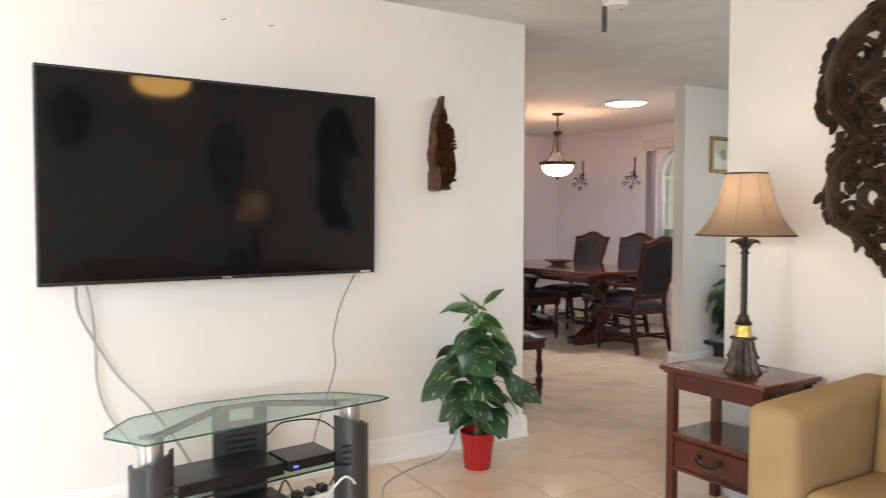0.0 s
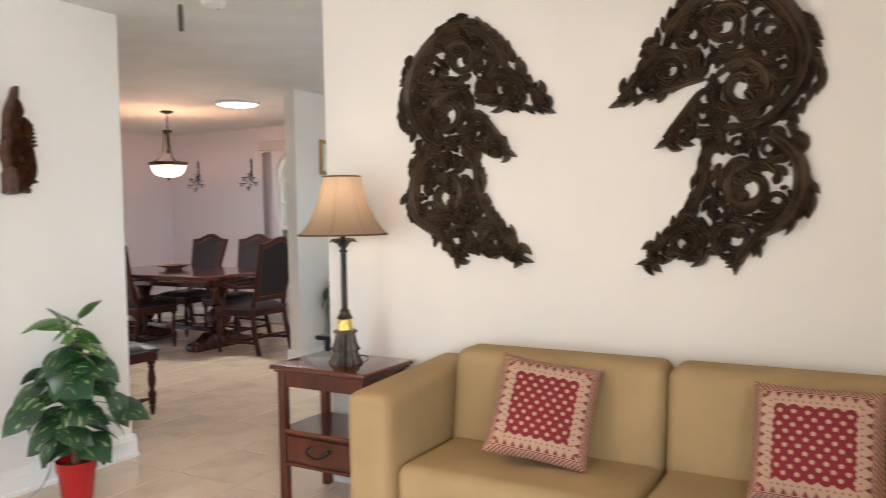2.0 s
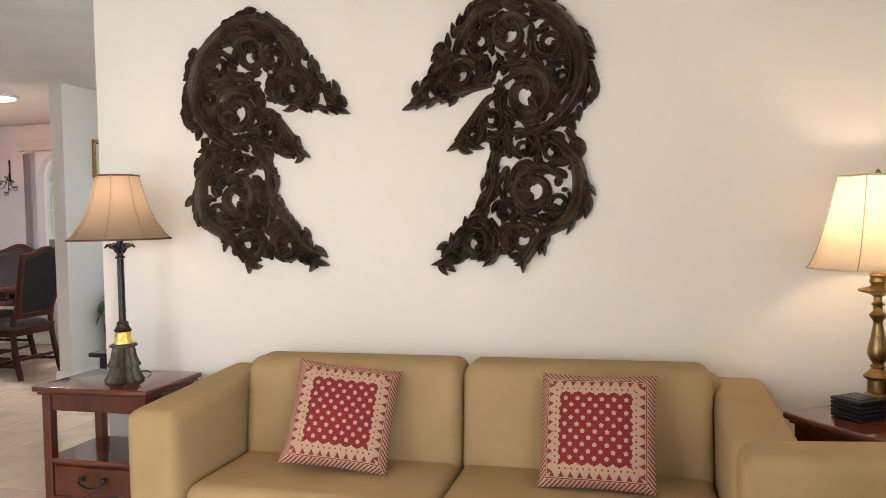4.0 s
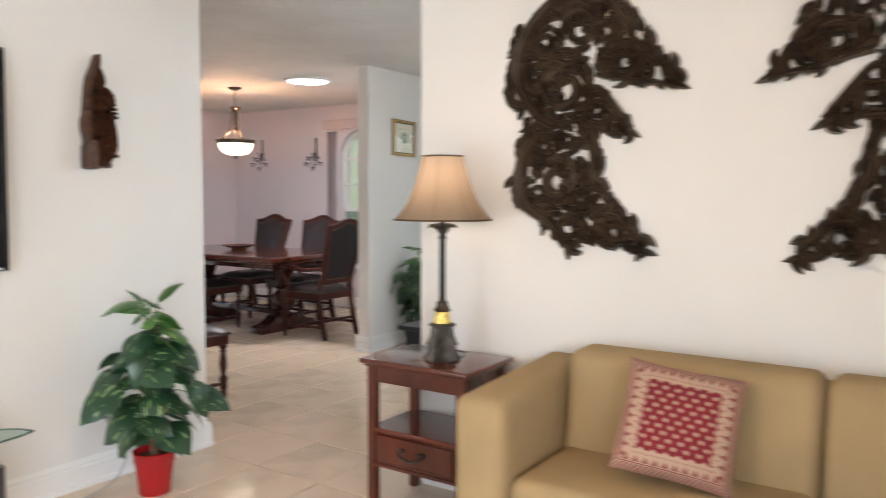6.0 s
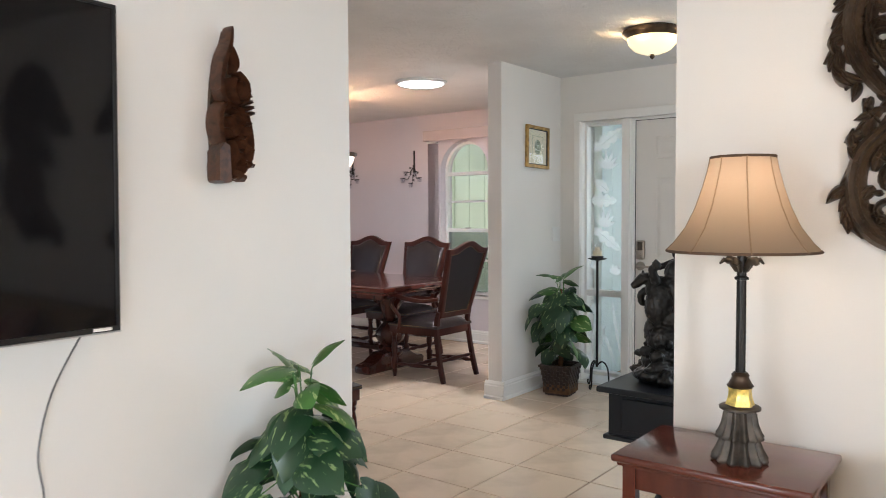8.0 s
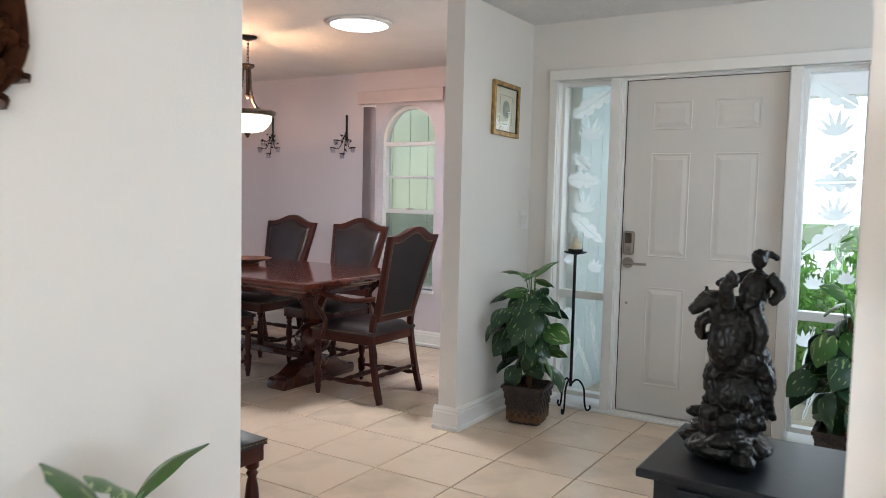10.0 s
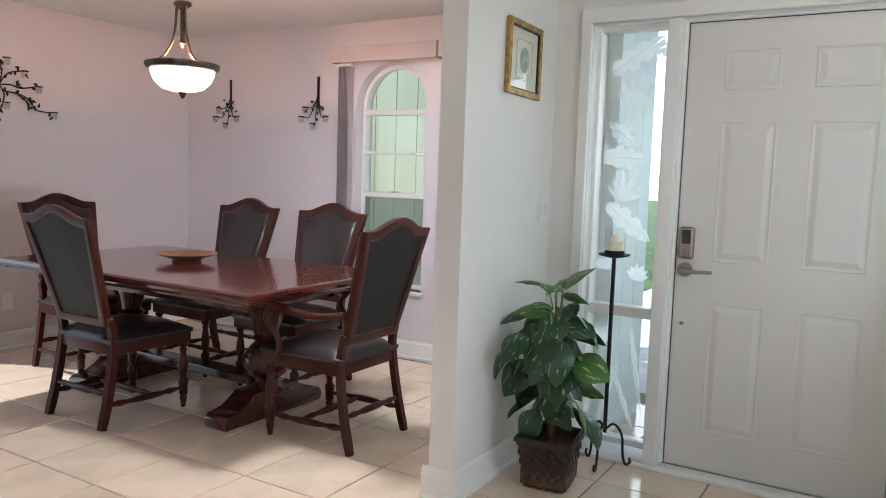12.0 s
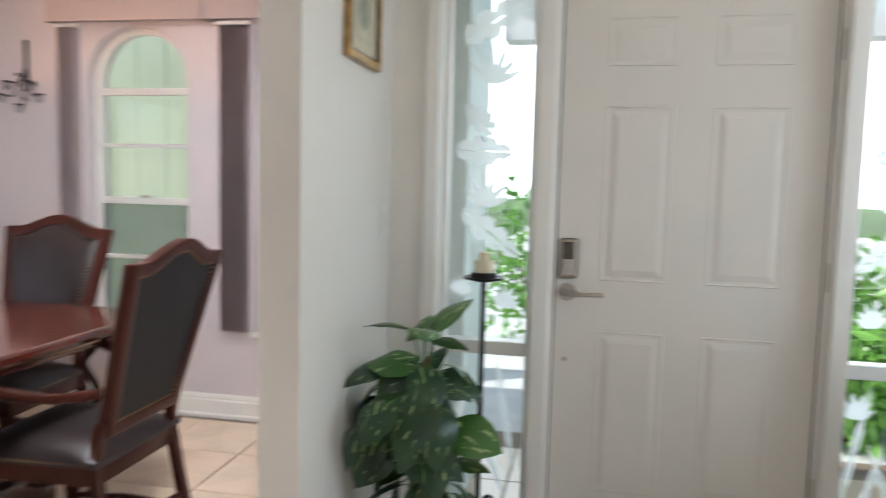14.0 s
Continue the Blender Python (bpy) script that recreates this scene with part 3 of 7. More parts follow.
def disc_light(x, y):
    t = thing("ceiling_light", (x, y, CEIL), "flat round white LED ceiling light, switched on", "ceiling light")
    part("trim_ring", lathe([(0.20, 0), (0.212, -0.004), (0.212, -0.014), (0.19, -0.024), (0.185, -0.024), (0.185, 0)], 40), M_WHITE, t, smooth=40)
    part("diffuser", lathe([(0.182, -0.022), (0.15, -0.032), (0.08, -0.037), (0.001, -0.038)], 36), M_DISC, t, "glowing white diffuser", smooth=60)
    lamp = new("disc_lamp", lamp_data("disc_lamp", "AREA", 37, (1, 0.97, 0.95), size=0.34))
    lamp.data.shape = "DISK"
    lamp.location = (x, y, CEIL - 0.045)


disc_light(5.35, 5.32)


def chandelier(x, y):
    zb = 1.70
    t = thing("pendant_light", (x, y, CEIL), "bronze pendant with an alabaster glass bowl, switched on", "pendant lamp")
    part("canopy", lathe([(0.001, -0.03), (0.02, -0.03), (0.06, -0.015), (0.065, 0)], 20), M_BRONZE, t, smooth=50)
    bm = bmesh.new()
    z = -0.03
    while z > -0.19:
        for k in range(1):
            ring = [(0.009 * math.cos(a), 0, z - 0.014 + 0.016 * math.sin(a)) for a in [radians(30 * q) for q in range(13)]]
            if int(round(z * 1000)) % 2:
                ring = [(0, p[0], p[2]) for p in ring]
            tube(ring, 0.0028, 6, bm=bm)
        z -= 0.023
    part("chain", bm, M_BRONZE, t, kind="stuff")
    part("stem", lathe([(0.001, -0.19), (0.045, -0.195), (0.05, -0.21), (0.03, -0.225), (0.012, -0.24), (0.012, -0.40), (0.02, -0.415), (0.012, -0.43), (0.001, -0.44)][::-1], 16), M_BRONZE, t, smooth=50)
    for k in range(3):
        a = radians(120 * k + 20)
        c, s = math.cos(a), math.sin(a)
        pts = curve_points([(0.03 * c, 0.03 * s, -0.215), (0.035 * c, 0.035 * s, -0.30), (0.05 * c, 0.05 * s, -0.40), (0.10 * c, 0.10 * s, -0.49), (0.175 * c, 0.175 * s, -0.53)], 5)
        part("arm", tube(pts, 0.007, 8), M_BRONZE, t, smooth=50)
    part("rim", lathe([(0.165, -0.56), (0.188, -0.555), (0.198, -0.54), (0.198, -0.525), (0.185, -0.52), (0.174, -0.535)], 40), M_BRONZE, t, smooth=40)
    part("glass_bowl", lathe([(0.172, -0.547), (0.168, -0.58), (0.148, -0.625), (0.11, -0.66), (0.055, -0.675), (0.001, -0.68)], 36), M_BOWL, t, "glowing alabaster glass bowl", smooth=60)
    part("finial", lathe([(0.001, -0.715), (0.01, -0.708), (0.015, -0.695), (0.022, -0.685), (0.022, -0.678), (0.001, -0.67)], 14), M_BRONZE, t, smooth=50)
    point("pendant_lamp", (x, y, CEIL - 0.505), 30, (1.0, 0.55, 0.30), 0.015)


chandelier(5.35, 6.32)


def bowl_light(name, x, y, z, r, energy, label, parent_shift=0.0):
    t = thing(name, (x, y, z), label, "ceiling light")
    part("pan", lathe([(r * 0.75, 0), (r, -0.012), (r * 1.03, -0.03), (r * 0.92, -0.05), (r * 0.86, -0.055), (r * 0.86, 0)], 36), M_BRONZE, t, smooth=40)
    part("glass_bowl", lathe([(r * 0.86, -0.05), (r * 0.80, -0.09), (r * 0.6, -0.125), (r * 0.3, -0.145), (0.001, -0.15)], 32), M_BOWL_WARM, t, "glowing amber glass bowl", smooth=60)
    part("finial", lathe([(0.001, -0.178), (0.012, -0.168), (0.016, -0.158), (0.008, -0.145), (0.001, -0.14)], 12), M_BRONZE, t, smooth=50)
    for k in range(4):
        a = radians(90 * k)
        p = point("bowl_lamp", (x + (r + 0.04) * math.cos(a), y + (r + 0.04) * math.sin(a), z - 0.06), energy / 4, (1.0, 0.66, 0.34), 0.03)
        p.data.shadow_soft_size = 0.03
    return t


bowl_light("ceiling_light", 4.85, 3.17, CEIL, 0.17, 2.6, "bronze flush ceiling light with an amber glass bowl, switched on")


# ---- dining set ----
def back_outline(w0, w1, h0, h1, rise, inset=0.0, steps=14):
    """A camel-topped chair back: narrow at the bottom, arched top."""
    a, b = w0 / 2 - inset, w1 / 2 - inset
    pts = [(-a, h0 + inset), (a, h0 + inset)]
    top = []
    for k in range(steps + 1):
        u = 1 - 2 * k / steps
        lift = rise * (0.5 + 0.5 * math.cos(math.pi * min(1, abs(u) / 0.82))) - (0.012 if abs(u) > 0.82 else 0) * 0
        top.append((u * b, h1 - inset + lift))
    return pts + top


def bent(bm, lean, pivot):
    """Leans what lies above the pivot backwards, with a slight curve."""
    for v in bm.verts:
        h = v.co.z - pivot
        if h > 0:
            v.co.y -= lean * h + 0.10 * h * h
    return bm


def ring_plate(outer, inner, depth, at):
    bm = bmesh.new()
    n = len(outer)
    vs = [[bm.verts.new((a, y, b)) for a, b in loop] for loop, y in ((outer, at), (inner, at), (inner, at + depth), (outer, at + depth))]
    for p in range(4):
        q = (p + 1) % 4
        for k in range(n):
            j = (k + 1) % n
            bm.faces.new((vs[p][k], vs[p][j], vs[q][j], vs[q][k]))
    return bm


def turned_leg(x, y, top=0.40):
    prof = [(0.012, 0), (0.017, 0.03), (0.021, 0.055), (0.016, 0.065), (0.024, 0.075), (0.024, 0.12), (0.027, 0.125), (0.027, 0.15), (0.018, 0.16), (0.015, 0.175), (0.022, 0.20), (0.026, 0.235), (0.021, 0.28), (0.015, 0.31), (0.022, 0.322), (0.015, 0.335), (0.025, 0.345), (0.025, top)]
    return lathe(prof, 14, at=(x, y, 0))


def dining_chair(arms, label):
    """Faces +y; the seat is 0.47 high."""
    name = "dining_armchair" if arms else "dining_chair"
    t = thing(name, (0, 0, 0), label, "chair", "dining chairs")
    w, fy, by = (0.52, 0.25, -0.22) if arms else (0.50, 0.25, -0.22)
    # seat frame
    bm = bmesh.new()
    plate([(-w / 2 + 0.03, by), (w / 2 - 0.03, by), (w / 2, fy), (-w / 2, fy)], 0.075, bm=bm, axis="z", at=0.365)
    bmesh.ops.bevel(bm, geom=bm.edges, offset=0.006, segments=2, affect="EDGES", profile=0.5)
    part("seat_frame", bm, M_CHAIR, t, smooth=40)
    # padded seat
    bm = bmesh.new()
    n = 8
    grid = []
    for i in range(n + 1):
        row = []
        for j in range(n + 1):
            u, v = -1 + 2 * i / n, -1 + 2 * j / n
            half = (w / 2 - 0.03) + (v + 1) / 2 * 0.03 + 0.006
            crown = (1 - u ** 4) * (1 - v ** 4)
            row.append(bm.verts.new((u * half, (by + fy) / 2 + v * ((fy - by) / 2 + 0.008), 0.445 + 0.05 * crown ** 0.6)))
        grid.append(row)
    for i in range(n):
        for j in range(n):
            bm.faces.new((grid[i][j], grid[i + 1][j], grid[i + 1][j + 1], grid[i][j + 1]))
    rim = [grid[i][0] for i in range(n + 1)] + [grid[n][j] for j in range(1, n + 1)] + [grid[i][n] for i in range(n - 1, -1, -1)] + [grid[0][j] for j in range(n - 1, 0, -1)]
    low = [bm.verts.new((v.co.x, v.co.y, 0.425)) for v in rim]
    for k in range(len(rim)):
        j = (k + 1) % len(rim)
        bm.faces.new((rim[k], rim[j], low[j], low[k]))
    bm.faces.new(low)
    part("seat", bm, M_LEATHER, t, "dark brown padded leather seat", smooth=60)
    # back
    back = (0.40, 0.53 if arms else 0.55, 0.51, 1.062, 0.06)
    outer = back_outline(*back)
    inner = back_outline(*back, 0.042)
    fr = ring_plate(outer, inner, 0.042, by - 0.005)
    bmesh.ops.bevel(fr, geom=fr.edges, offset=0.005, segments=2, affect="EDGES", profile=0.5)
    part("back_frame", bent(fr, 0.20, 0.44), M_CHAIR, t, smooth=40)
    mid = [((a * 0.995), b) for a, b in back_outline(*back, 0.038)]
    rear = plate(mid, 0.012, axis="y", at=by + 0.004)
    part("back_panel", bent(rear, 0.20, 0.44), M_LEATHER_BACK, t, "smooth charcoal leather back")
    bm = bmesh.new()
    rings = []
    for inset, y in ((0.043, by + 0.018), (0.044, by + 0.038), (0.06, by + 0.052), (0.10, by + 0.060)):
        rings.append([bm.verts.new((a, y, b)) for a, b in back_outline(*back, inset)])
    for a, b in zip(rings, rings[1:]):
        for k in range(len(a)):
            j = (k + 1) % len(a)
            bm.faces.new((a[k], a[j], b[j], b[k]))
    bm.faces.new(rings[-1])
    part("backrest", bent(bm, 0.20, 0.44), M_LEATHER, t, "dark brown padded leather backrest", smooth=60)
    # nail heads
    bm = bmesh.new()
    for ys, inset in ((by + 0.040, 0.054), (by + 0.002, 0.045)):
        loop = back_outline(*back, inset, 24)
        loop.append(loop[0])
        for (a0, b0), (a1, b1) in zip(loop, loop[1:]):
            m = max(1, int(math.hypot(a1 - a0, b1 - b0) / 0.016))
            for k in range(m):
                a, b = a0 + (a1 - a0) * k / m, b0 + (b1 - b0) * k / m
                s = 1 if ys > by + 0.01 else -1
                vs = [bm.verts.new((a + 0.0042 * math.cos(q), ys, b + 0.0042 * math.sin(q))) for q in [radians(72 * r) for r in range(5)]]
                tip = bm.verts.new((a, ys + s * 0.004, b))
                for r in range(5):
                    bm.faces.new((vs[r], vs[(r + 1) % 5], tip))
    bent(bm, 0.20, 0.44)
    for k in range(33):
        u = -1 + 2 * k / 32
        for side in (0, 1, 2):
            if side == 0:
                p, nrm = (u * (w / 2 + 0.002), fy + 0.009, 0.437), (0, 1)
            else:
                s = -1 if side == 1 else 1
                v = (u + 1) / 2
                p, nrm = (s * (w / 2 - 0.03 + 0.03 * v + 0.007), by + 0.03 + v * (fy - by - 0.03), 0.437), (s, 0)
            vs = [bm.verts.new((p[0] + (0.0042 * math.cos(q) if side == 0 else 0), p[1] + (0 if side == 0 else 0.0042 * math.cos(q)), p[2] + 0.0042 * math.sin(q))) for q in [radians(72 * r) for r in range(5)]]
            tip = bm.verts.new((p[0] + nrm[0] * 0.004, p[1] + nrm[1] * 0.004, p[2]))
            for r in range(5):
                bm.faces.new((vs[r], vs[(r + 1) % 5], tip))
    part("nail_heads", bm, M_BRASS, t, "row of small brass nail heads", kind="stuff")
    # posts and legs
    for s in (-1, 1):
        pts = curve_points([(s * 0.225, by - 0.065, 0.0), (s * 0.222, by - 0.025, 0.16), (s * 0.215, by + 0.008, 0.36), (s * 0.207, by + 0.012, 0.48), (s * 0.205, by + 0.012 - 0.02, 0.56)], 5)
        bm = tube(pts, [0.023, 0.024] + [0.026] * (len(pts) - 4) + [0.024, 0.02], 4, flat=0.9)
        part("leg", bm, M_CHAIR, t, "saber-shaped rear leg")
        part("leg", turned_leg(s * (w / 2 - 0.03), fy - 0.03), M_CHAIR, t, "turned front leg", smooth=50)
        side = curve_points([(s * 0.222, by - 0.03, 0.12), (s * 0.235, 0, 0.115), (s * (w / 2 - 0.03), fy - 0.04, 0.11)], 6)
        part("stretcher", tube(side, [0.010, 0.012, 0.018, 0.011, 0.016, 0.018, 0.018, 0.016, 0.011, 0.018, 0.012, 0.010, 0.010], 10), M_CHAIR, t, smooth=60)
    part("stretcher", tube([(-0.225 + 0.45 * k / 12, 0.02, 0.115) for k in range(13)], [0.010, 0.012, 0.016, 0.011, 0.016, 0.018, 0.018, 0.018, 0.016, 0.011, 0.016, 0.012, 0.010], 10), M_CHAIR, t, smooth=60)
    part("stretcher", tube([(-0.215 + 0.43 * k / 12, by - 0.02, 0.17) for k in range(13)], [0.010, 0.012, 0.016, 0.011, 0.016, 0.018, 0.018, 0.018, 0.016, 0.011, 0.016, 0.012, 0.010], 10), M_CHAIR, t, smooth=60)
    if arms:
        for s in (-1, 1):
            arm = curve_points([(s * 0.235, by - 0.02, 0.665), (s * 0.265, by + 0.12, 0.645), (s * 0.29, 0.05, 0.66), (s * 0.30, 0.15, 0.685), (s * 0.295, 0.21, 0.67)], 6)
            part("armrest", tube(arm, [0.018] * 8 + [0.022] * 12 + [0.026] * 4 + [0.018], 8, flat=0.75), M_CHAIR, t, smooth=60)
            post = curve_points([(s * 0.29, 0.16, 0.665), (s * 0.285, 0.20, 0.60), (s * 0.27, 0.13, 0.50), (s * 0.255, 0.16, 0.40)], 6)
            part("arm_post", tube(post, 0.019, 8, flat=0.8), M_CHAIR, t, smooth=60)
    return t


LABEL_CHAIR = "cherry wood dining chair with dark leather seat and nailhead trim"
arm_chair = dining_chair(True, "cherry wood dining armchair with dark leather at the table's end")
arm_chair.matrix_world = pose(5.455, 5.30, 0, 0, 0, 0)
copy_thing(arm_chair, pose(5.49, 7.36, 0, 0, 0, 180))["label"] = "cherry wood dining armchair with dark leather at the table's far end"
side_chair = dining_chair(False, LABEL_CHAIR)
side_chair.matrix_world = pose(5.05, 6.44, 0, 0, 0, -90)
copy_thing(side_chair, pose(5.97, 6.81, 0, 0, 0, 90))
copy_thing(side_chair, pose(5.97, 6.06, 0, 0, 0, 90))
copy_thing(side_chair, pose(3.14, 4.40, 0, 0, 0, -90))["label"] = "spare cherry wood dining chair standing behind the television wall"


def dining_table():
    t = thing("dining_table", (5.47, 6.365, 0), "dark cherry trestle dining table with clipped corners and glossy top", "table")
    hx, hy, c = 0.575, 1.02, 0.022

    def outline(inset):
        a, b = hx - inset, hy - inset
        return [(-a, -b + c), (-a + c * 0.3, -b), (a - c * 0.3, -b), (a, -b + c), (a, b - c), (a - c * 0.3, b), (-a + c * 0.3, b), (-a, b - c)]

    bm = bmesh.new()
    prof = [(0.040, 0.698), (0.030, 0.700), (0.026, 0.712), (0.012, 0.718), (0.003, 0.728), (0.0, 0.742), (0.003, 0.756), (0.010, 0.762), (0.020, 0.765)]
    rings = [[bm.verts.new((a, b, z)) for a, b in outline(i)] for i, z in prof]
    for a, b in zip(rings, rings[1:]):
        for k in range(8):
            bm.faces.new((a[k], a[(k + 1) % 8], b[(k + 1) % 8], b[k]))
    bm.faces.new(rings[0][::-1])
    bm.faces.new(rings[-1])
    part("tabletop", bm, M_TABLETOP, t, "glossy reddish wood tabletop")
    part("apron", box(-0.40, 0.40, -0.84, 0.84, 0.64, 0.699, 0.006), M_MAHOG, t)
    for s in (-1, 1):
        y = s * 0.58
        prof = [(0.10, 0.115), (0.11, 0.13), (0.11, 0.15), (0.07, 0.17), (0.06, 0.19), (0.10, 0.225), (0.13, 0.28), (0.125, 0.33), (0.085, 0.38), (0.06, 0.40), (0.085, 0.42), (0.06, 0.44), (0.075, 0.50), (0.10, 0.56), (0.12, 0.60), (0.12, 0.63)]
        part("pedestal", lathe(prof, 28, at=(0, y, 0)), M_MAHOG, t, "bulbous turned pedestal", smooth=50)
        foot = [(-0.36, 0.0), (0.36, 0.0), (0.37, 0.02), (0.37, 0.055), (0.35, 0.075), (0.26, 0.08), (0.20, 0.12), (0.16, 0.155), (-0.16, 0.155), (-0.20, 0.12), (-0.26, 0.08), (-0.35, 0.075), (-0.37, 0.055), (-0.37, 0.02)]
        bm = plate(foot, 0.15, axis="y", at=y - 0.075)
        bmesh.ops.bevel(bm, geom=bm.edges, offset=0.006, segments=2, affect="EDGES", profile=0.5)
        part("foot", bm, M_MAHOG, t, smooth=40)
    part("stretcher", box(-0.06, 0.06, -0.51, 0.51, 0.15, 0.20, 0.008), M_MAHOG, t)


M_TABLETOP = surface("glossy_cherry_top", (0.07, 0.016, 0.010), 0.12, vary=0.3, scale=3, grain=24, grain_vary=0.05, bump=0.01, stretch=(1, 0.15, 1), coat=0.6)
dining_table()
bowl = thing("wooden_bowl", (5.53, 6.50, 0.765), "shallow turned wooden bowl on the dining table", "bowl")
part("bowl_body", lathe([(0.08, 0), (0.085, 0.008), (0.07, 0.014), (0.10, 0.022), (0.17, 0.045), (0.178, 0.05), (0.165, 0.048), (0.10, 0.03), (0.001, 0.024)], 40), surface("turned_two_tone_wood", (0.15, 0.055, 0.028), 0.35, vary=0.5, scale=7, grain=30, bump=0.05, dark=(0.04, 0.016, 0.01)), bowl, smooth=50)


# ---- end tables, console ----
def end_table(x, y, turn, label):
    t = thing("end_table", (x, y, 0), label, "side table", "end tables", turn)
    w, d, h = 0.265, 0.193, 0.645
    bm = box(-d, d, -w, w, h - 0.022, h, 0.008, 3)
    part("tabletop", bm, M_TABLETOP_SMALL, t, smooth=50)
    part("top_moulding", box(-d + 0.014, d - 0.014, -w + 0.014, w - 0.014, h - 0.034, h - 0.022, 0.004), M_CHERRY, t)
    for sx in (-1, 1):
        for sy in (-1, 1):
            a, b = sx * (d - 0.045), sy * (w - 0.045)
            part("leg", box(a - 0.019, a + 0.019, b - 0.019, b + 0.019, 0, h - 0.034, 0.003), M_CHERRY, t)
    bm = bmesh.new()
    for s in (-1, 1):
        box(s * (d - 0.045) - 0.009, s * (d - 0.045) + 0.009, -w + 0.064, w - 0.064, h - 0.10, h - 0.034, bm=bm)
        box(-d + 0.064, d - 0.064, s * (w - 0.045) - 0.009, s * (w - 0.045) + 0.009, h - 0.10, h - 0.034, bm=bm)
    part("apron", bm, M_CHERRY, t)
    part("shelf", box(-d + 0.03, d - 0.03, -w + 0.03, w - 0.03, 0.335, 0.352, 0.003), M_TABLETOP_SMALL, t)
    part("drawer_case", box(-d + 0.04, d - 0.03, -w + 0.045, w - 0.045, 0.20, 0.335), M_CHERRY, t)
    part("bottom_rail", box(-d + 0.03, d - 0.03, -w + 0.03, w - 0.03, 0.185, 0.20, 0.003), M_CHERRY, t)
    drawer = part("drawer", box(-d + 0.024, -d + 0.042, -w + 0.075, w - 0.075, 0.215, 0.325, 0.005), M_CHERRY, t, "cherry drawer front")
    pull = curve_points([(-d + 0.02, -0.05, 0.285), (-d - 0.004, -0.052, 0.27), (-d - 0.006, 0, 0.252), (-d - 0.004, 0.052, 0.27), (-d + 0.02, 0.05, 0.285)], 6)
    bm = tube(pull, 0.0045, 8)
    for s in (-1, 1):
        lathe([(0.012, 0), (0.012, 0.012), (0.006, 0.016)], 12, bm=bm, at=(-d + 0.012, s * 0.05, 0.277))
    part("bail_pull", bm, M_IRON, drawer, "dark bail handle", smooth=60)
    return t


M_TABLETOP_SMALL = surface("satin_mahogany_top", (0.12, 0.03, 0.018), 0.14, vary=0.25, scale=4, grain=30, grain_vary=0.05, bump=0.01, stretch=(1, 0.2, 1), coat=0.5)
end_table(2.727, 2.08, 0, "cherry end table with drawer beside the sofa, holding a lamp")
end_table(2.54, -0.755, -54, "cherry end table in the corner with brass lamp and tissue box")


# ---- sofas ----
def rounded(x0, x1, y0, y1, z0, z1, r=0.04, seg=4):
    bm = box(x0, x1, y0, y1, z0, z1)
    bmesh.ops.bevel(bm, geom=bm.edges, offset=r, segments=seg, affect="EDGES", profile=0.5)
    return bm


def sofa(name, at, turn, length, seats, label):
    """Faces -x; the back lies at x = 0.8; y runs along it."""
    t = thing(name, at, label, "sofa", "", turn)
    h = length / 2
    arm = 0.19
    part("base", rounded(0.06, 0.70, -h + arm, h - arm, 0.06, 0.24, 0.02), M_OLIVE, t, smooth=60)
    for s in (-1, 1):
        bm = rounded(0.0, 0.735, min(s * h, s * (h - arm)), max(s * h, s * (h - arm)), 0.05, 0.665, 0.045, 5)
        for v in bm.verts:
            if v.co.z > 0.4:
                v.co.z += 0.035 * v.co.x / 0.735
        part("armrest", bm, M_OLIVE, t, "padded square armrest", smooth=60)
    w = (length - 2 * arm) / seats
    for k in range(seats):
        y0 = -h + arm + k * w
        bm = rounded(0.03, 0.52, y0 + 0.003, y0 + w - 0.003, 0.24, 0.415, 0.045, 5)
        for v in bm.verts:
            if v.co.z > 0.40:
                u, q = (v.co.x - 0.28) / 0.25, (v.co.y - y0 - w / 2) / (w / 2)
                v.co.z += 0.02 * (1 - min(1, u * u)) * (1 - min(1, q * q))
        part("seat_cushion", bm, M_OLIVE, t, smooth=60)
        bm = rounded(0.42, 0.62, y0 + 0.003, y0 + w - 0.003, 0.36, 0.762, 0.05, 6)
        for v in bm.verts:
            v.co.x += (v.co.z - 0.36) * 0.14
        part("back_cushion", bm, M_OLIVE, t, smooth=60)
    part("back", rounded(0.56, 0.735, -h + arm - 0.04, h - arm + 0.04, 0.06, 0.72, 0.05, 5), M_OLIVE, t, smooth=60)
    for sx in (0.08, 0.66):
        for s in (-1, 1):
            part("foot", box(sx - 0.025, sx + 0.025, s * (h - 0.08) - 0.025, s * (h - 0.08) + 0.025, 0, 0.06), M_BLACKWOOD, t)
    return t


sofa("sofa", (2.19, 0.61, 0), 0, 2.09, 2, "olive tan upholstered two-cushion sofa against the wall with red cushions")
sofa("loveseat", (1.60, -0.26, 0), -90, 1.30, 1, "olive tan upholstered loveseat against the back wall")


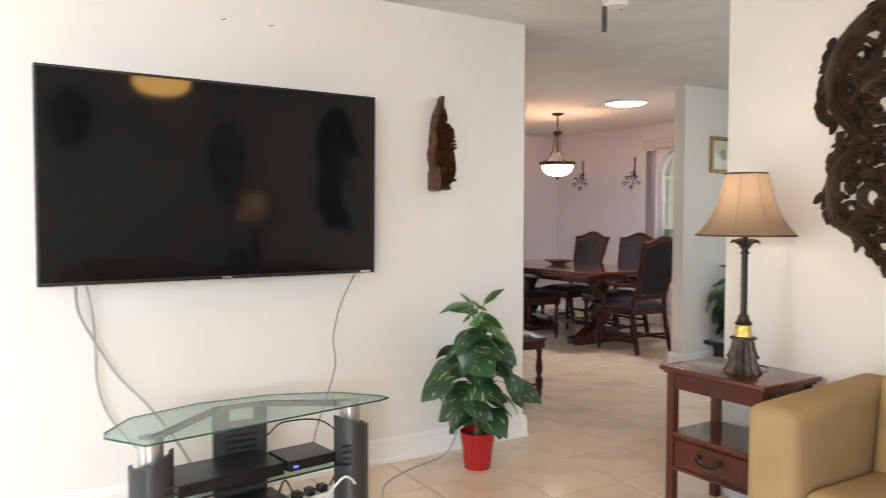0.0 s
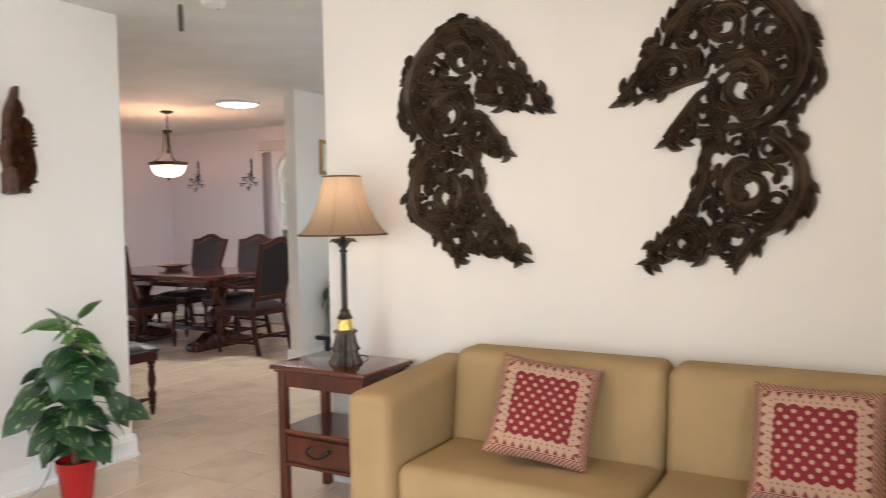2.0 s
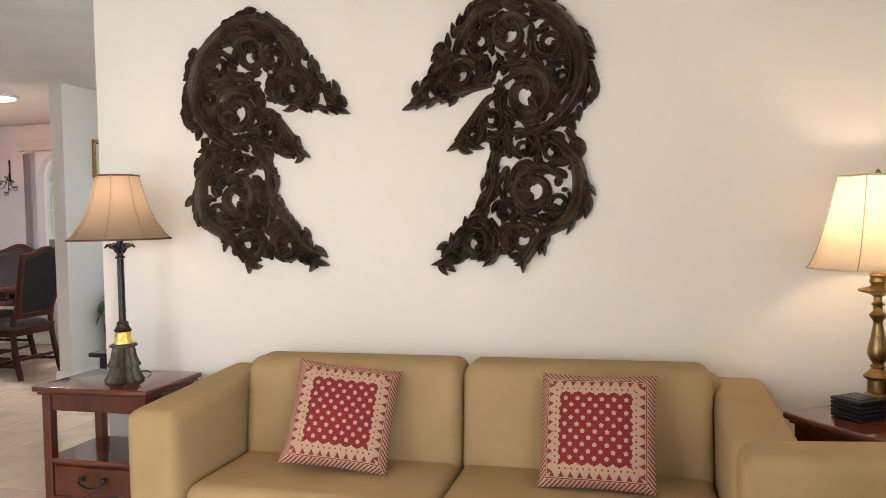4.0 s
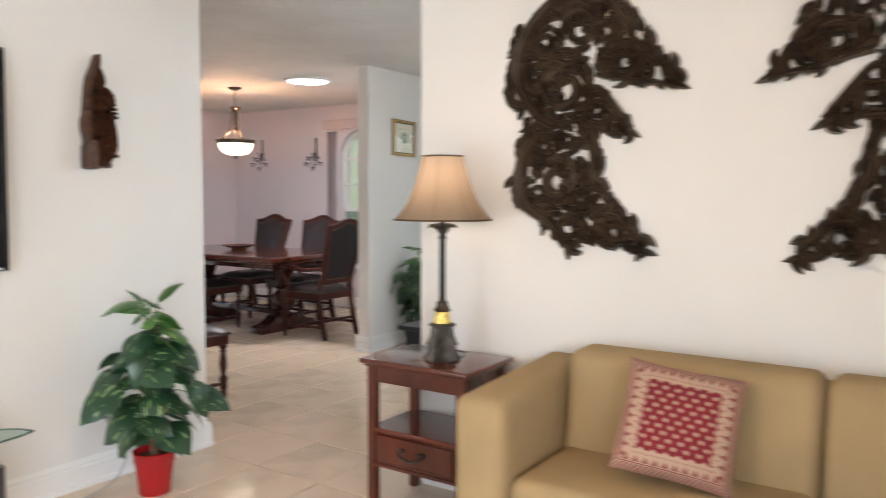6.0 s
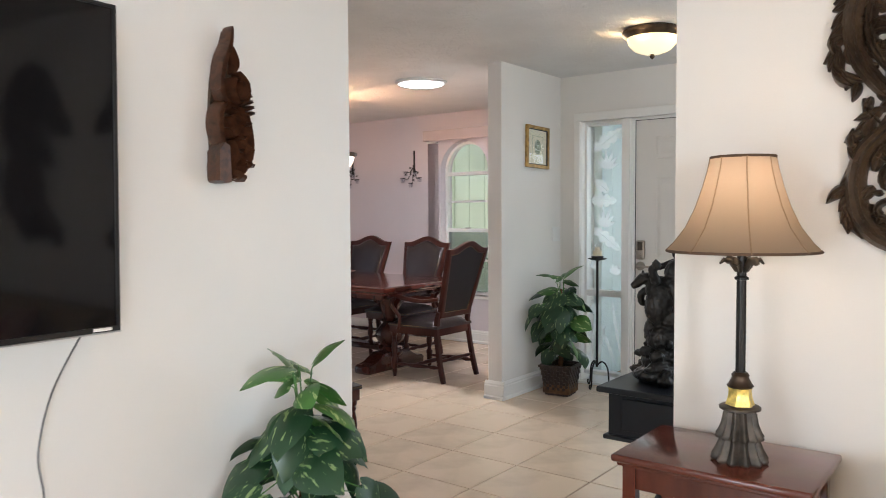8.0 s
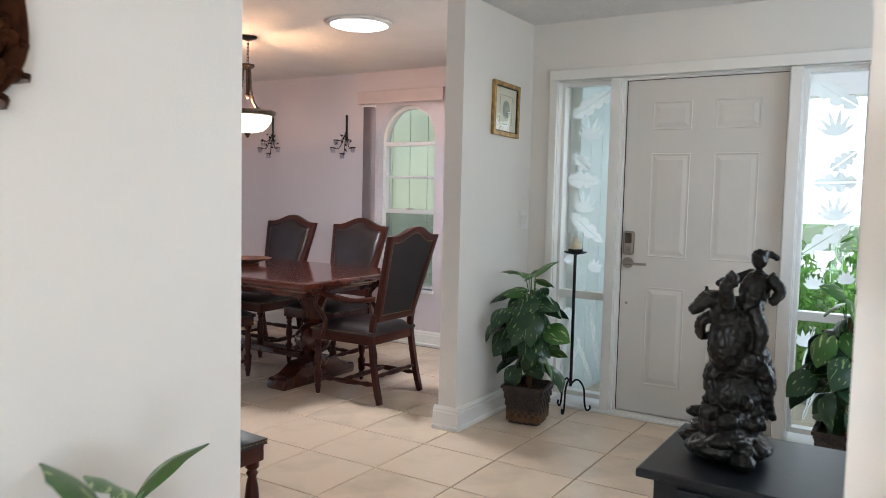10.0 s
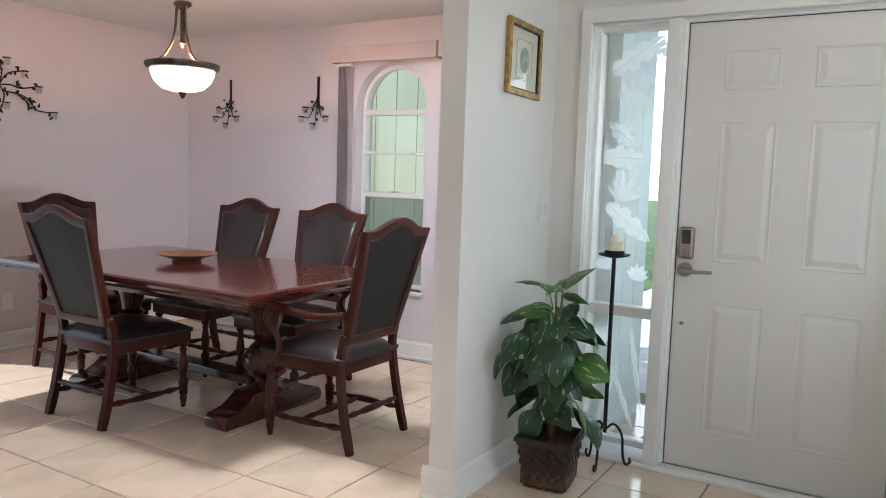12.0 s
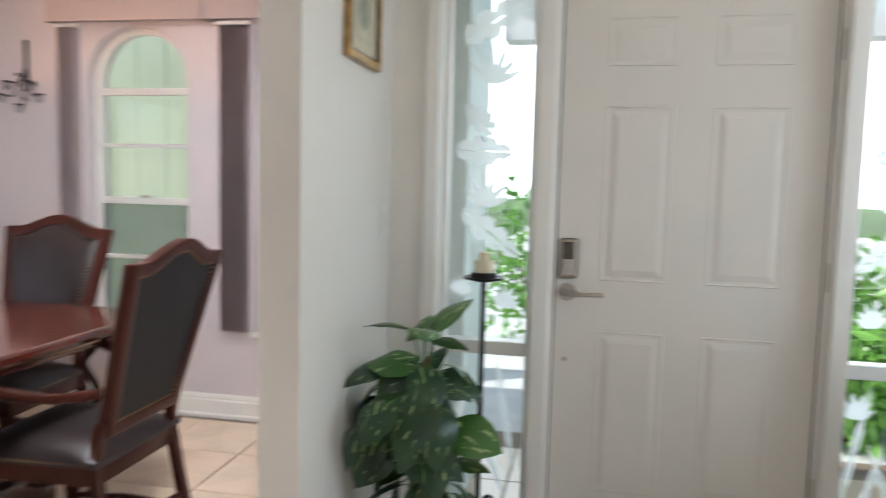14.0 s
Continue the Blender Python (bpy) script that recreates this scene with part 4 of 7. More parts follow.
# ---- television ----
def television():
    t = thing("television", (0.882, 3.262, 1.45), "large black flat television mounted on the wall, switched off", "television")
    t.matrix_world = pose(0.882, 3.262, 1.45, 1.0, 0, 2.3)
    w, h = 0.722, 0.418
    part("casing", box(-w, w, 0.004, 0.03, -h, h, 0.004), M_BLACK, t)
    bm = bmesh.new()
    for a in ((-w, w, h - 0.009, h), (-w, w, -h, -h + 0.013), (-w, -w + 0.009, -h + 0.013, h - 0.009), (w - 0.009, w, -h + 0.013, h - 0.009)):
        box(a[0], a[1], -0.006, 0.004, a[2], a[3], bm=bm)
    part("bezel", bm, M_BLACK, t)
    part("bottom_trim", box(-w, w, -0.010, 0.0, -h - 0.004, -h, 0.001), M_SILVER, t, "thin silver bottom trim")
    part("screen", box(-w + 0.009, w - 0.009, -0.001, 0.003, -h + 0.013, h - 0.009), M_SCREEN, t, "glossy black screen")
    part("rear_housing", box(-0.5, 0.5, 0.03, 0.065, -0.38, 0.18, 0.01), M_BLACK, t)
    part("wall_bracket", box(-0.22, 0.22, 0.065, 0.262, -0.14, 0.14), M_BLACK, t)
    part("badge", box(-0.02, 0.02, -0.008, -0.004, -h + 0.002, -h + 0.010), M_SILVER, t)
    part("maker_label", box(w - 0.075, w - 0.025, -0.008, -0.005, -h + 0.003, -h + 0.011), M_WHITE, t)


M_SCREEN = surface("black_glass_screen", (0.006, 0.006, 0.007), 0.03, vary=0.02, bump=0.0)
M_SCREEN.node_tree.nodes["Principled BSDF"].inputs["Specular IOR Level"].default_value = 0.30
television()


# ---- carved wall panels ----
def inside(y, z, loop):
    hit = False
    for (a, b), (c, d) in zip(loop, loop[1:] + loop[:1]):
        if (b > z) != (d > z) and y < (c - a) * (z - b) / (d - b) + a:
            hit = not hit
    return hit


def edge_gap(y, z, loop):
    best = 9.0
    for (a, b), (c, d) in zip(loop, loop[1:] + loop[:1]):
        t = max(0, min(1, ((y - a) * (c - a) + (z - b) * (d - b)) / ((c - a) ** 2 + (d - b) ** 2 + 1e-9)))
        best = min(best, math.hypot(y - a - t * (c - a), z - b - t * (d - b)))
    return best


def scroll(bm, y, z, r, turn, hand, depth, turns=1.35):
    """A spiral frond that rises towards its eye."""
    n = 20
    pts, rad = [], []
    for k in range(n):
        t = k / (n - 1)
        a = turn + hand * turns * 2 * math.pi * t
        q = r * (1 - 0.80 * t)
        pts.append((-depth * (0.35 + 0.5 * t), y + q * math.cos(a), z + q * math.sin(a)))
        rad.append(r * 0.34 * (0.35 + 0.65 * math.sin(math.pi * min(1, 0.18 + 0.8 * t))) + 0.002)
    tube(pts, rad, 7, bm=bm, flat=0.8)
    tube([(-depth * 0.55, y, z), (-depth * 1.0, y, z)], r * 0.24, 7, bm=bm)


def frond(bm, y, z, angle, length, width, depth):
    """A curled leaf tip."""
    pts, rad = [], []
    for k in range(7):
        t = k / 6
        a = angle + 0.9 * t * (1 if width > 0 else -1)
        pts.append((-depth * (0.5 + 0.4 * math.sin(math.pi * t)), y + length * t * math.cos(a), z + length * t * math.sin(a)))
        rad.append(abs(width) * (1 - t) ** 0.7 + 0.001)
    tube(pts, rad, 5, bm=bm, flat=0.7)


def carving_parts(parent, loop, depth, seed, spacing, rim, material):
    """Pierced scrollwork that fills the outline (pairs across and up); it stands out towards -x. Each scroll is a part."""
    rng = random.Random(seed)
    ys, zs = [p[0] for p in loop], [p[1] for p in loop]
    centres = []
    for n in range(9000):
        y, z = rng.uniform(min(ys), max(ys)), rng.uniform(min(zs), max(zs))
        if not inside(y, z, loop):
            continue
        gap = edge_gap(y, z, loop)
        big = spacing * (1.45 if n < 1500 else 1.0 if n < 4000 else 0.62)
        r = min(gap * 1.0, big)
        if r < big * 0.72:
            continue
        if all(math.hypot(y - a, z - b) > (r + q) * 0.86 for a, b, q in centres):
            centres.append((y, z, r))
    for y, z, r in centres:
        bm = bmesh.new()
        hand = rng.choice((-1, 1))
        turn = rng.uniform(0, 6.28)
        d = depth * rng.uniform(0.75, 1.1)
        scroll(bm, y, z, r * 1.02, turn, hand, d)
        for k in range(3):
            a = turn + hand * (0.9 + 1.5 * k)
            frond(bm, y + r * 0.85 * math.cos(a), z + r * 0.85 * math.sin(a), a + hand * 1.2, r * rng.uniform(0.7, 1.0), r * 0.36 * hand, d)
        part("scroll", bm, material, parent, smooth=75)
    pts = []
    closed = loop + loop[:1]
    for (a, b), (c, d) in zip(closed, closed[1:]):
        m = max(1, int(math.hypot(c - a, d - b) / 0.018))
        for k in range(m):
            pts.append((a + (c - a) * k / m, b + (d - b) * k / m))
    inner, tips = [], bmesh.new()
    for n, (a, b) in enumerate(pts):
        p, q = pts[n - 2], pts[(n + 2) % len(pts)]
        ty, tz = q[0] - p[0], q[1] - p[1]
        s = math.hypot(ty, tz) or 1
        ny, nz = -tz / s, ty / s
        if not inside(a + ny * rim * 0.8, b + nz * rim * 0.8, loop):
            ny, nz = -ny, -nz
        wob = rim * (1.0 + 0.75 * math.sin(n * 0.83))
        inner.append((-depth * (0.45 + 0.15 * math.sin(n * 0.45)), a + ny * wob, b + nz * wob))
        if n % 3 == 0:
            frond(tips, a + ny * rim, b + nz * rim, math.atan2(-nz, -ny) - 1.1, rim * rng.uniform(1.5, 2.6), rim * rng.uniform(0.9, 1.4), depth)
    inner.append(inner[0])
    part("rim", tube(inner, [rim * (0.95 + 0.4 * math.sin(k * 0.83 + 2.2)) for k in range(len(inner))], 7), material, parent, smooth=75)
    part("leaf_edging", tips, material, parent, "small curled leaf edging along the rim", smooth=75, kind="stuff")


HOOK = [(0.575, 2.16), (0.695, 2.10), (0.793, 2.00), (0.842, 1.934), (0.859, 1.84), (0.872, 1.738), (0.81, 1.657), (0.785, 1.60), (0.82, 1.526), (0.805, 1.489), (0.836, 1.394), (0.821, 1.285), (0.715, 1.235), (0.655, 1.18), (0.579, 1.089), (0.52, 1.136), (0.40, 1.115), (0.228, 1.103), (0.29, 1.20), (0.373, 1.30), (0.434, 1.38), (0.443, 1.488), (0.485, 1.575), (0.427, 1.569), (0.301, 1.549), (0.361, 1.64), (0.44, 1.70), (0.486, 1.746), (0.471, 1.80), (0.395, 1.764), (0.295, 1.735), (0.123, 1.716), (0.193, 1.82), (0.264, 1.93), (0.34, 2.05), (0.45, 2.135)]


def ribbon(bm, line, widths, height, base=0.006):
    """A carved band with a groove along its middle; line holds (across, up)."""
    n, rings = len(line), []
    for k, (a, b) in enumerate(line):
        p, q = line[max(k - 1, 0)], line[min(k + 1, n - 1)]
        ty, tz = q[0] - p[0], q[1] - p[1]
        size = math.hypot(ty, tz) or 1
        ny, nz = -tz / size, ty / size
        w = widths[k]
        h = height if not isinstance(height, list) else height[k]
        rings.append([bm.verts.new((-base - h * e, a + ny * w * u, b + nz * w * u)) for u, e in ((-1, 0), (-0.86, 0.62), (-0.42, 1.0), (0.0, 0.66), (0.42, 0.92), (0.86, 0.55), (1, 0))])
    for a, b in zip(rings, rings[1:]):
        for k in range(7):
            bm.faces.new((a[k], a[(k + 1) % 7], b[(k + 1) % 7], b[k]))
    bm.faces.new(rings[0][::-1])
    bm.faces.new(rings[-1])


def leaflet(bm, y, z, angle, length, width, height, bend=0.7):
    """A pointed carved leaf that curls to one side."""
    line, a, b = [], y, z
    for k in range(7):
        line.append((a, b))
        turn = angle + bend * k / 6
        a, b = a + length / 6 * math.cos(turn), b + length / 6 * math.sin(turn)
    ribbon(bm, line, [width * q for q in (0.35, 0.8, 1.0, 0.95, 0.75, 0.45, 0.06)], [height * q for q in (0.5, 0.8, 1.0, 1.05, 1.0, 0.85, 0.7)])


def big_scroll(parent, y, z, r, turn, way, height, rng):
    """A broad spiral band with a rosette of lobes round its eye."""
    bm = bmesh.new()
    n = 26
    line = []
    for k in range(n):
        t = k / (n - 1)
        a = turn + way * 2 * math.pi * 1.30 * t
        q = r * (0.84 - 0.56 * t)
        line.append((y + q * math.cos(a), z + q * math.sin(a)))
    ribbon(bm, line, [r * (0.25 - 0.11 * k / n) for k in range(n)], [height * (0.75 + 0.35 * k / n) for k in range(n)])
    band = part("scroll", bm, M_CARVE, parent, smooth=38)
    for k in range(4):
        a = turn + way * (1.1 + 0.8 * k)
        lobe = bmesh.new()
        leaflet(lobe, y + 0.16 * r * math.cos(a), z + 0.16 * r * math.sin(a), a - way * 0.8, r * 0.56, r * 0.21, height * (1.0 + 0.1 * (k % 2)), way * 1.1)
        part("lobe", lobe, M_CARVE, band, smooth=38)
    for k in range(5):
        a = turn + way * (0.6 + 1.2 * k)
        lobe = bmesh.new()
        leaflet(lobe, y + r * 0.80 * math.cos(a), z + r * 0.80 * math.sin(a), a + way * 0.9, r * rng.uniform(0.45, 0.65), r * 0.17, height * 0.9, way * 0.9)
        part("lobe", lobe, M_CARVE, band, smooth=38)


SCROLLS = [(0.605, 1.745, 0.112, 2.2, -1), (0.545, 1.975, 0.088, 0.4, 1), (0.690, 1.93, 0.066, 3.0, 1), (0.625, 1.385, 0.105, 1.0, 1), (0.575, 1.195, 0.078, 4.0, -1), (0.720, 1.330, 0.060, 0.5, -1),
           (0.355, 1.835, 0.070, 0.5, 1), (0.470, 1.655, 0.052, 5.2, 1), (0.395, 1.185, 0.068, 2.0, -1), (0.525, 1.31, 0.048, 1.0, 1), (0.425, 1.95, 0.066, 5.0, -1), (0.735, 1.80, 0.046, 2.5, 1), (0.590, 1.545, 0.044, 1.2, -1), (0.695, 1.52, 0.052, 4.4, 1), (0.285, 1.765, 0.036, 1.0, -1), (0.390, 1.600, 0.034, 3.0, 1), (0.310, 1.14, 0.036, 4.0, 1)]
TIPS = [(0.123, 1.716), (0.301, 1.549), (0.228, 1.103), (0.579, 1.080)]
BANDS = [([(0.500, 2.125), (0.600, 2.115), (0.700, 2.055), (0.775, 1.965), (0.810, 1.86), (0.790, 1.745), (0.715, 1.645), (0.640, 1.60)], 0.026, 0.046), ([(0.640, 2.065), (0.720, 1.985), (0.765, 1.88), (0.755, 1.775), (0.690, 1.675)], 0.015, 0.038),
         ([(0.700, 1.575), (0.780, 1.490), (0.795, 1.375), (0.755, 1.275), (0.660, 1.215), (0.590, 1.12)], 0.025, 0.044), ([(0.520, 2.11), (0.435, 2.075), (0.365, 1.995), (0.330, 1.915)], 0.020, 0.040),
         ([(0.540, 1.58), (0.480, 1.50), (0.470, 1.40), (0.420, 1.31), (0.335, 1.20), (0.262, 1.13)], 0.016, 0.036), ([(0.330, 1.92), (0.265, 1.86), (0.200, 1.79), (0.150, 1.735)], 0.013, 0.032), ([(0.490, 1.745), (0.455, 1.735), (0.39, 1.66), (0.325, 1.58)], 0.012, 0.032), ([(0.470, 1.79), (0.400, 1.78), (0.300, 1.755), (0.200, 1.735)], 0.013, 0.032)]


def wall_carving(y, mirror, seed, label, x=2.94):
    """Pierced teak: scroll bands, leaf-edged rims and small leaves that leave gaps to the wall."""
    t = thing("wall_carving", (x, y, 0), label, "wall carving", "pair of wall carvings")
    f = -1 if mirror else 1
    rng = random.Random(seed)
    loop = [(f * p.y, p.z) for p in curve_points([(0, a, b) for a, b in HOOK + HOOK[:1]], 3)][:-1]
    for a, b, r, turn, way in SCROLLS:
        big_scroll(t, f * a, b, r, turn if f > 0 else math.pi - turn, f * way, 0.040 * rng.uniform(0.8, 1.1), rng)
    for ctrl, w, h in BANDS:
        line = [(p.y, p.z) for p in curve_points([(0, f * a, b) for a, b in ctrl], 6)]
        n = len(line)
        bm = bmesh.new()
        ribbon(bm, line, [w * (0.55 + 0.6 * math.sin(math.pi * min(1, 0.12 + 0.88 * k / n))) for k in range(n)], h)
        part("band", bm, M_CARVE, t, "sweeping grooved band", smooth=38)
    fill = bmesh.new()
    taken = []
    for k in range(5000):
        a, b = f * rng.uniform(0.12, 0.88), rng.uniform(1.09, 2.16)
        if not inside(a, b, loop) or edge_gap(a, b, loop) < 0.010 or any(math.hypot(a - p, b - q) < 0.027 for p, q in taken):
            continue
        near = min(SCROLLS, key=lambda c: math.hypot(a - f * c[0], b - c[1]) - c[2])
        gap = math.hypot(a - f * near[0], b - near[1])
        if gap < near[2] * 0.80:
            continue
        taken.append((a, b))
        round_it = math.atan2(b - near[1], a - f * near[0]) + f * near[4] * 1.5
        leaflet(fill, a, b, round_it + rng.uniform(-0.5, 0.5), rng.uniform(0.055, 0.085), rng.uniform(0.012, 0.019), 0.038 * rng.uniform(0.6, 1.1), f * near[4] * rng.uniform(0.4, 1.4))
    part("leaf_filling", fill, M_CARVE, t, "small carved leaves between the scrolls", smooth=38, kind="stuff")
    edging, run = bmesh.new(), 0.0
    for (a, b), (c, d) in zip(loop, loop[1:] + loop[:1]):
        size = math.hypot(c - a, d - b)
        if size < 1e-4:
            continue
        run += size
        if run < 0.024 or any(math.hypot(a - f * p, b - q) < 0.045 for p, q in TIPS):
            continue
        run = 0.0
        ty, tz = (c - a) / size, (d - b) / size
        ny, nz = -tz, ty
        if inside((a + c) / 2 + ny * 0.012, (b + d) / 2 + nz * 0.012, loop):
            ny, nz = -ny, -nz
        way = math.atan2(nz * 0.55 + tz * 0.8, ny * 0.55 + ty * 0.8)
        leaflet(edging, a - ny * 0.030 - ty * 0.022, b - nz * 0.030 - tz * 0.022, way, rng.uniform(0.048, 0.066), rng.uniform(0.013, 0.018), 0.032 * rng.uniform(0.6, 1.0), rng.uniform(-0.3, 0.5))
    for (p, q), way in zip(TIPS, (-2.75, -2.60, -2.90, -1.60)):
        way = way if f > 0 else math.pi - way
        for k, side in enumerate((0, -0.55, 0.55, -0.5, 0.5)):
            back = 0.0 if k == 0 else 0.012 + 0.020 * (k // 3)
            leaflet(edging, f * p - (0.062 + back) * math.cos(way), q - (0.062 + back) * math.sin(way), way + side, 0.075 if k == 0 else 0.045, 0.015 if k == 0 else 0.010, 0.032, 0.0)
    part("leaf_edging", edging, M_CARVE, t, "serrated carved leaves along the rim", smooth=38, kind="stuff")
    return t


wall_carving(1.0, False, 11, "dark carved teak scroll panel on the cream wall above the sofa")
wall_carving(1.0, True, 12, "dark carved teak scroll panel, mirrored, on the wall above the sofa")

t = thing("small_wall_carving", (2.11, 3.535, 0), "narrow reddish carved wood ornament on the television wall", "wall carving")
t.matrix_world = pose(2.11, 3.535, 0, 0, 0, 90)
def small_carving(t):
    """A plume of broad curled leaves, hollow near the top, with a cut block at its foot. Built in (across, up), then turned out from the wall."""
    body = [(0.000, 1.935), (0.030, 1.84), (0.042, 1.79), (0.074, 1.735), (0.092, 1.66), (0.090, 1.58), (0.084, 1.52), (0.055, 1.46), (0.005, 1.438), (-0.058, 1.437), (-0.082, 1.445), (-0.084, 1.50), (-0.074, 1.53), (-0.080, 1.62), (-0.076, 1.70), (-0.062, 1.79), (-0.030, 1.86)]
    loop = [(-p.y, p.z) for p in curve_points([(0, a, b) for a, b in body + body[:1]], 3)][:-1]
    # backing takes the darker teak, so its colour deepens the shade between the leaves
    part("backing", plate([(p * 0.9, q) for p, q in loop], 0.012, axis="x", at=-0.014), M_CARVE, t, smooth=40)

    def sweep(ctrl, w, h, name, label="", ends=0.35):
        line = [(-p.y, p.z) for p in curve_points([(0, a, b) for a, b in ctrl], 6)]
        n = len(line) - 1
        bm = bmesh.new()
        ribbon(bm, line, [0.74 * w * (ends + (1 - ends) * math.sin(math.pi * k / n) ** 0.6) + 0.001 for k in range(n + 1)], [h * (0.75 + 0.25 * math.sin(math.pi * k / n)) for k in range(n + 1)], 0.016)
        part(name, bm, M_CARVE_RED, t, label, smooth=40)

    sweep([(0.004, 1.945), (-0.010, 1.89), (-0.040, 1.83), (-0.055, 1.76), (-0.040, 1.715)], 0.024, 0.050, "plume", "pointed upper plume", 0.1)
    sweep([(0.012, 1.885), (0.030, 1.83), (0.018, 1.795)], 0.016, 0.036, "plume", "", 0.2)
    sweep([(0.030, 1.80), (0.062, 1.765), (0.058, 1.715), (0.020, 1.700), (-0.005, 1.735), (0.012, 1.775), (0.035, 1.772)], 0.015, 0.058, "hollow_ring", "raised ring round the hollow")
    sweep([(-0.060, 1.735), (-0.022, 1.69), (0.030, 1.675), (0.068, 1.640)], 0.020, 0.050, "leaf_band")
    sweep([(-0.030, 1.70), (-0.068, 1.66), (-0.070, 1.60), (-0.045, 1.555)], 0.026, 0.056, "leaf_band", "broad curled leaf")
    sweep([(-0.010, 1.655), (0.010, 1.62), (-0.010, 1.59), (-0.030, 1.615)], 0.016, 0.060, "curl")
    sweep([(0.070, 1.67), (0.080, 1.60), (0.076, 1.53), (0.040, 1.475), (0.000, 1.452)], 0.020, 0.050, "leaf_band", "long outer leaf")
    sweep([(0.040, 1.64), (0.050, 1.58), (0.030, 1.53), (0.000, 1.50)], 0.016, 0.046, "leaf_band")
    sweep([(-0.010, 1.575), (0.005, 1.54), (-0.010, 1.50), (-0.020, 1.46)], 0.018, 0.054, "leaf_band")
    teeth = bmesh.new()
    for k in range(6):
        leaflet(teeth, -0.058 - 0.004 * k, 1.755 - 0.017 * k, 2.8 + 0.08 * k, 0.036, 0.010, 0.056, -0.5)
    for k in range(14):
        leaflet(teeth, -0.004 - 0.020 * (k % 4), 1.66 - 0.015 * k, 3.9 - 0.5 * (k % 3), 0.040, 0.011, 0.066 - 0.008 * (k % 2), 0.9)
    part("leaf_teeth", teeth, M_CARVE_RED, t, "row of pointed carved leaf tips", smooth=40, kind="stuff")
    part("foot_block", plate([(0.084, 1.443), (0.084, 1.535), (0.060, 1.565), (0.036, 1.555), (0.030, 1.438), (0.055, 1.434)], 0.058, axis="x", at=-0.070), M_CARVE_RED, t, "plain cut block of reddish wood", smooth=40)


small_carving(t)
t.scale = (1.15, 0.83, 1.0)

# carvings on the back wall, which the television mirrors
for x, s, flip in ((2.60, 21, False), (1.12, 23, True)):
    c = thing("wall_carving", (x, -1.30, 0.25), "dark carved teak panel on the back wall", "wall carving", "back wall carvings", -90)
    loop = [(0.18 * math.cos(a) * (1 + 0.15 * math.sin(3 * a)), 1.45 + 0.42 * math.sin(a)) for a in [2 * math.pi * k / 24 for k in range(24)]]
    if flip:
        loop = [(a, 1.78 + (b - 1.45) * 0.62) for a, b in loop]
    carving_parts(c, loop, 0.05, s, 0.06, 0.014, M_CARVE)


# ---- table lamps ----
def lamp_shade(profile, sides, material, trim, parent, label):
    """A bell shade with panels; a sheet with thickness, open above and below."""
    bm = bmesh.new()
    rings = []
    for r, z in profile:
        ring = []
        for k in range(sides * 6):
            a = 2 * math.pi * k / (sides * 6)
            ring.append(bm.verts.new((r * math.cos(a) * (1 - 0.018 * math.cos(sides * a)), r * math.sin(a) * (1 - 0.018 * math.cos(sides * a)), z)))
        rings.append(ring)
    for a, b in zip(rings, rings[1:]):
        for k in range(len(a)):
            bm.faces.new((a[k], a[(k + 1) % len(a)], b[(k + 1) % len(a)], b[k]))
    shade = part("shade", bm, material, parent, label, smooth=60)
    ribs = bmesh.new()
    for k in range(sides):
        a = 2 * math.pi * (k + 0.5) / sides
        tube([(r * 1.018 * math.cos(a), r * 1.018 * math.sin(a), z) for r, z in profile], 0.0018, 5, bm=ribs)
    part("shade_rib", ribs, M_RIB, shade, kind="stuff")
    for n in (0, -1):
        r, z = profile[n]
        bm = tube([(r * 1.0 * math.cos(radians(10 * k)), r * math.sin(radians(10 * k)), z) for k in range(37)], 0.004, 6)
        part("shade_trim", bm, trim, shade, "dark edging of the shade", smooth=60)
    return shade


M_EDGE = surface("brown_braid_edging", (0.10, 0.06, 0.035), 0.8, vary=0.1, grain=300, bump=0.2)
M_RIB = surface("tan_piping", (0.26, 0.18, 0.11), 0.8, vary=0.1, bump=0.1)
M_EDGE_CREAM = surface("cream_braid_edging", (0.62, 0.52, 0.36), 0.8, vary=0.1, grain=300, bump=0.2)
M_BULB = glow("warm_bulb", (1.0, 0.70, 0.40), 12)


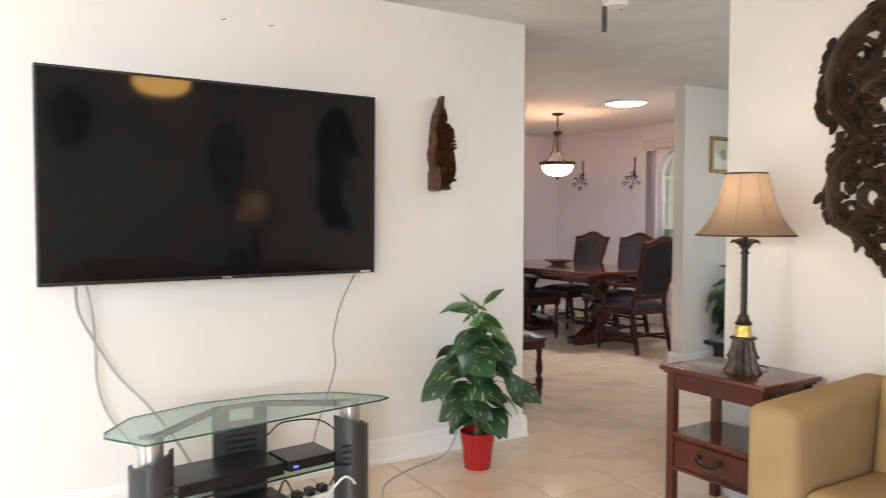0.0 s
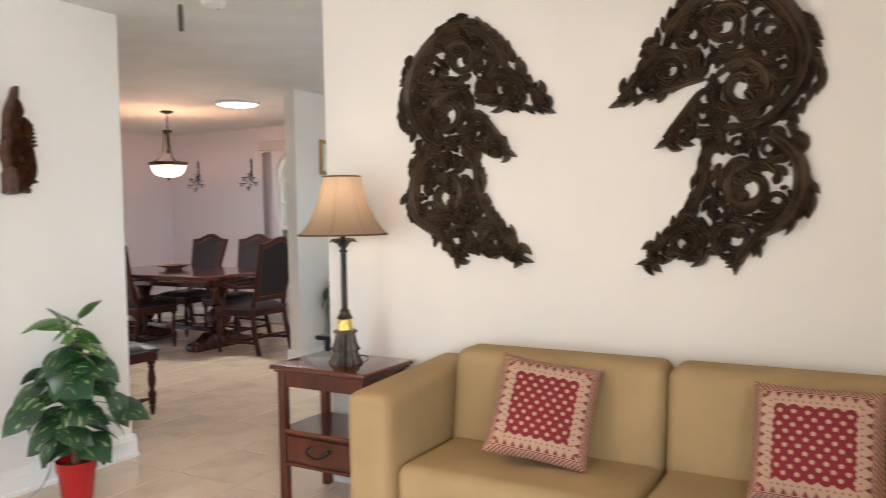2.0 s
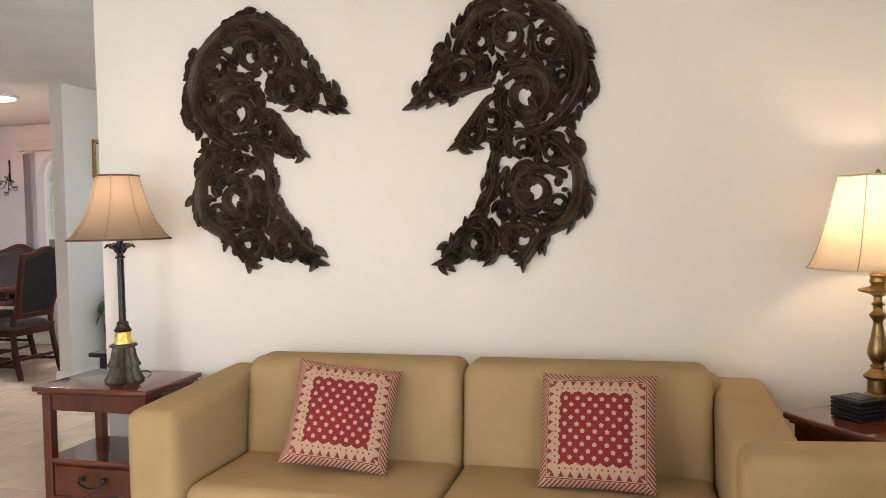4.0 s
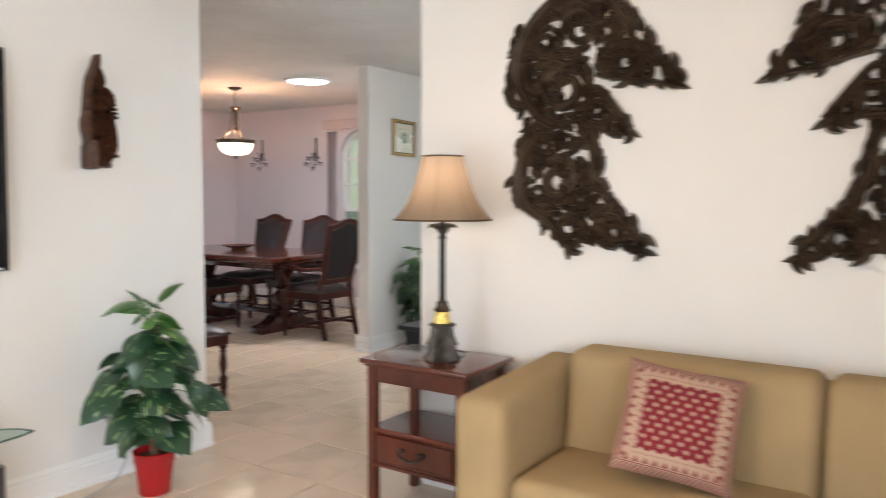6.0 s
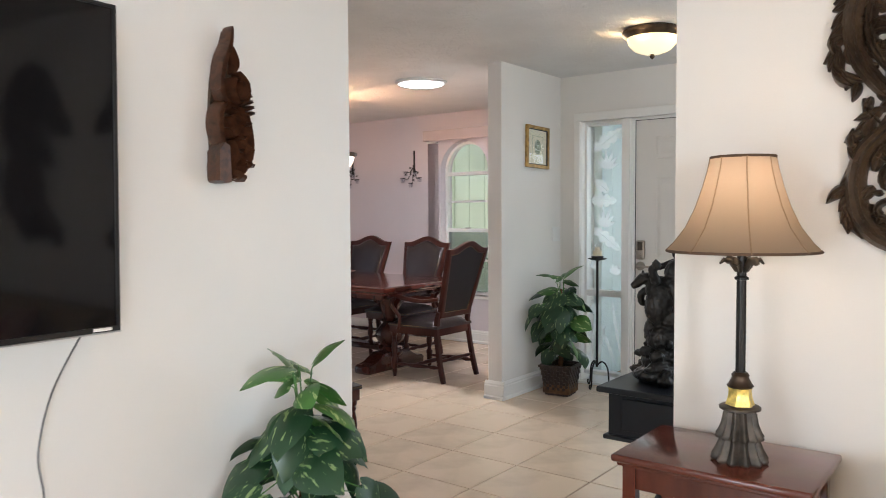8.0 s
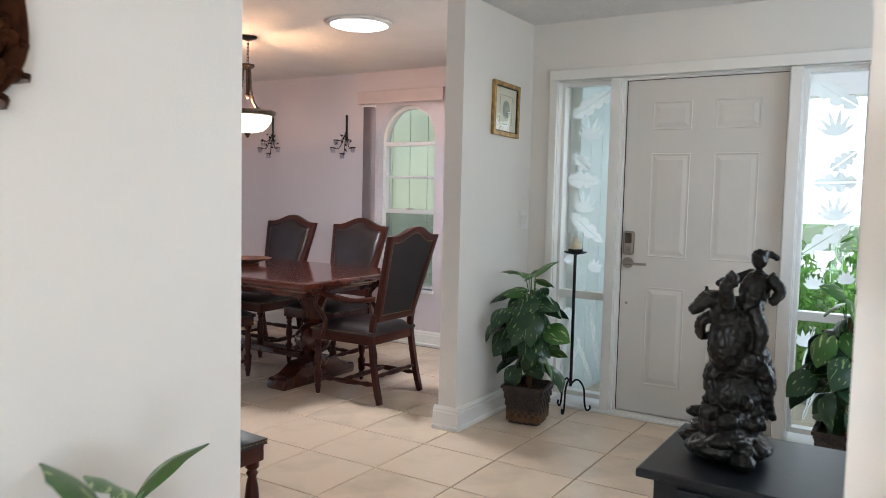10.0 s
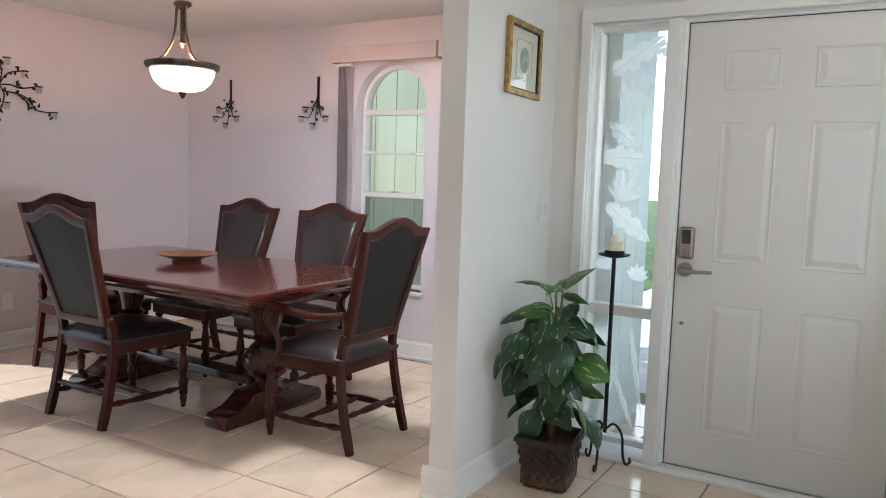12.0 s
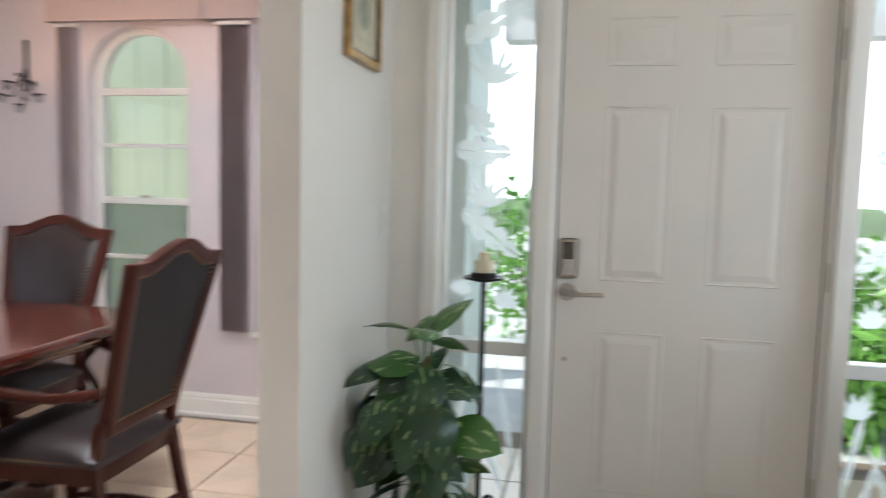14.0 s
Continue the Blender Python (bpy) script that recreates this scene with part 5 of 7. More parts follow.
def lamp_a(x, y, z0):
    t = thing("table_lamp", (x, y, z0), "tall pewter column lamp, gold collar and tan bell shade, lit", "table lamp")
    bm = bmesh.new()
    lathe([(0.066, 0.0), (0.070, 0.006), (0.067, 0.012), (0.058, 0.030), (0.051, 0.050), (0.048, 0.066)], 96, bm=bm, lobes=12, lobe_depth=0.13)
    lathe([(0.056, 0.062), (0.059, 0.068), (0.053, 0.078), (0.045, 0.10), (0.041, 0.125), (0.038, 0.142)], 96, bm=bm, lobes=12, lobe_depth=0.13)
    lathe([(0.046, 0.140), (0.055, 0.144), (0.055, 0.150), (0.044, 0.155)], 24, bm=bm)
    part("base", bm, M_PATINA, t, "two-tiered fluted pewter base", smooth=50)
    part("gold_collar", lathe([(0.041, 0.152), (0.036, 0.165), (0.032, 0.180), (0.031, 0.195), (0.034, 0.207)], 6), M_GOLD, t, "yellow gold crackle collar", smooth=50)
    part("neck", lathe([(0.032, 0.203), (0.036, 0.208), (0.030, 0.216), (0.022, 0.232), (0.024, 0.238), (0.018, 0.246)], 24), M_BRONZE, t, smooth=50)
    part("column", lathe([(0.0128, 0.24), (0.0122, 0.50), (0.018, 0.502), (0.018, 0.508), (0.012, 0.512), (0.012, 0.60)], 40, lobes=8, lobe_depth=0.08), M_BLACKMETAL, t, "dark fluted column", smooth=30)
    bm = bmesh.new()
    for k in range(6):
        a = radians(60 * k)
        c, s = math.cos(a), math.sin(a)
        tube([(0.012 * c, 0.012 * s, 0.525), (0.028 * c, 0.028 * s, 0.552), (0.048 * c, 0.048 * s, 0.556), (0.058 * c, 0.058 * s, 0.545)], [0.010, 0.014, 0.013, 0.006], 8, bm=bm, flat=0.5)
    part("petals", bm, M_PATINA, t, smooth=60)
    prof = [(0.198, 0.580), (0.178, 0.600), (0.145, 0.645), (0.120, 0.700), (0.102, 0.755), (0.090, 0.800), (0.083, 0.836)]
    lamp_shade(prof, 8, M_SHADE_A, M_EDGE, t, "tan silk bell shade")
    part("harp", tube([(0.0, 0.03 * math.cos(radians(q)) * 1.3, 0.72 + 0.10 * math.sin(radians(q))) for q in range(0, 181, 15)], 0.002, 6), M_BRASS, t)
    part("bulb", lathe([(0.012, 0.60), (0.016, 0.63), (0.028, 0.67), (0.030, 0.69), (0.020, 0.715), (0.001, 0.722)], 16), M_BULB, t, smooth=60)
    point("lamp_bulb", (x, y, z0 + 0.765), 1.15, (1.0, 0.74, 0.52), 0.03)
    return t


M_BLACKMETAL = surface("dark_fluted_metal", (0.03, 0.028, 0.027), 0.3, 0.7, vary=0.15, bump=0.02)
lamp_a(2.70, 2.035, 0.645)


def lamp_b(x, y, z0):
    t = thing("table_lamp", (x, y, z0), "turned antique brass lamp with a cream bell shade, lit", "table lamp")
    prof = [(0.092, 0.0), (0.094, 0.012), (0.086, 0.02), (0.070, 0.032), (0.060, 0.046), (0.046, 0.056), (0.044, 0.064), (0.036, 0.070), (0.036, 0.118), (0.048, 0.124), (0.050, 0.132), (0.034, 0.146), (0.022, 0.160), (0.028, 0.168), (0.018, 0.178), (0.030, 0.196), (0.037, 0.215), (0.034, 0.240), (0.024, 0.280), (0.018, 0.318), (0.016, 0.338), (0.026, 0.350), (0.030, 0.362), (0.016, 0.374), (0.016, 0.392), (0.024, 0.400), (0.014, 0.410), (0.014, 0.428), (0.030, 0.438), (0.066, 0.448), (0.068, 0.456), (0.030, 0.466), (0.022, 0.474), (0.030, 0.484), (0.026, 0.500), (0.030, 0.508), (0.012, 0.530), (0.012, 0.56)]
    part("column", lathe(prof, 32), M_BRASS, t, "turned antique brass column", smooth=50)
    sh = [(0.239, 0.538), (0.226, 0.556), (0.203, 0.61), (0.184, 0.67), (0.165, 0.74), (0.147, 0.82), (0.134, 0.878)]
    lamp_shade(sh, 6, M_SHADE_B, M_EDGE_CREAM, t, "cream pleated bell shade")
    part("finial", lathe([(0.001, 0.873), (0.008, 0.878), (0.011, 0.888), (0.006, 0.898), (0.001, 0.903)], 12), M_BRASS, t, smooth=60)
    part("harp", tube([(0.0, 0.05 * math.cos(radians(q)) * 1.3, 0.66 + 0.215 * math.sin(radians(q))) for q in range(0, 181, 15)], 0.002, 6), M_BRASS, t)
    part("bulb", lathe([(0.012, 0.56), (0.016, 0.59), (0.028, 0.63), (0.030, 0.65), (0.020, 0.675), (0.001, 0.682)], 16), M_BULB, t, smooth=60)
    t.scale = (0.845, 0.845, 0.845)
    point("lamp_bulb", (x, y, z0 + 0.64), 4.2, (1.0, 0.70, 0.44), 0.03)
    return t


lamp_b(2.70, -0.735, 0.645)

coasters = thing("coaster_box", (2.60, -0.655, 0.645), "stack of black square coasters in a holder on the end table", "coasters", "", 36)
for k in range(5):
    part("coaster", box(-0.055, 0.055, -0.055, 0.055, 0.002 + 0.0125 * k, 0.0125 + 0.0125 * k, 0.003), M_BLACKWOOD, coasters)
part("coaster_inlay", box(-0.035, 0.035, -0.035, 0.035, 0.0625, 0.0645), M_BRONZE, coasters, "bronze patterned inlay")
tissue = thing("tissue_box", (2.58, -0.90, 0.645), "woven metallic tissue box cover with a white tissue", "tissue box", "", 36)
bm = box(-0.075, 0.075, -0.075, 0.075, 0, 0.15, 0.004)
for v in bm.verts:
    s = 1.12 - 0.16 * v.co.z / 0.15
    v.co.x *= s
    v.co.y *= s
part("cover", bm, M_PATINA, tissue)
part("cover_top", box(-0.085, 0.085, -0.085, 0.085, 0.15, 0.158, 0.003), M_BRONZE, tissue)
bm = bmesh.new()
grid = [[bm.verts.new((-0.03 + 0.012 * i, 0.012 * math.sin(i * 1.3 + j) * (1 - j / 7), 0.155 + 0.017 * j + 0.004 * math.sin(i))) for j in range(6)] for i in range(6)]
for i in range(5):
    for j in range(5):
        bm.faces.new((grid[i][j], grid[i + 1][j], grid[i + 1][j + 1], grid[i][j + 1]))
part("tissue", bm, M_WHITE, tissue, "crumpled white tissue", smooth=60).modifiers.new("thickness", "SOLIDIFY").thickness = 0.0012


# ---- cushions on the sofa ----
def cushion_material():
    """Red cloth with rows of pale flowers and a wide patterned border."""
    m = surface("red_block_print_cloth", (0.20, 0.016, 0.024), 0.9, vary=0.08, grain=350, bump=0.3)
    nt, n = m.node_tree, m.node_tree.nodes
    p = n["Principled BSDF"]
    base = p.inputs["Base Color"].links[0].from_socket
    uv, sep = n.new("ShaderNodeTexCoord"), n.new("ShaderNodeSeparateXYZ")
    nt.links.new(uv.outputs["Object"], sep.inputs[0])

    def math_node(op, a, b=None):
        q = n.new("ShaderNodeMath")
        q.operation = op
        for s, v in zip(q.inputs, (a, b)):
            if v is None:
                continue
            if isinstance(v, (int, float)):
                s.default_value = v
            else:
                nt.links.new(v, s)
        return q.outputs[0]

    x, z = sep.outputs[0], sep.outputs[2]

    def dots(across, up, size):
        row = math_node("FLOOR", math_node("DIVIDE", z, up))
        off = math_node("MULTIPLY", math_node("FRACT", math_node("MULTIPLY", row, 0.5)), across)
        fx = math_node("MULTIPLY", math_node("SUBTRACT", math_node("FRACT", math_node("DIVIDE", math_node("ADD", x, off), across)), 0.5), across)
        fz = math_node("MULTIPLY", math_node("SUBTRACT", math_node("FRACT", math_node("DIVIDE", z, up)), 0.5), up)
        d = math_node("SQRT", math_node("ADD", math_node("MULTIPLY", fx, fx), math_node("MULTIPLY", fz, fz)))
        ang = math_node("ARCTAN2", fx, fz)
        petal = math_node("MULTIPLY", math_node("COSINE", math_node("MULTIPLY", ang, 5)), 0.0010)
        return math_node("LESS_THAN", d, math_node("ADD", petal, size))

    ax, az = math_node("ABSOLUTE", x), math_node("ABSOLUTE", z)
    edge = math_node("MAXIMUM", ax, az)
    sideways = math_node("GREATER_THAN", ax, az)
    along = math_node("ADD", math_node("MULTIPLY", z, sideways), math_node("MULTIPLY", x, math_node("SUBTRACT", 1, sideways)))
    scallop = math_node("MULTIPLY", math_node("ABSOLUTE", math_node("SINE", math_node("MULTIPLY", along, 165))), 0.0045)
    border = math_node("GREATER_THAN", math_node("ADD", edge, scallop), 0.1165)
    tooth = math_node("ABSOLUTE", math_node("SUBTRACT", math_node("FRACT", math_node("DIVIDE", along, 0.030)), 0.5))
    rise = math_node("MULTIPLY", math_node("SUBTRACT", edge, 0.133), 17.0)
    teeth = math_node("MULTIPLY", math_node("LESS_THAN", tooth, rise), math_node("LESS_THAN", edge, 0.151))
    braid = math_node("GREATER_THAN", math_node("SINE", math_node("ADD", math_node("MULTIPLY", along, 420), math_node("MULTIPLY", edge, 520))), 0.2)
    outer = math_node("MULTIPLY", braid, math_node("GREATER_THAN", edge, 0.158))
    line = math_node("LESS_THAN", math_node("ABSOLUTE", math_node("SUBTRACT", edge, 0.155)), 0.0013)
    sprig = math_node("MULTIPLY", math_node("GREATER_THAN", math_node("SINE", math_node("MULTIPLY", along, 330)), 0.7), math_node("LESS_THAN", math_node("ABSOLUTE", math_node("SUBTRACT", edge, 0.125)), 0.003))
    marks = math_node("MINIMUM", 1, math_node("ADD", math_node("ADD", teeth, outer), math_node("ADD", line, sprig)))
    spots = dots(0.038, 0.0205, 0.0068)
    pink = math_node("ADD", math_node("MULTIPLY", spots, math_node("SUBTRACT", 1, border)), math_node("MULTIPLY", border, math_node("SUBTRACT", 1, math_node("MULTIPLY", marks, 0.95))))
    mix = n.new("ShaderNodeMix")
    mix.data_type = "RGBA"
    nt.links.new(pink, mix.inputs[0])
    nt.links.new(base, mix.inputs[6])
    mix.inputs[7].default_value = (0.47, 0.32, 0.23, 1)
    nt.links.new(mix.outputs[2], p.inputs["Base Color"])
    return m


M_CUSHION = cushion_material()


def cushion(at, lean, turn, roll, label):
    t = thing("cushion", at, label, "cushion", "red printed cushions")
    t.matrix_world = pose(*at) @ pose(0, 0, 0, 0, 0, turn) @ pose(0, 0, 0, -lean, roll, 0)
    n, h = 16, 0.185
    bm = bmesh.new()
    sheets = []
    for s in (-1, 1):
        sheet = []
        for i in range(n + 1):
            row = []
            for j in range(n + 1):
                u, v = -1 + 2 * i / n, -1 + 2 * j / n
                pinch = 1 - 0.05 * (1 - abs(u)) ** 0.5 * abs(v) ** 3 - 0.0
                pinch2 = 1 - 0.05 * (1 - abs(v)) ** 0.5 * abs(u) ** 3
                puff = 0.062 * ((1 - u ** 4) * (1 - v ** 4)) ** 0.7
                row.append(bm.verts.new((u * h * pinch2, s * (puff + 0.003) + 0.004 * math.sin(4 * u + 3 * v) + 0.0022 * math.sin(11 * u - 7 * v) * (1 - u * u), v * h * pinch)))
            sheet.append(row)
        sheets.append(sheet)
        for i in range(n):
            for j in range(n):
                bm.faces.new((sheet[i][j], sheet[i + 1][j], sheet[i + 1][j + 1], sheet[i][j + 1]))
    border = [(i, 0) for i in range(n)] + [(n, j) for j in range(n)] + [(i, n) for i in range(n, 0, -1)] + [(0, j) for j in range(n, 0, -1)]
    for k in range(len(border)):
        a, b = border[k], border[(k + 1) % len(border)]
        bm.faces.new((sheets[0][a[0]][a[1]], sheets[0][b[0]][b[1]], sheets[1][b[0]][b[1]], sheets[1][a[0]][a[1]]))
    part("cushion_cover", bm, M_CUSHION, t, smooth=70)
    return t


cushion((2.50, 1.00, 0.60), 28, -90 + 12, 8, "red block-printed square cushion leaning on the sofa back")
cushion((2.50, 0.125, 0.59), 24, -90 - 4, -1, "red block-printed square cushion upright near the sofa arm")


# ---- plants ----
def leaf_mesh(name, length, width, droop, material, seed):
    rng = random.Random(seed)
    bm = bmesh.new()
    n = 8
    rows = []
    for k in range(n + 1):
        t = k / n
        w = width * (math.sin(math.pi * min(1, t * 0.93 + 0.07)) ** 0.75) * (1.18 - 0.55 * t) if k < n else 0.0005
        x = length * t
        z = -droop * length * t * t + 0.03 * length * math.sin(3 * t)
        wave = 0.05 * width * math.sin(5 * t + rng.uniform(0, 3))
        rows.append([bm.verts.new((x - (0.14 * length * (1 - t) ** 3 if s else 0), s * w, z + abs(s) * (0.30 * w) * (1 - 1.4 * abs(s)) + (wave if abs(s) == 1 else 0))) for s in (-1, -0.5, 0, 0.5, 1)])
    for a, b in zip(rows, rows[1:]):
        for k in range(4):
            bm.faces.new((a[k], a[k + 1], b[k + 1], b[k]))
    for f in bm.faces:
        f.smooth = True
    me = bpy.data.meshes.new(name)
    bm.to_mesh(me)
    bm.free()
    me.materials.append(material)
    return me


def leaf_material(name, dark, mid, pale):
    """Glossy leaf: dark green with a pale midrib and pale streaks."""
    m = surface(name, mid, 0.33, vary=0.3, scale=7, grain=40, grain_vary=0.04, bump=0.1, per_object=0.5, dark=dark)
    nt, n = m.node_tree, m.node_tree.nodes
    p = n["Principled BSDF"]
    base = p.inputs["Base Color"].links[0].from_socket
    tc, mp, t = n.new("ShaderNodeTexCoord"), n.new("ShaderNodeMapping"), n.new("ShaderNodeTexNoise")
    info = n.new("ShaderNodeObjectInfo")
    mp.inputs["Scale"].default_value = (20, 60, 8)
    mp.inputs["Rotation"].default_value = (0, 0, 0.5)
    t.inputs["Scale"].default_value, t.inputs["Detail"].default_value = 1.0, 3
    add = n.new("ShaderNodeVectorMath")
    nt.links.new(tc.outputs["Object"], mp.inputs[0])
    nt.links.new(mp.outputs[0], add.inputs[0])
    nt.links.new(info.outputs["Random"], add.inputs[1])
    add.operation = "ADD"
    sc = n.new("ShaderNodeVectorMath")
    sc.operation = "SCALE"
    sc.inputs["Scale"].default_value = 1.0
    nt.links.new(add.outputs[0], sc.inputs[0])
    nt.links.new(sc.outputs[0], t.inputs["Vector"])
    r = n.new("ShaderNodeMapRange")
    r.inputs[1].default_value, r.inputs[2].default_value = 0.61, 0.66
    nt.links.new(t.outputs[0], r.inputs[0])
    mix = n.new("ShaderNodeMix")
    mix.data_type = "RGBA"
    nt.links.new(r.outputs[0], mix.inputs[0])
    nt.links.new(base, mix.inputs[6])
    mix.inputs[7].default_value = (*pale, 1)
    nt.links.new(mix.outputs[2], p.inputs["Base Color"])
    return m


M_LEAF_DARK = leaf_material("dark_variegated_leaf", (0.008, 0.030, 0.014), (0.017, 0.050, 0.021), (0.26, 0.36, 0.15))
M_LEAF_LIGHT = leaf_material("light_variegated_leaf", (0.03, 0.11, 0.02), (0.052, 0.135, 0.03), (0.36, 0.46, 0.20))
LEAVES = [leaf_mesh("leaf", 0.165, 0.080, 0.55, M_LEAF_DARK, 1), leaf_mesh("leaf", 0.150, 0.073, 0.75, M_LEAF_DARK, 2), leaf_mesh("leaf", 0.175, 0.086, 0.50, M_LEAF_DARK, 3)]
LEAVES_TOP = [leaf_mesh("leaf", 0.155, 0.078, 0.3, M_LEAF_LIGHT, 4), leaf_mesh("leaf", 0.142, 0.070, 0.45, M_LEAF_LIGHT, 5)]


def foliage(plant, z0, z1, spread, count, seed, top=10):
    """A mossy pole with leaves on arching stems."""
    rng = random.Random(seed)
    bm = bmesh.new()
    tube([(0.004 * math.sin(3 * k), 0.004 * math.cos(2 * k), z0 - 0.05 + (z1 - 0.12 - z0 + 0.05) * k / 8) for k in range(9)], [0.020 - 0.0012 * k for k in range(9)], 10, bm=bm)
    part("pole", bm, M_STEM, plant, "brown bark pole", smooth=60)
    stems = bmesh.new()
    for n in range(count):
        u = n / (count - 1)
        high = n >= count - top
        z = z0 + 0.02 + (z1 - z0 - 0.15) * u ** 0.85
        a = n * 2.39996 + rng.uniform(-0.3, 0.3)
        reach = spread * (1.0 - 0.42 * u ** 2.0) * rng.uniform(0.42, 1.12) * (0.75 if u < 0.12 else 1)
        lift = (0.10 if high else 0.05) * rng.uniform(0.6, 1.3)
        base = Vector((0.018 * math.cos(a), 0.018 * math.sin(a), z))
        start = max(0.03, reach - 0.13)
        tip = Vector((start * math.cos(a), start * math.sin(a), z + lift))
        mid = (base + tip) / 2 + Vector((0, 0, 0.04))
        tube([base, mid, tip], [0.003, 0.0025, 0.002], 5, bm=stems)
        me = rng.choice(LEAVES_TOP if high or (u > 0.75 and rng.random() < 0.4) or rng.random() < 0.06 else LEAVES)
        ob = new("leaf", me)
        ob.parent = plant
        down = rng.uniform(-8, 52) if not high else (rng.uniform(-55, -30) if n % 4 == 0 else rng.uniform(-20, 25))
        s = rng.uniform(0.66, 1.08)
        ob.matrix_basis = Matrix.Translation(tip) @ pose(0, 0, 0, 0, 0, math.degrees(a) + rng.uniform(-35, 35)) @ pose(0, 0, 0, rng.uniform(-50, 50), down, 0) @ Matrix.Diagonal((s, s, s, 1))
    part("stalk", stems, M_LEAF, plant, "thin green stems", kind="stuff")


pot = thing("potted_plant", (2.16, 3.215, 0), "variegated pothos on a bark pole in a shiny red pot", "potted plant")
part("pot", lathe([(0.066, 0), (0.069, 0.004), (0.083, 0.135), (0.083, 0.14), (0.088, 0.142), (0.092, 0.19), (0.086, 0.192), (0.081, 0.16), (0.001, 0.16)], 36), M_RED, pot, "shiny red round pot", smooth=40)
part("soil", lathe([(0.080, 0.160), (0.06, 0.168), (0.001, 0.17)], 20), M_STEM, pot)
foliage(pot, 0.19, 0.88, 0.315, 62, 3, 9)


def wicker_pot(plant):
    """A square tapered basket woven of flat strips."""
    rows, cols = 11, 9
    for side in range(4):
        bm = bmesh.new()
        m = pose(0, 0, 0, 0, 0, 90 * side)
        for r in range(rows):
            z0 = 0.004 + r * 0.0205
            h0 = 0.085 + 0.032 * r / rows
            for c in range(cols):
                over = 0.006 if (r + c) % 2 else 0.0
                w = 2 * h0 / cols
                x = -h0 + c * w
                own = box(x, x + w * 0.98, -h0 - 0.004 - over, -h0 + 0.003, z0, z0 + 0.0195)
                join(bm, own, m)
        part("basket_side", bm, M_BASKET, plant, "dark woven wicker side", kind="")
    part("basket_rim", ring_plate([(-0.128, -0.128), (0.128, -0.128), (0.128, 0.128), (-0.128, 0.128)], [(-0.108, -0.108), (0.108, -0.108), (0.108, 0.108), (-0.108, 0.108)], 0.016, 0.0), M_BASKET, plant).matrix_basis = pose(0, 0, 0.225, -90, 0, 0) @ pose(0, 0, 0)
    part("soil", box(-0.10, 0.10, -0.10, 0.10, 0.02, 0.19), M_STEM, plant)


pw = thing("potted_plant", (5.49, 4.12, 0), "variegated pothos in a dark wicker basket beside the door", "potted plant", "plants by the door", 8)
wicker_pot(pw)
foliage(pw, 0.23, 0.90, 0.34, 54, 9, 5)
pw2 = thing("potted_plant", (5.60, 2.48, 0), "variegated pothos in a wicker basket beyond the front door", "potted plant", "plants by the door", 0)
wicker_pot(pw2)
foliage(pw2, 0.23, 0.90, 0.30, 50, 15, 5)


# ---- candle stand ----
cs = thing("candle_stand", (5.835, 3.995, 0), "tall black iron candle stand with a cream candle in glass", "candle holder")
part("stem", tube([(0, 0, 0.16), (0, 0, 0.985)], 0.0095, 10), M_IRON, cs, smooth=60)
part("dish", lathe([(0.012, 0.975), (0.065, 0.987), (0.072, 0.995), (0.045, 0.993), (0.045, 1.010), (0.001, 1.010)], 28), M_IRON, cs, smooth=50)
for k in range(3):
    a = radians(120 * k + 60)
    c, s = math.cos(a), math.sin(a)
    pts = curve_points([(0, 0, 0.17), (0.04 * c, 0.04 * s, 0.20), (0.08 * c, 0.08 * s, 0.15), (0.09 * c, 0.09 * s, 0.05), (0.105 * c, 0.105 * s, 0.008), (0.125 * c, 0.125 * s, 0.02), (0.12 * c, 0.12 * s, 0.04)], 4)
    part("leg", tube(pts, 0.006, 8), M_IRON, cs, "curled iron leg", smooth=60)
candle = thing("candle", (5.835, 3.995, 1.010), "cream pillar candle in a clear glass chimney", "candle")
part("wax", lathe([(0.034, 0.002), (0.034, 0.042), (0.02, 0.044), (0.018, 0.07), (0.001, 0.068)], 20), M_PORCELAIN, candle, smooth=50)
part("chimney", lathe([(0.045, 0.0), (0.046, 0.10), (0.044, 0.10), (0.043, 0.002)], 28), M_GLASS, candle, "clear glass chimney", smooth=50).visible_shadow = False


# ---- console with statue ----
con = thing("console_table", (3.455, 2.37, 0), "black painted pedestal console table holding a bronze statue", "console table")
part("tabletop", box(-0.02, 0.48, -0.46, 0.46, 0.585, 0.61, 0.006), M_BLACKWOOD, con)
part("body", box(0.02, 0.44, -0.42, 0.42, 0.405, 0.585), M_BLACKWOOD, con)
part("drawer_front", box(0.010, 0.022, -0.36, 0.36, 0.43, 0.565, 0.004), M_BLACKWOOD, con)
part("lower_moulding", box(0.0, 0.46, -0.44, 0.44, 0.385, 0.405, 0.008, 3), M_BLACKWOOD, con)
for s in (-1, 1):
    y = 0.22 * s
    part("pedestal", lathe([(0.05, 0.14), (0.055, 0.16), (0.035, 0.19), (0.045, 0.25), (0.03, 0.30), (0.035, 0.34), (0.05, 0.36), (0.05, 0.386)], 20, at=(0.23, y, 0)), M_BLACKWOOD, con, smooth=50)
    for q in (-1, 1):
        pts = curve_points([(0.23, y, 0.16), (0.23 + q * 0.08, y + 0.02, 0.12), (0.23 + q * 0.15, y + 0.03, 0.05), (0.23 + q * 0.21, y + 0.04, 0.018)], 5)
        part("foot", tube(pts, [0.03] * 8 + [0.022] * 8, 8), M_BLACKWOOD, con, "curved saber foot", smooth=60)


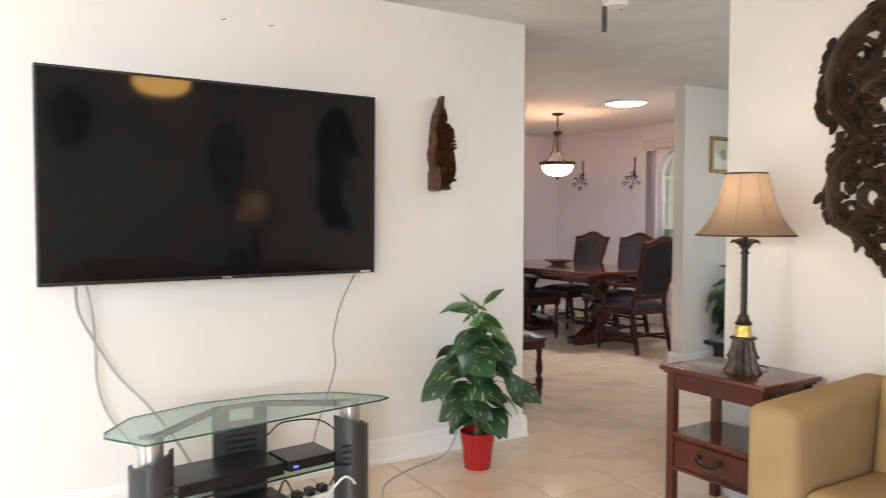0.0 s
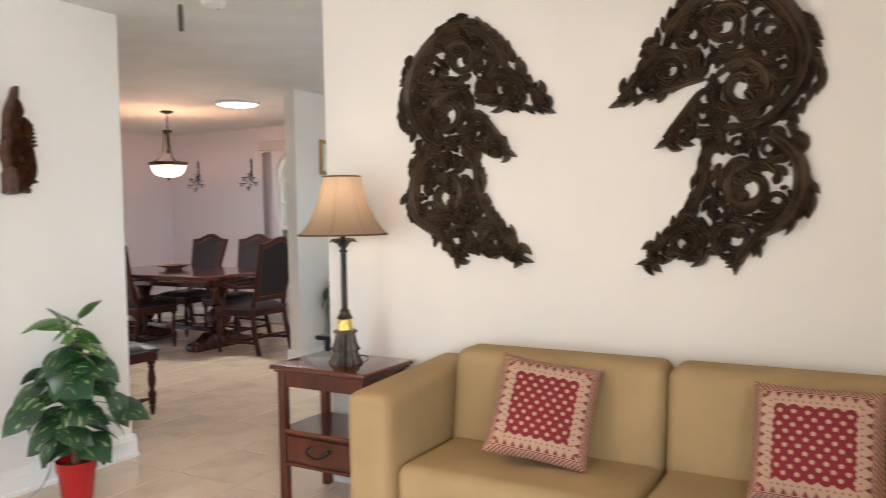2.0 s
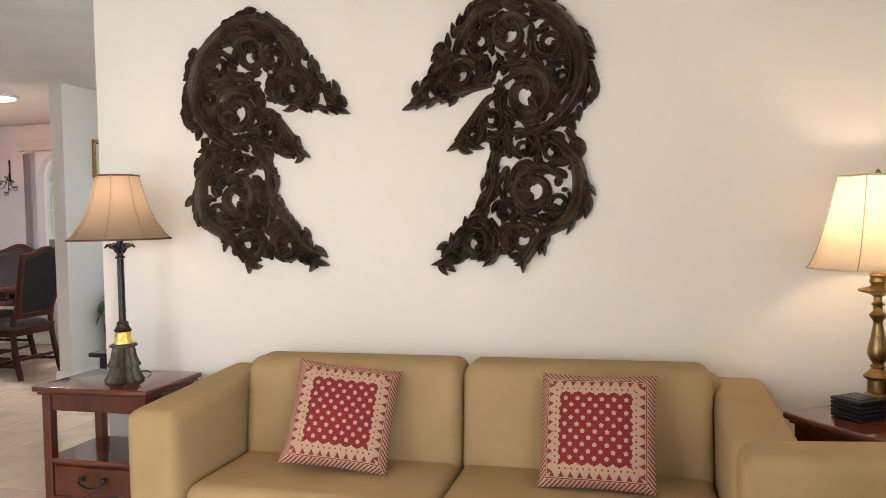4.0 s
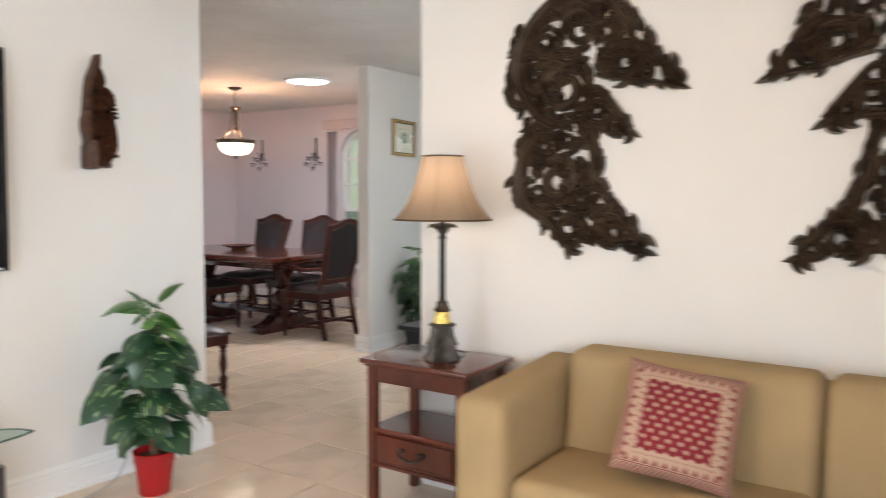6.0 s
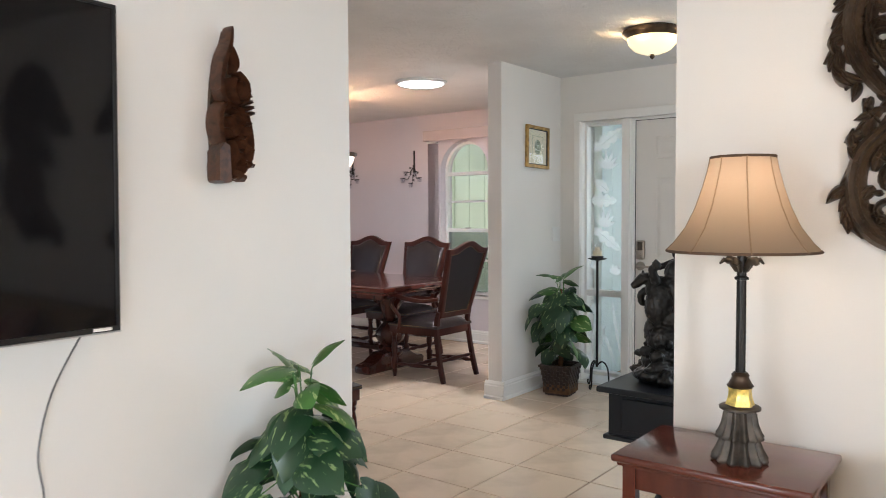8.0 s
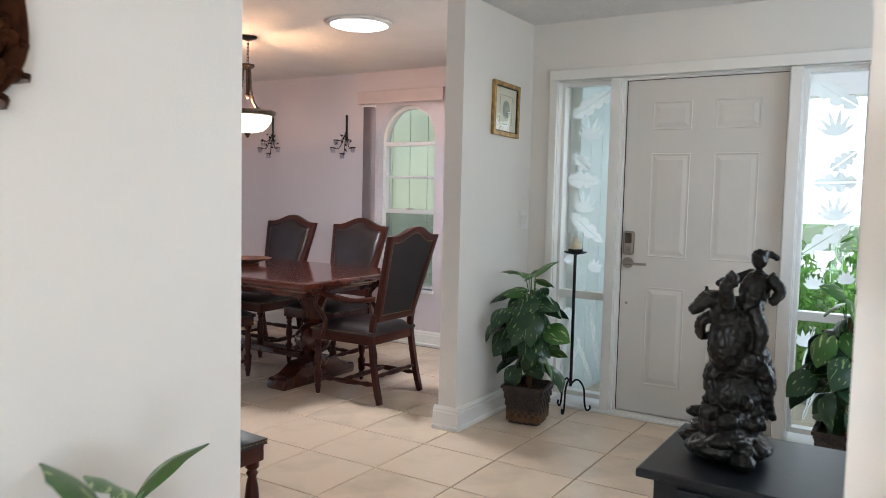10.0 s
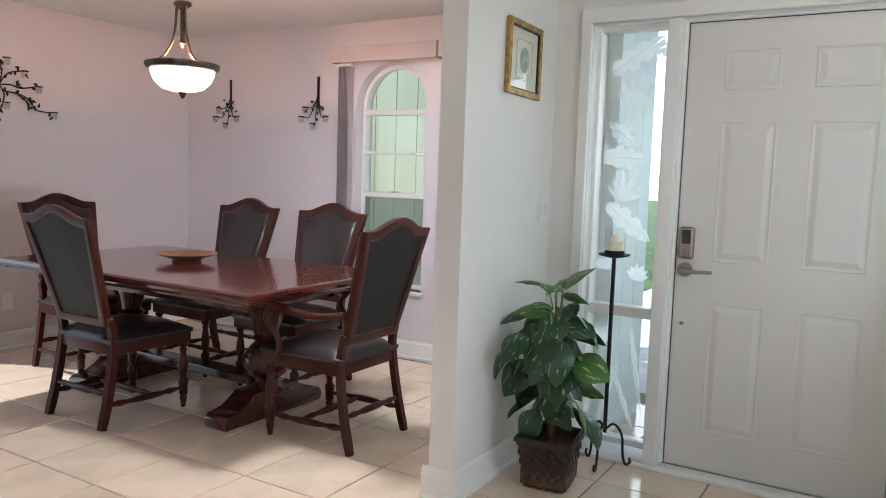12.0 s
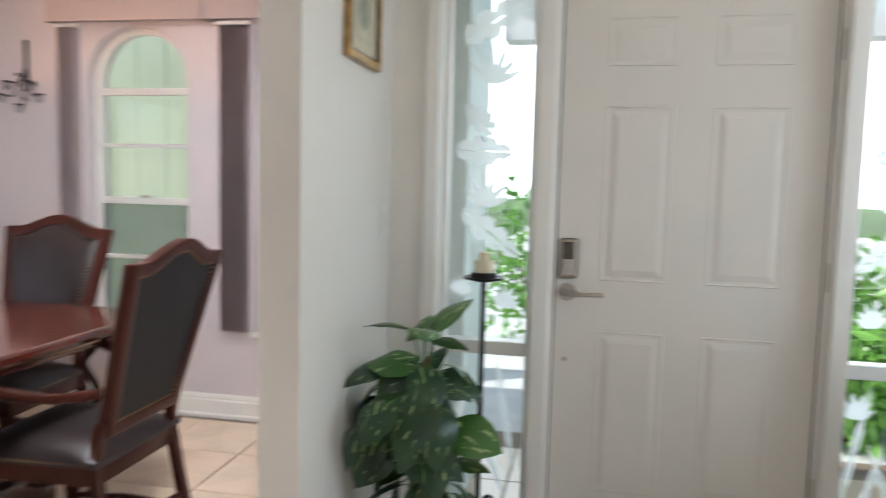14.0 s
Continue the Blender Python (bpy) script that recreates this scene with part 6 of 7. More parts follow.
def statue(x, y, z0, turn):
    """A rider on a rearing horse on a rocky mound, one mesh."""
    rng = random.Random(4)
    bm = bmesh.new()

    def blob(u, v, z, a, b, c, tilt=0):
        own = bmesh.new()
        bmesh.ops.create_icosphere(own, subdivisions=3, radius=1)
        join(bm, own, pose(u, v, z, 0, tilt, 0) @ Matrix.Diagonal((a, b, c, 1)))

    for k in range(64):
        a, r = rng.uniform(0, 6.28), rng.uniform(0.02, 0.105)
        q = rng.uniform(0.0, 0.15)
        f = 1.15 - q * 3.2
        blob(r * math.cos(a) * f, r * math.sin(a) * f, 0.02 + q, rng.uniform(0.022, 0.042) * f, rng.uniform(0.02, 0.036) * f, rng.uniform(0.016, 0.028))
    blob(0, 0, 0.03, 0.12, 0.10, 0.04)
    blob(0, 0, 0.09, 0.085, 0.07, 0.07)
    limb = lambda pts, rad: tube(curve_points(pts, 5), [rad[0] + (rad[1] - rad[0]) * k / (5 * (len(pts) - 1)) for k in range(5 * (len(pts) - 1) + 1)], 10, bm=bm)
    blob(0.0, 0, 0.335, 0.068, 0.055, 0.10, 14)
    blob(0.045, 0, 0.27, 0.064, 0.052, 0.065, 0)
    blob(-0.02, 0, 0.40, 0.048, 0.042, 0.055, 10)
    limb([(-0.02, 0, 0.40), (-0.05, 0, 0.435), (-0.085, 0.0, 0.44)], (0.040, 0.022))
    limb([(-0.075, 0, 0.445), (-0.105, 0, 0.42), (-0.125, 0, 0.405)], (0.026, 0.013))
    limb([(-0.08, 0.01, 0.45), (-0.075, 0.02, 0.475)], (0.008, 0.004))
    limb([(-0.03, 0.03, 0.40), (-0.075, 0.045, 0.37), (-0.07, 0.05, 0.33), (-0.045, 0.05, 0.335)], (0.020, 0.010))
    limb([(-0.03, -0.03, 0.42), (-0.05, -0.05, 0.48), (-0.03, -0.055, 0.50), (-0.045, -0.05, 0.52)], (0.022, 0.012))
    limb([(-0.02, 0.02, 0.27), (-0.045, 0.03, 0.21), (-0.035, 0.03, 0.15), (-0.045, 0.03, 0.09)], (0.030, 0.012))
    limb([(0.055, -0.02, 0.27), (0.085, -0.03, 0.22), (0.09, -0.03, 0.16), (0.11, -0.03, 0.11)], (0.032, 0.010))
    limb([(0.08, 0, 0.28), (0.11, 0, 0.24), (0.105, 0, 0.19), (0.115, 0, 0.17)], (0.014, 0.010))
    blob(0.02, 0, 0.17, 0.08, 0.055, 0.08, 0)
    blob(0.055, 0, 0.47, 0.042, 0.036, 0.055, 20)
    blob(0.04, 0, 0.425, 0.040, 0.04, 0.035)
    limb([(0.03, 0.035, 0.42), (0.05, 0.06, 0.36), (0.04, 0.06, 0.30)], (0.026, 0.013))
    limb([(0.03, -0.035, 0.42), (0.05, -0.06, 0.36), (0.04, -0.06, 0.30)], (0.026, 0.013))
    limb([(0.065, 0.03, 0.51), (0.02, 0.06, 0.49), (-0.035, 0.04, 0.48)], (0.018, 0.011))
    limb([(0.075, -0.03, 0.51), (0.10, -0.05, 0.47), (0.07, -0.06, 0.44)], (0.020, 0.012))
    blob(0.062, 0, 0.555, 0.022, 0.021, 0.028)
    limb([(0.075, 0, 0.57), (0.10, 0, 0.565), (0.115, 0, 0.55)], (0.012, 0.008))
    ob = part("statue", bm, M_STATUE, None)
    ob.matrix_world = pose(x, y, z0, 0, 0, turn)
    rm = ob.modifiers.new("fuse", "REMESH")
    rm.mode, rm.voxel_size, rm.use_smooth_shade = "VOXEL", 0.004, True
    d = ob.modifiers.new("chisel", "DISPLACE")
    tex = bpy.data.textures.new("chisel", "CLOUDS")
    tex.noise_scale = 0.014
    d.texture, d.strength = tex, 0.010
    return tagged(ob, "blackened bronze horse and rider statue on the console table", "statue")


statue(3.68, 2.645, 0.612, -55)


# ---- television stand with its devices ----
stand = thing("television_stand", (0.86, 2.94, 0), "glass television stand with charcoal columns and three tinted shelves", "tv stand")


def glass_outline(w, front, back):
    """Shallow boat shape: a bowed back, straight front, clipped corners."""
    pts = [(-w * 0.86, -front), (w * 0.86, -front), (w, -front + 0.10), (w * 0.9, 0.06)]
    for k in range(1, 10):
        u = 0.9 - 1.8 * k / 10
        pts.append((u * w, 0.06 + (back - 0.06) * (1 - (u / 0.9) ** 2) ** 0.7))
    return pts + [(-w * 0.9, 0.06), (-w, -front + 0.10)]


bm = plate([(-0.44, -0.33), (0.50, -0.185), (0.545, -0.165), (0.53, -0.11), (0.40, 0.04), (0.15, 0.14), (-0.15, 0.15), (-0.42, 0.06), (-0.53, -0.10), (-0.54, -0.17)], 0.008, axis="z", at=0.545)
part("glass_top", bm, M_TABLEGLASS, stand, "clear greenish glass top")
rim_loop = [(-0.44, -0.33), (0.50, -0.185), (0.545, -0.165), (0.53, -0.11), (0.40, 0.04), (0.15, 0.14), (-0.15, 0.15), (-0.42, 0.06), (-0.53, -0.10), (-0.54, -0.17), (-0.44, -0.33)]
part("glass_edge", tube([(a, b, 0.549) for a, b in rim_loop], 0.0034, 6), surface("dark_green_glass_edge", (0.03, 0.09, 0.075), 0.1, vary=0.05, bump=0), stand, "dark green polished glass edge")
for s, cx, cy in ((-1, -0.40, -0.21), (1, 0.40, -0.10)):
    bm = bmesh.new()
    arc = []
    for k in range(9):
        a = radians(-190 + 25 * k + (15 if s > 0 else -15))
        arc.append((cx + 0.075 * math.cos(a), cy + 0.075 * math.sin(a)))
    outer = [(x, y) for x, y in arc]
    inner = [(cx + (x - cx) * 0.8, cy + (y - cy) * 0.8) for x, y in arc][::-1]
    plate(outer + inner, 0.46, bm=bm, axis="z", at=0.02)
    for v in bm.verts:
        if v.co.z > 0.3:
            v.co.z = 0.47 + 0.35 * (v.co.x - cx) * -s
    part("column_shell", bm, M_GREY, stand, "curved charcoal column", smooth=30)
    part("column_tube", tube([(cx, cy, 0.0), (cx, cy, 0.545)], 0.042, 20), M_SILVER, stand, "silver tube leg", smooth=60)
    for k in range(4):
        part("slot", box(cx - s * 0.05 - 0.02, cx - s * 0.05 + 0.02, cy - 0.076, cy - 0.070, 0.30 + 0.025 * k, 0.308 + 0.025 * k), M_BLACK, stand)
part("spine", box(-0.115, 0.105, 0.06, 0.085, 0.0, 0.545, 0.004), M_GREY, stand, "charcoal rear panel")
for k in range(5):
    part("spine_slot", box(-0.07, 0.06, 0.055, 0.061, 0.34 + 0.026 * k, 0.352 + 0.026 * k), M_BLACK, stand)
part("spine_window", box(-0.05, 0.045, 0.055, 0.0605, 0.485, 0.53), M_WHITE, stand)
for s, cx, cy in ((-1, -0.40, -0.21), (1, 0.40, -0.10)):
    part("brace", tube([(0.1 * s, 0.07, 0.535), (cx, cy, 0.535)], 0.016, 4), M_GREY, stand)
for z in (0.30, 0.135):
    part("glass_shelf", plate([(-0.40, -0.25), (0.40, -0.15), (0.38, 0.02), (0.10, 0.07), (-0.12, 0.07), (-0.38, -0.02)], 0.008, axis="z", at=z), M_TABLEGLASS, stand, "tinted glass shelf")
    part("shelf_edge", tube([(-0.40, -0.25, z + 0.004), (0.40, -0.15, z + 0.004)], 0.0042, 6), M_BLACK, stand)


def device(name, x0, x1, y0, y1, z, h, turn, label, lamp=None):
    t = thing(name, (0.86 + (x0 + x1) / 2, 2.94 + (y0 + y1) / 2, z), label, "electronics", "", turn)
    w, d = (x1 - x0) / 2, (y1 - y0) / 2
    part("housing", box(-w, w, -d, d, 0.004, h, 0.004), M_BLACK, t)
    part("front_panel", box(-w + 0.004, w - 0.004, -d - 0.003, -d + 0.001, 0.008, h - 0.004, 0.001, 1), M_SCREEN, t)
    part("feet", box(-w + 0.02, w - 0.02, -d + 0.02, d - 0.02, 0, 0.004), M_BLACK, t)
    if lamp:
        part("indicator", box(-w + 0.02, -w + 0.04, -d - 0.005, -d - 0.003, h * 0.4, h * 0.6), lamp, t, "small blue indicator light")


device("disc_player", -0.33, 0.08, -0.20, 0.03, 0.308, 0.05, 7, "black disc player on the glass shelf")
device("set_top_box", 0.10, 0.31, -0.15, 0.03, 0.308, 0.045, 7, "small black set-top box with a blue light", glow("blue_indicator", (0.1, 0.15, 0.9), 1.5))
device("amplifier", -0.26, 0.12, -0.18, 0.0, 0.143, 0.06, 7, "black amplifier on the lower glass shelf")
strip = thing("power_strip", (1.11, 2.86, 0.143), "white power strip on the lower shelf", "power strip", "", 12)
part("strip_body", box(-0.13, 0.13, -0.03, 0.03, 0, 0.035, 0.005), M_WHITE, strip)
for k in range(3):
    part("plug", box(-0.10 + 0.06 * k, -0.065 + 0.06 * k, -0.02, 0.02, 0.035, 0.065, 0.004), M_BLACK, strip)


def cable(name, pts, r, material, label):
    ob = part(name, tube(curve_points(pts, 7), r, 6), material, None, smooth=60)
    return tagged(ob, label, "cable", "loose cables")


cable("cable", [(0.30, 3.33, 1.02), (0.32, 3.40, 0.90), (0.40, 3.44, 0.74), (0.47, 3.42, 0.62), (0.55, 3.30, 0.53), (0.62, 3.10, 0.42), (0.66, 3.02, 0.34)], 0.006, M_CABLE, "grey cable hanging from the television to the stand")
cable("cable", [(0.34, 3.33, 1.02), (0.37, 3.42, 0.90), (0.385, 3.46, 0.74), (0.39, 3.46, 0.60), (0.43, 3.44, 0.46), (0.52, 3.30, 0.34), (0.66, 3.10, 0.26), (0.75, 3.02, 0.25)], 0.005, M_CABLE, "grey cable looping down behind the stand")
cable("cable", [(1.52, 3.33, 1.03), (1.50, 3.46, 0.86), (1.47, 3.48, 0.70), (1.48, 3.48, 0.56), (1.42, 3.46, 0.40), (1.34, 3.40, 0.26), (1.28, 3.30, 0.18)], 0.0030, M_CABLE_MID, "thin grey cable hanging from the television's corner")
cable("cable", [(2.226, 3.50, 0.33), (2.20, 3.45, 0.18), (2.10, 3.42, 0.03), (1.85, 3.36, 0.006), (1.62, 3.22, 0.006), (1.50, 3.00, 0.006), (1.42, 2.92, 0.03), (1.36, 2.90, 0.006), (1.30, 2.96, 0.006), (1.25, 2.98, 0.10)], 0.0035, M_CABLE, "thin pale cable along the tiled floor to the stand")
cable("cable", [(1.15, 2.88, 0.19), (1.10, 2.80, 0.22), (1.02, 2.82, 0.20), (1.00, 2.90, 0.24), (0.94, 2.86, 0.17), (0.90, 2.92, 0.155)], 0.004, M_CABLE_DARK, "tangled black cable behind the devices")
cable("cable", [(1.22, 2.96, 0.16), (1.30, 2.98, 0.30), (1.22, 3.02, 0.42), (1.05, 3.03, 0.44), (0.98, 3.03, 0.40), (0.92, 3.04, 0.36)], 0.0035, M_CABLE_DARK, "thin black cable over the set-top box")
cable("cable", [(1.00, 3.05, 0.50), (0.93, 3.08, 0.46), (0.91, 3.08, 0.38), (0.98, 3.06, 0.30), (1.05, 3.00, 0.22)], 0.005, M_WHITE, "white cable looping behind the glass")
cable("cable", [(1.22, 2.84, 0.15), (1.26, 2.78, 0.20), (1.20, 2.76, 0.26), (1.14, 2.80, 0.18)], 0.005, M_WHITE, "white cable from the power strip")
cable("lamp_cord", [(2.80, 2.02, 0.642), (2.90, 2.00, 0.60), (2.91, 1.99, 0.40), (2.90, 2.02, 0.20), (2.91, 1.98, 0.05), (2.90, 1.90, 0.008)], 0.003, M_CABLE_DARK, "thin dark lamp cord behind the end table")
cable("lamp_cord", [(2.79, 2.06, 0.649), (2.82, 2.03, 0.662), (2.85, 2.02, 0.649)], 0.003, M_CABLE_DARK, "bit of lamp cord curling on the tabletop")

# ---- things on the walls and ceiling ----
pic = thing("framed_picture", (5.55, 4.365, 1.838), "small gilt-framed print in a cream mat, hung slightly askew", "picture")
pic.matrix_world = pose(5.55, 4.365, 1.838, 0, 1.0, 0)
fr = ring_plate([(-0.165, -0.158), (0.165, -0.158), (0.165, 0.158), (-0.165, 0.158)], [(-0.14, -0.133), (0.14, -0.133), (0.14, 0.133), (-0.14, 0.133)], 0.022, -0.024)
bmesh.ops.bevel(fr, geom=fr.edges, offset=0.003, segments=2, affect="EDGES", profile=0.5)
part("frame", fr, surface("antique_gilt", (0.42, 0.26, 0.09), 0.35, 0.7, vary=0.3, scale=30, bump=0.2), pic)
part("inner_edge", ring_plate([(-0.14, -0.133), (0.14, -0.133), (0.14, 0.133), (-0.14, 0.133)], [(-0.134, -0.127), (0.134, -0.127), (0.134, 0.127), (-0.134, 0.127)], 0.01, -0.018), M_BLACKWOOD, pic)
part("mat_board", box(-0.135, 0.135, -0.010, -0.004, -0.128, 0.128), M_MATBOARD, pic, "cream mat board")
part("print", box(-0.075, 0.075, -0.0125, -0.0105, -0.085, 0.08), M_MATBOARD, pic)
part("print_line", ring_plate([(-0.078, -0.088), (0.078, -0.088), (0.078, 0.083), (-0.078, 0.083)], [(-0.075, -0.085), (0.075, -0.085), (0.075, 0.08), (-0.075, 0.08)], 0.001, -0.0135), M_INK, pic)
part("printed_oval", plate([(0.045 * math.cos(a), 0.055 * math.sin(a)) for a in [2 * math.pi * k / 28 for k in range(28)]], 0.001, axis="y", at=-0.0142), M_INK, pic, "faded green oval print")
part("picture_glass", box(-0.134, 0.134, -0.0165, -0.015, -0.127, 0.127), M_GLASS, pic, "clear picture glass").visible_shadow = False


def wall_plate(name, m, kind, label):
    t = thing(name, (0, 0, 0), label, "switch" if kind == "switch" else "outlet")
    t.matrix_world = m
    w = 0.058 if kind == "switch" else 0.036
    part("cover_plate", box(-w, w, -0.006, 0, -0.058, 0.058, 0.003), M_WHITE, t)
    if kind == "switch":
        for s in (-0.025, 0.025):
            part("rocker", box(s - 0.016, s + 0.016, -0.010, -0.005, -0.032, 0.032, 0.002), M_WHITE, t)
    else:
        for s in (-0.02, 0.02):
            r = part("receptacle", box(-0.014, 0.014, -0.008, -0.005, s - 0.013, s + 0.013, 0.003), M_WHITE, t)
            part("slots", box(-0.006, -0.004, -0.0086, -0.0075, s - 0.004, s + 0.005), M_BLACK, r)


wall_plate("light_switch", pose(5.855, 4.365, 1.175), "switch", "white double rocker light switch beside the front door")
wall_plate("wall_outlet", pose(5.40, 8.2, 0.345), "outlet", "white wall outlet in the rose dining wall")
wall_plate("wall_outlet", pose(2.226, 3.535, 0.35), "outlet", "white wall outlet behind the potted plant")
for x in (0.956, 1.181):
    nail = thing("picture_nail", (x, 3.535, 2.20), "small dark nail in the wall above the television", "nail", "picture nails")
    part("nail_shank", tube([(-0.008, -0.001, 0.0), (0.008, -0.012, 0.002)], 0.0018, 6), M_IRON, nail)

smoke = thing("smoke_detector", (2.78, 2.88, CEIL), "white round smoke detector on the ceiling", "smoke detector")
part("detector_base", lathe([(0.068, 0), (0.068, -0.014), (0.062, -0.016)], 32), M_WHITE, smoke, smooth=40)
part("detector_cap", lathe([(0.058, -0.014), (0.056, -0.034), (0.03, -0.042), (0.001, -0.043)], 32), M_WHITE, smoke, smooth=40)
part("detector_led", lathe([(0.005, -0.04), (0.004, -0.046), (0.001, -0.047)], 8, at=(0.03, 0, 0)), M_BLACK, smoke)

fan = thing("ceiling_fan_light", (1.17, 1.36, CEIL), "ceiling fan motor with amber bowl light and pull chain, lit", "ceiling fan")
part("fan_canopy", lathe([(0.07, 0), (0.06, -0.05), (0.02, -0.07), (0.001, -0.07)], 24), M_BRONZE, fan, smooth=50)
part("fan_motor", lathe([(0.02, -0.06), (0.02, -0.19), (0.14, -0.205), (0.19, -0.23), (0.19, -0.28), (0.10, -0.31), (0.001, -0.31)][::-1], 28), M_BRONZE, fan, smooth=40)
part("fan_bowl", lathe([(0.18, -0.295), (0.17, -0.34), (0.13, -0.38), (0.06, -0.398), (0.001, -0.402)], 28), M_BOWL_FAN, fan, "glowing amber glass bowl", smooth=60)
chain = part("pull_chain", tube([(0.16, 0.10, -0.28), (0.16, 0.10, -0.575)], 0.0014, 5), M_SILVER, fan, "thin beaded pull chain")
part("pull_knob", lathe([(0.001, -0.64), (0.006, -0.638), (0.007, -0.60), (0.006, -0.575), (0.001, -0.574)], 10, at=(0.16, 0.10, 0)), M_BLACKWOOD, chain, "dark wooden pull knob", smooth=50)


# ---- leafy iron candle holders on the dining walls ----
def iron_leaf(bm, p, angle, size=0.020):
    c, s = math.cos(angle), math.sin(angle)
    pts = []
    for u, v in ((0, 0), (0.5, 0.42), (1.1, 0.45), (2.0, 0), (1.1, -0.45), (0.5, -0.42)):
        pts.append((p[0] + size * (c * u - s * v), p[1] + size * (s * u + c * v)))
    return plate(pts, 0.003, bm=bm, axis="y", at=-0.03)


def glass_cup(parent, x, z):
    cup = part("votive_cup", lathe([(0.017, 0), (0.020, 0.002), (0.023, 0.045), (0.021, 0.045), (0.018, 0.006), (0.001, 0.006)], 16, at=(x, -0.06, z - 0.048)), M_CUP, parent, "small clear votive glass", smooth=50)
    part("cup_ring", tube([(x + 0.025 * math.cos(radians(30 * k)), -0.06 + 0.025 * math.sin(radians(30 * k)), z) for k in range(13)], 0.003, 5), M_IRON, parent)


M_CUP = clear_glass("votive_glass", (0.93, 0.93, 0.95), 0.02)


def twig(ctrl, r=0.004):
    return tube(curve_points([(a, -0.012 - 0.0 * a, b) for a, b in ctrl], 5), r, 6)


def sconce(m, seed):
    rng = random.Random(seed)
    t = thing("wall_sconce", (0, 0, 0), "black iron twig sconce with leaves and five glass votive cups", "sconce", "twig sconces")
    t.matrix_world = m
    for s in (-0.008, 0, 0.008):
        part("twig", twig([(s, 0.20), (s * 0.8, 0.05), (s * 1.5, -0.02)], 0.0045), M_IRON, t, smooth=60)
    ends = [(-0.085, -0.03), (0.05, -0.03), (-0.125, -0.10), (0.115, -0.10), (-0.01, -0.155)]
    bm = bmesh.new()
    for n, (a, b) in enumerate(ends):
        ctrl = [(0, 0.06 - 0.02 * n), (a * 0.15, b * 0.3 + 0.02), (a * 0.5, b - 0.004), (a, b)]
        pts = [(x, -0.012 - 0.045 * min(1, abs(k) / 3), z) for k, (x, z) in enumerate(ctrl)]
        part("twig", tube(curve_points(pts, 5), 0.0035, 6), M_IRON, t, smooth=60)
        glass_cup(t, a, b)
        for _ in range(2):
            iron_leaf(bm, (a * rng.uniform(0.3, 0.9), b * 0.6 + rng.uniform(-0.02, 0.05)), rng.uniform(0, 6.28), 0.017)
    part("iron_leaves", bm, M_IRON, t, "small black iron leaves", kind="stuff")


sconce(pose(6.97, 7.67, 1.845, 0, 0, -90), 2)
sconce(pose(6.97, 6.735, 1.835, 0, 0, -90), 3)


def wall_tree(m):
    rng = random.Random(8)
    t = thing("wall_tree_candle_holder", (0, 0, 0), "large black iron branch ornament with leaves and glass votive cups", "wall ornament")
    t.matrix_world = m
    bm = bmesh.new()
    branches = [((0.0, 0.0), (0.02, 0.08), (0.01, 0.17)), ((0, 0), (0.05, 0.07), (0.11, 0.10), (0.15, 0.105)), ((0, 0), (0.08, 0.005), (0.15, -0.01), (0.25, 0.01)), ((0.02, -0.04), (0.12, -0.05), (0.20, -0.08), (0.26, -0.15), (0.36, -0.16)), ((0.12, -0.05), (0.19, -0.10), (0.20, -0.16)), ((0, 0), (0.035, -0.07), (0.0, -0.19))]
    for side in (-1, 1):
        for n, br in enumerate(branches):
            if side < 0 and n in (0,):
                continue
            ctrl = [(side * a, b) for a, b in br]
            part("branch", twig(ctrl, 0.0048), M_IRON, t, smooth=60)
            for a, b in ctrl[1:]:
                for _ in range(2):
                    iron_leaf(bm, (a + rng.uniform(-0.03, 0.03), b + rng.uniform(-0.03, 0.03)), rng.uniform(0, 6.28), 0.019)
        for a, b in ((0.15, 0.105), (0.25, 0.01), (0.36, -0.16)):
            glass_cup(t, side * a, b)
    glass_cup(t, 0.03, 0.18)
    glass_cup(t, 0.02, -0.12)
    part("iron_leaves", bm, M_IRON, t, "small black iron leaves", kind="stuff")


wall_tree(pose(5.37, 8.2, 1.84))


# ---- outside ----
def out_structure(name, bm, mat, label):
    return structure(name, bm, mat, label)


out_structure("ground", box(7.17, 900, -900, 900, -0.35, -0.30), M_GRASS, "green lawn reaching the horizon")
out_structure("driveway", box(8.6, 30.0, -6.0, 6.0, -0.298, -0.26), M_CONCRETE, "pale sunlit concrete driveway")
out_structure("backdrop", box(70.0, 72.0, -120.0, 120.0, -0.3, 45.0), glow("bright_hazy_sky", (0.95, 0.99, 1.0), 2.6), "bright hazy white sky beyond the garden")
out_structure("porch_floor", box(6.18, 8.6, 0.8, 8.4, -0.30, -0.03), M_CONCRETE, "pale concrete porch floor")
bm = bmesh.new()
for k in range(16):
    y = 4.75 + 0.22 * k
    box(7.98, 8.0, y, y + 0.212, -0.03, 2.5, bm=bm)
box(8.0, 8.1, 4.75, 8.4, -0.03, 2.5, bm=bm)
out_structure("neighbour_siding", bm, M_SIDING, "pale green grooved siding wall across the side passage")


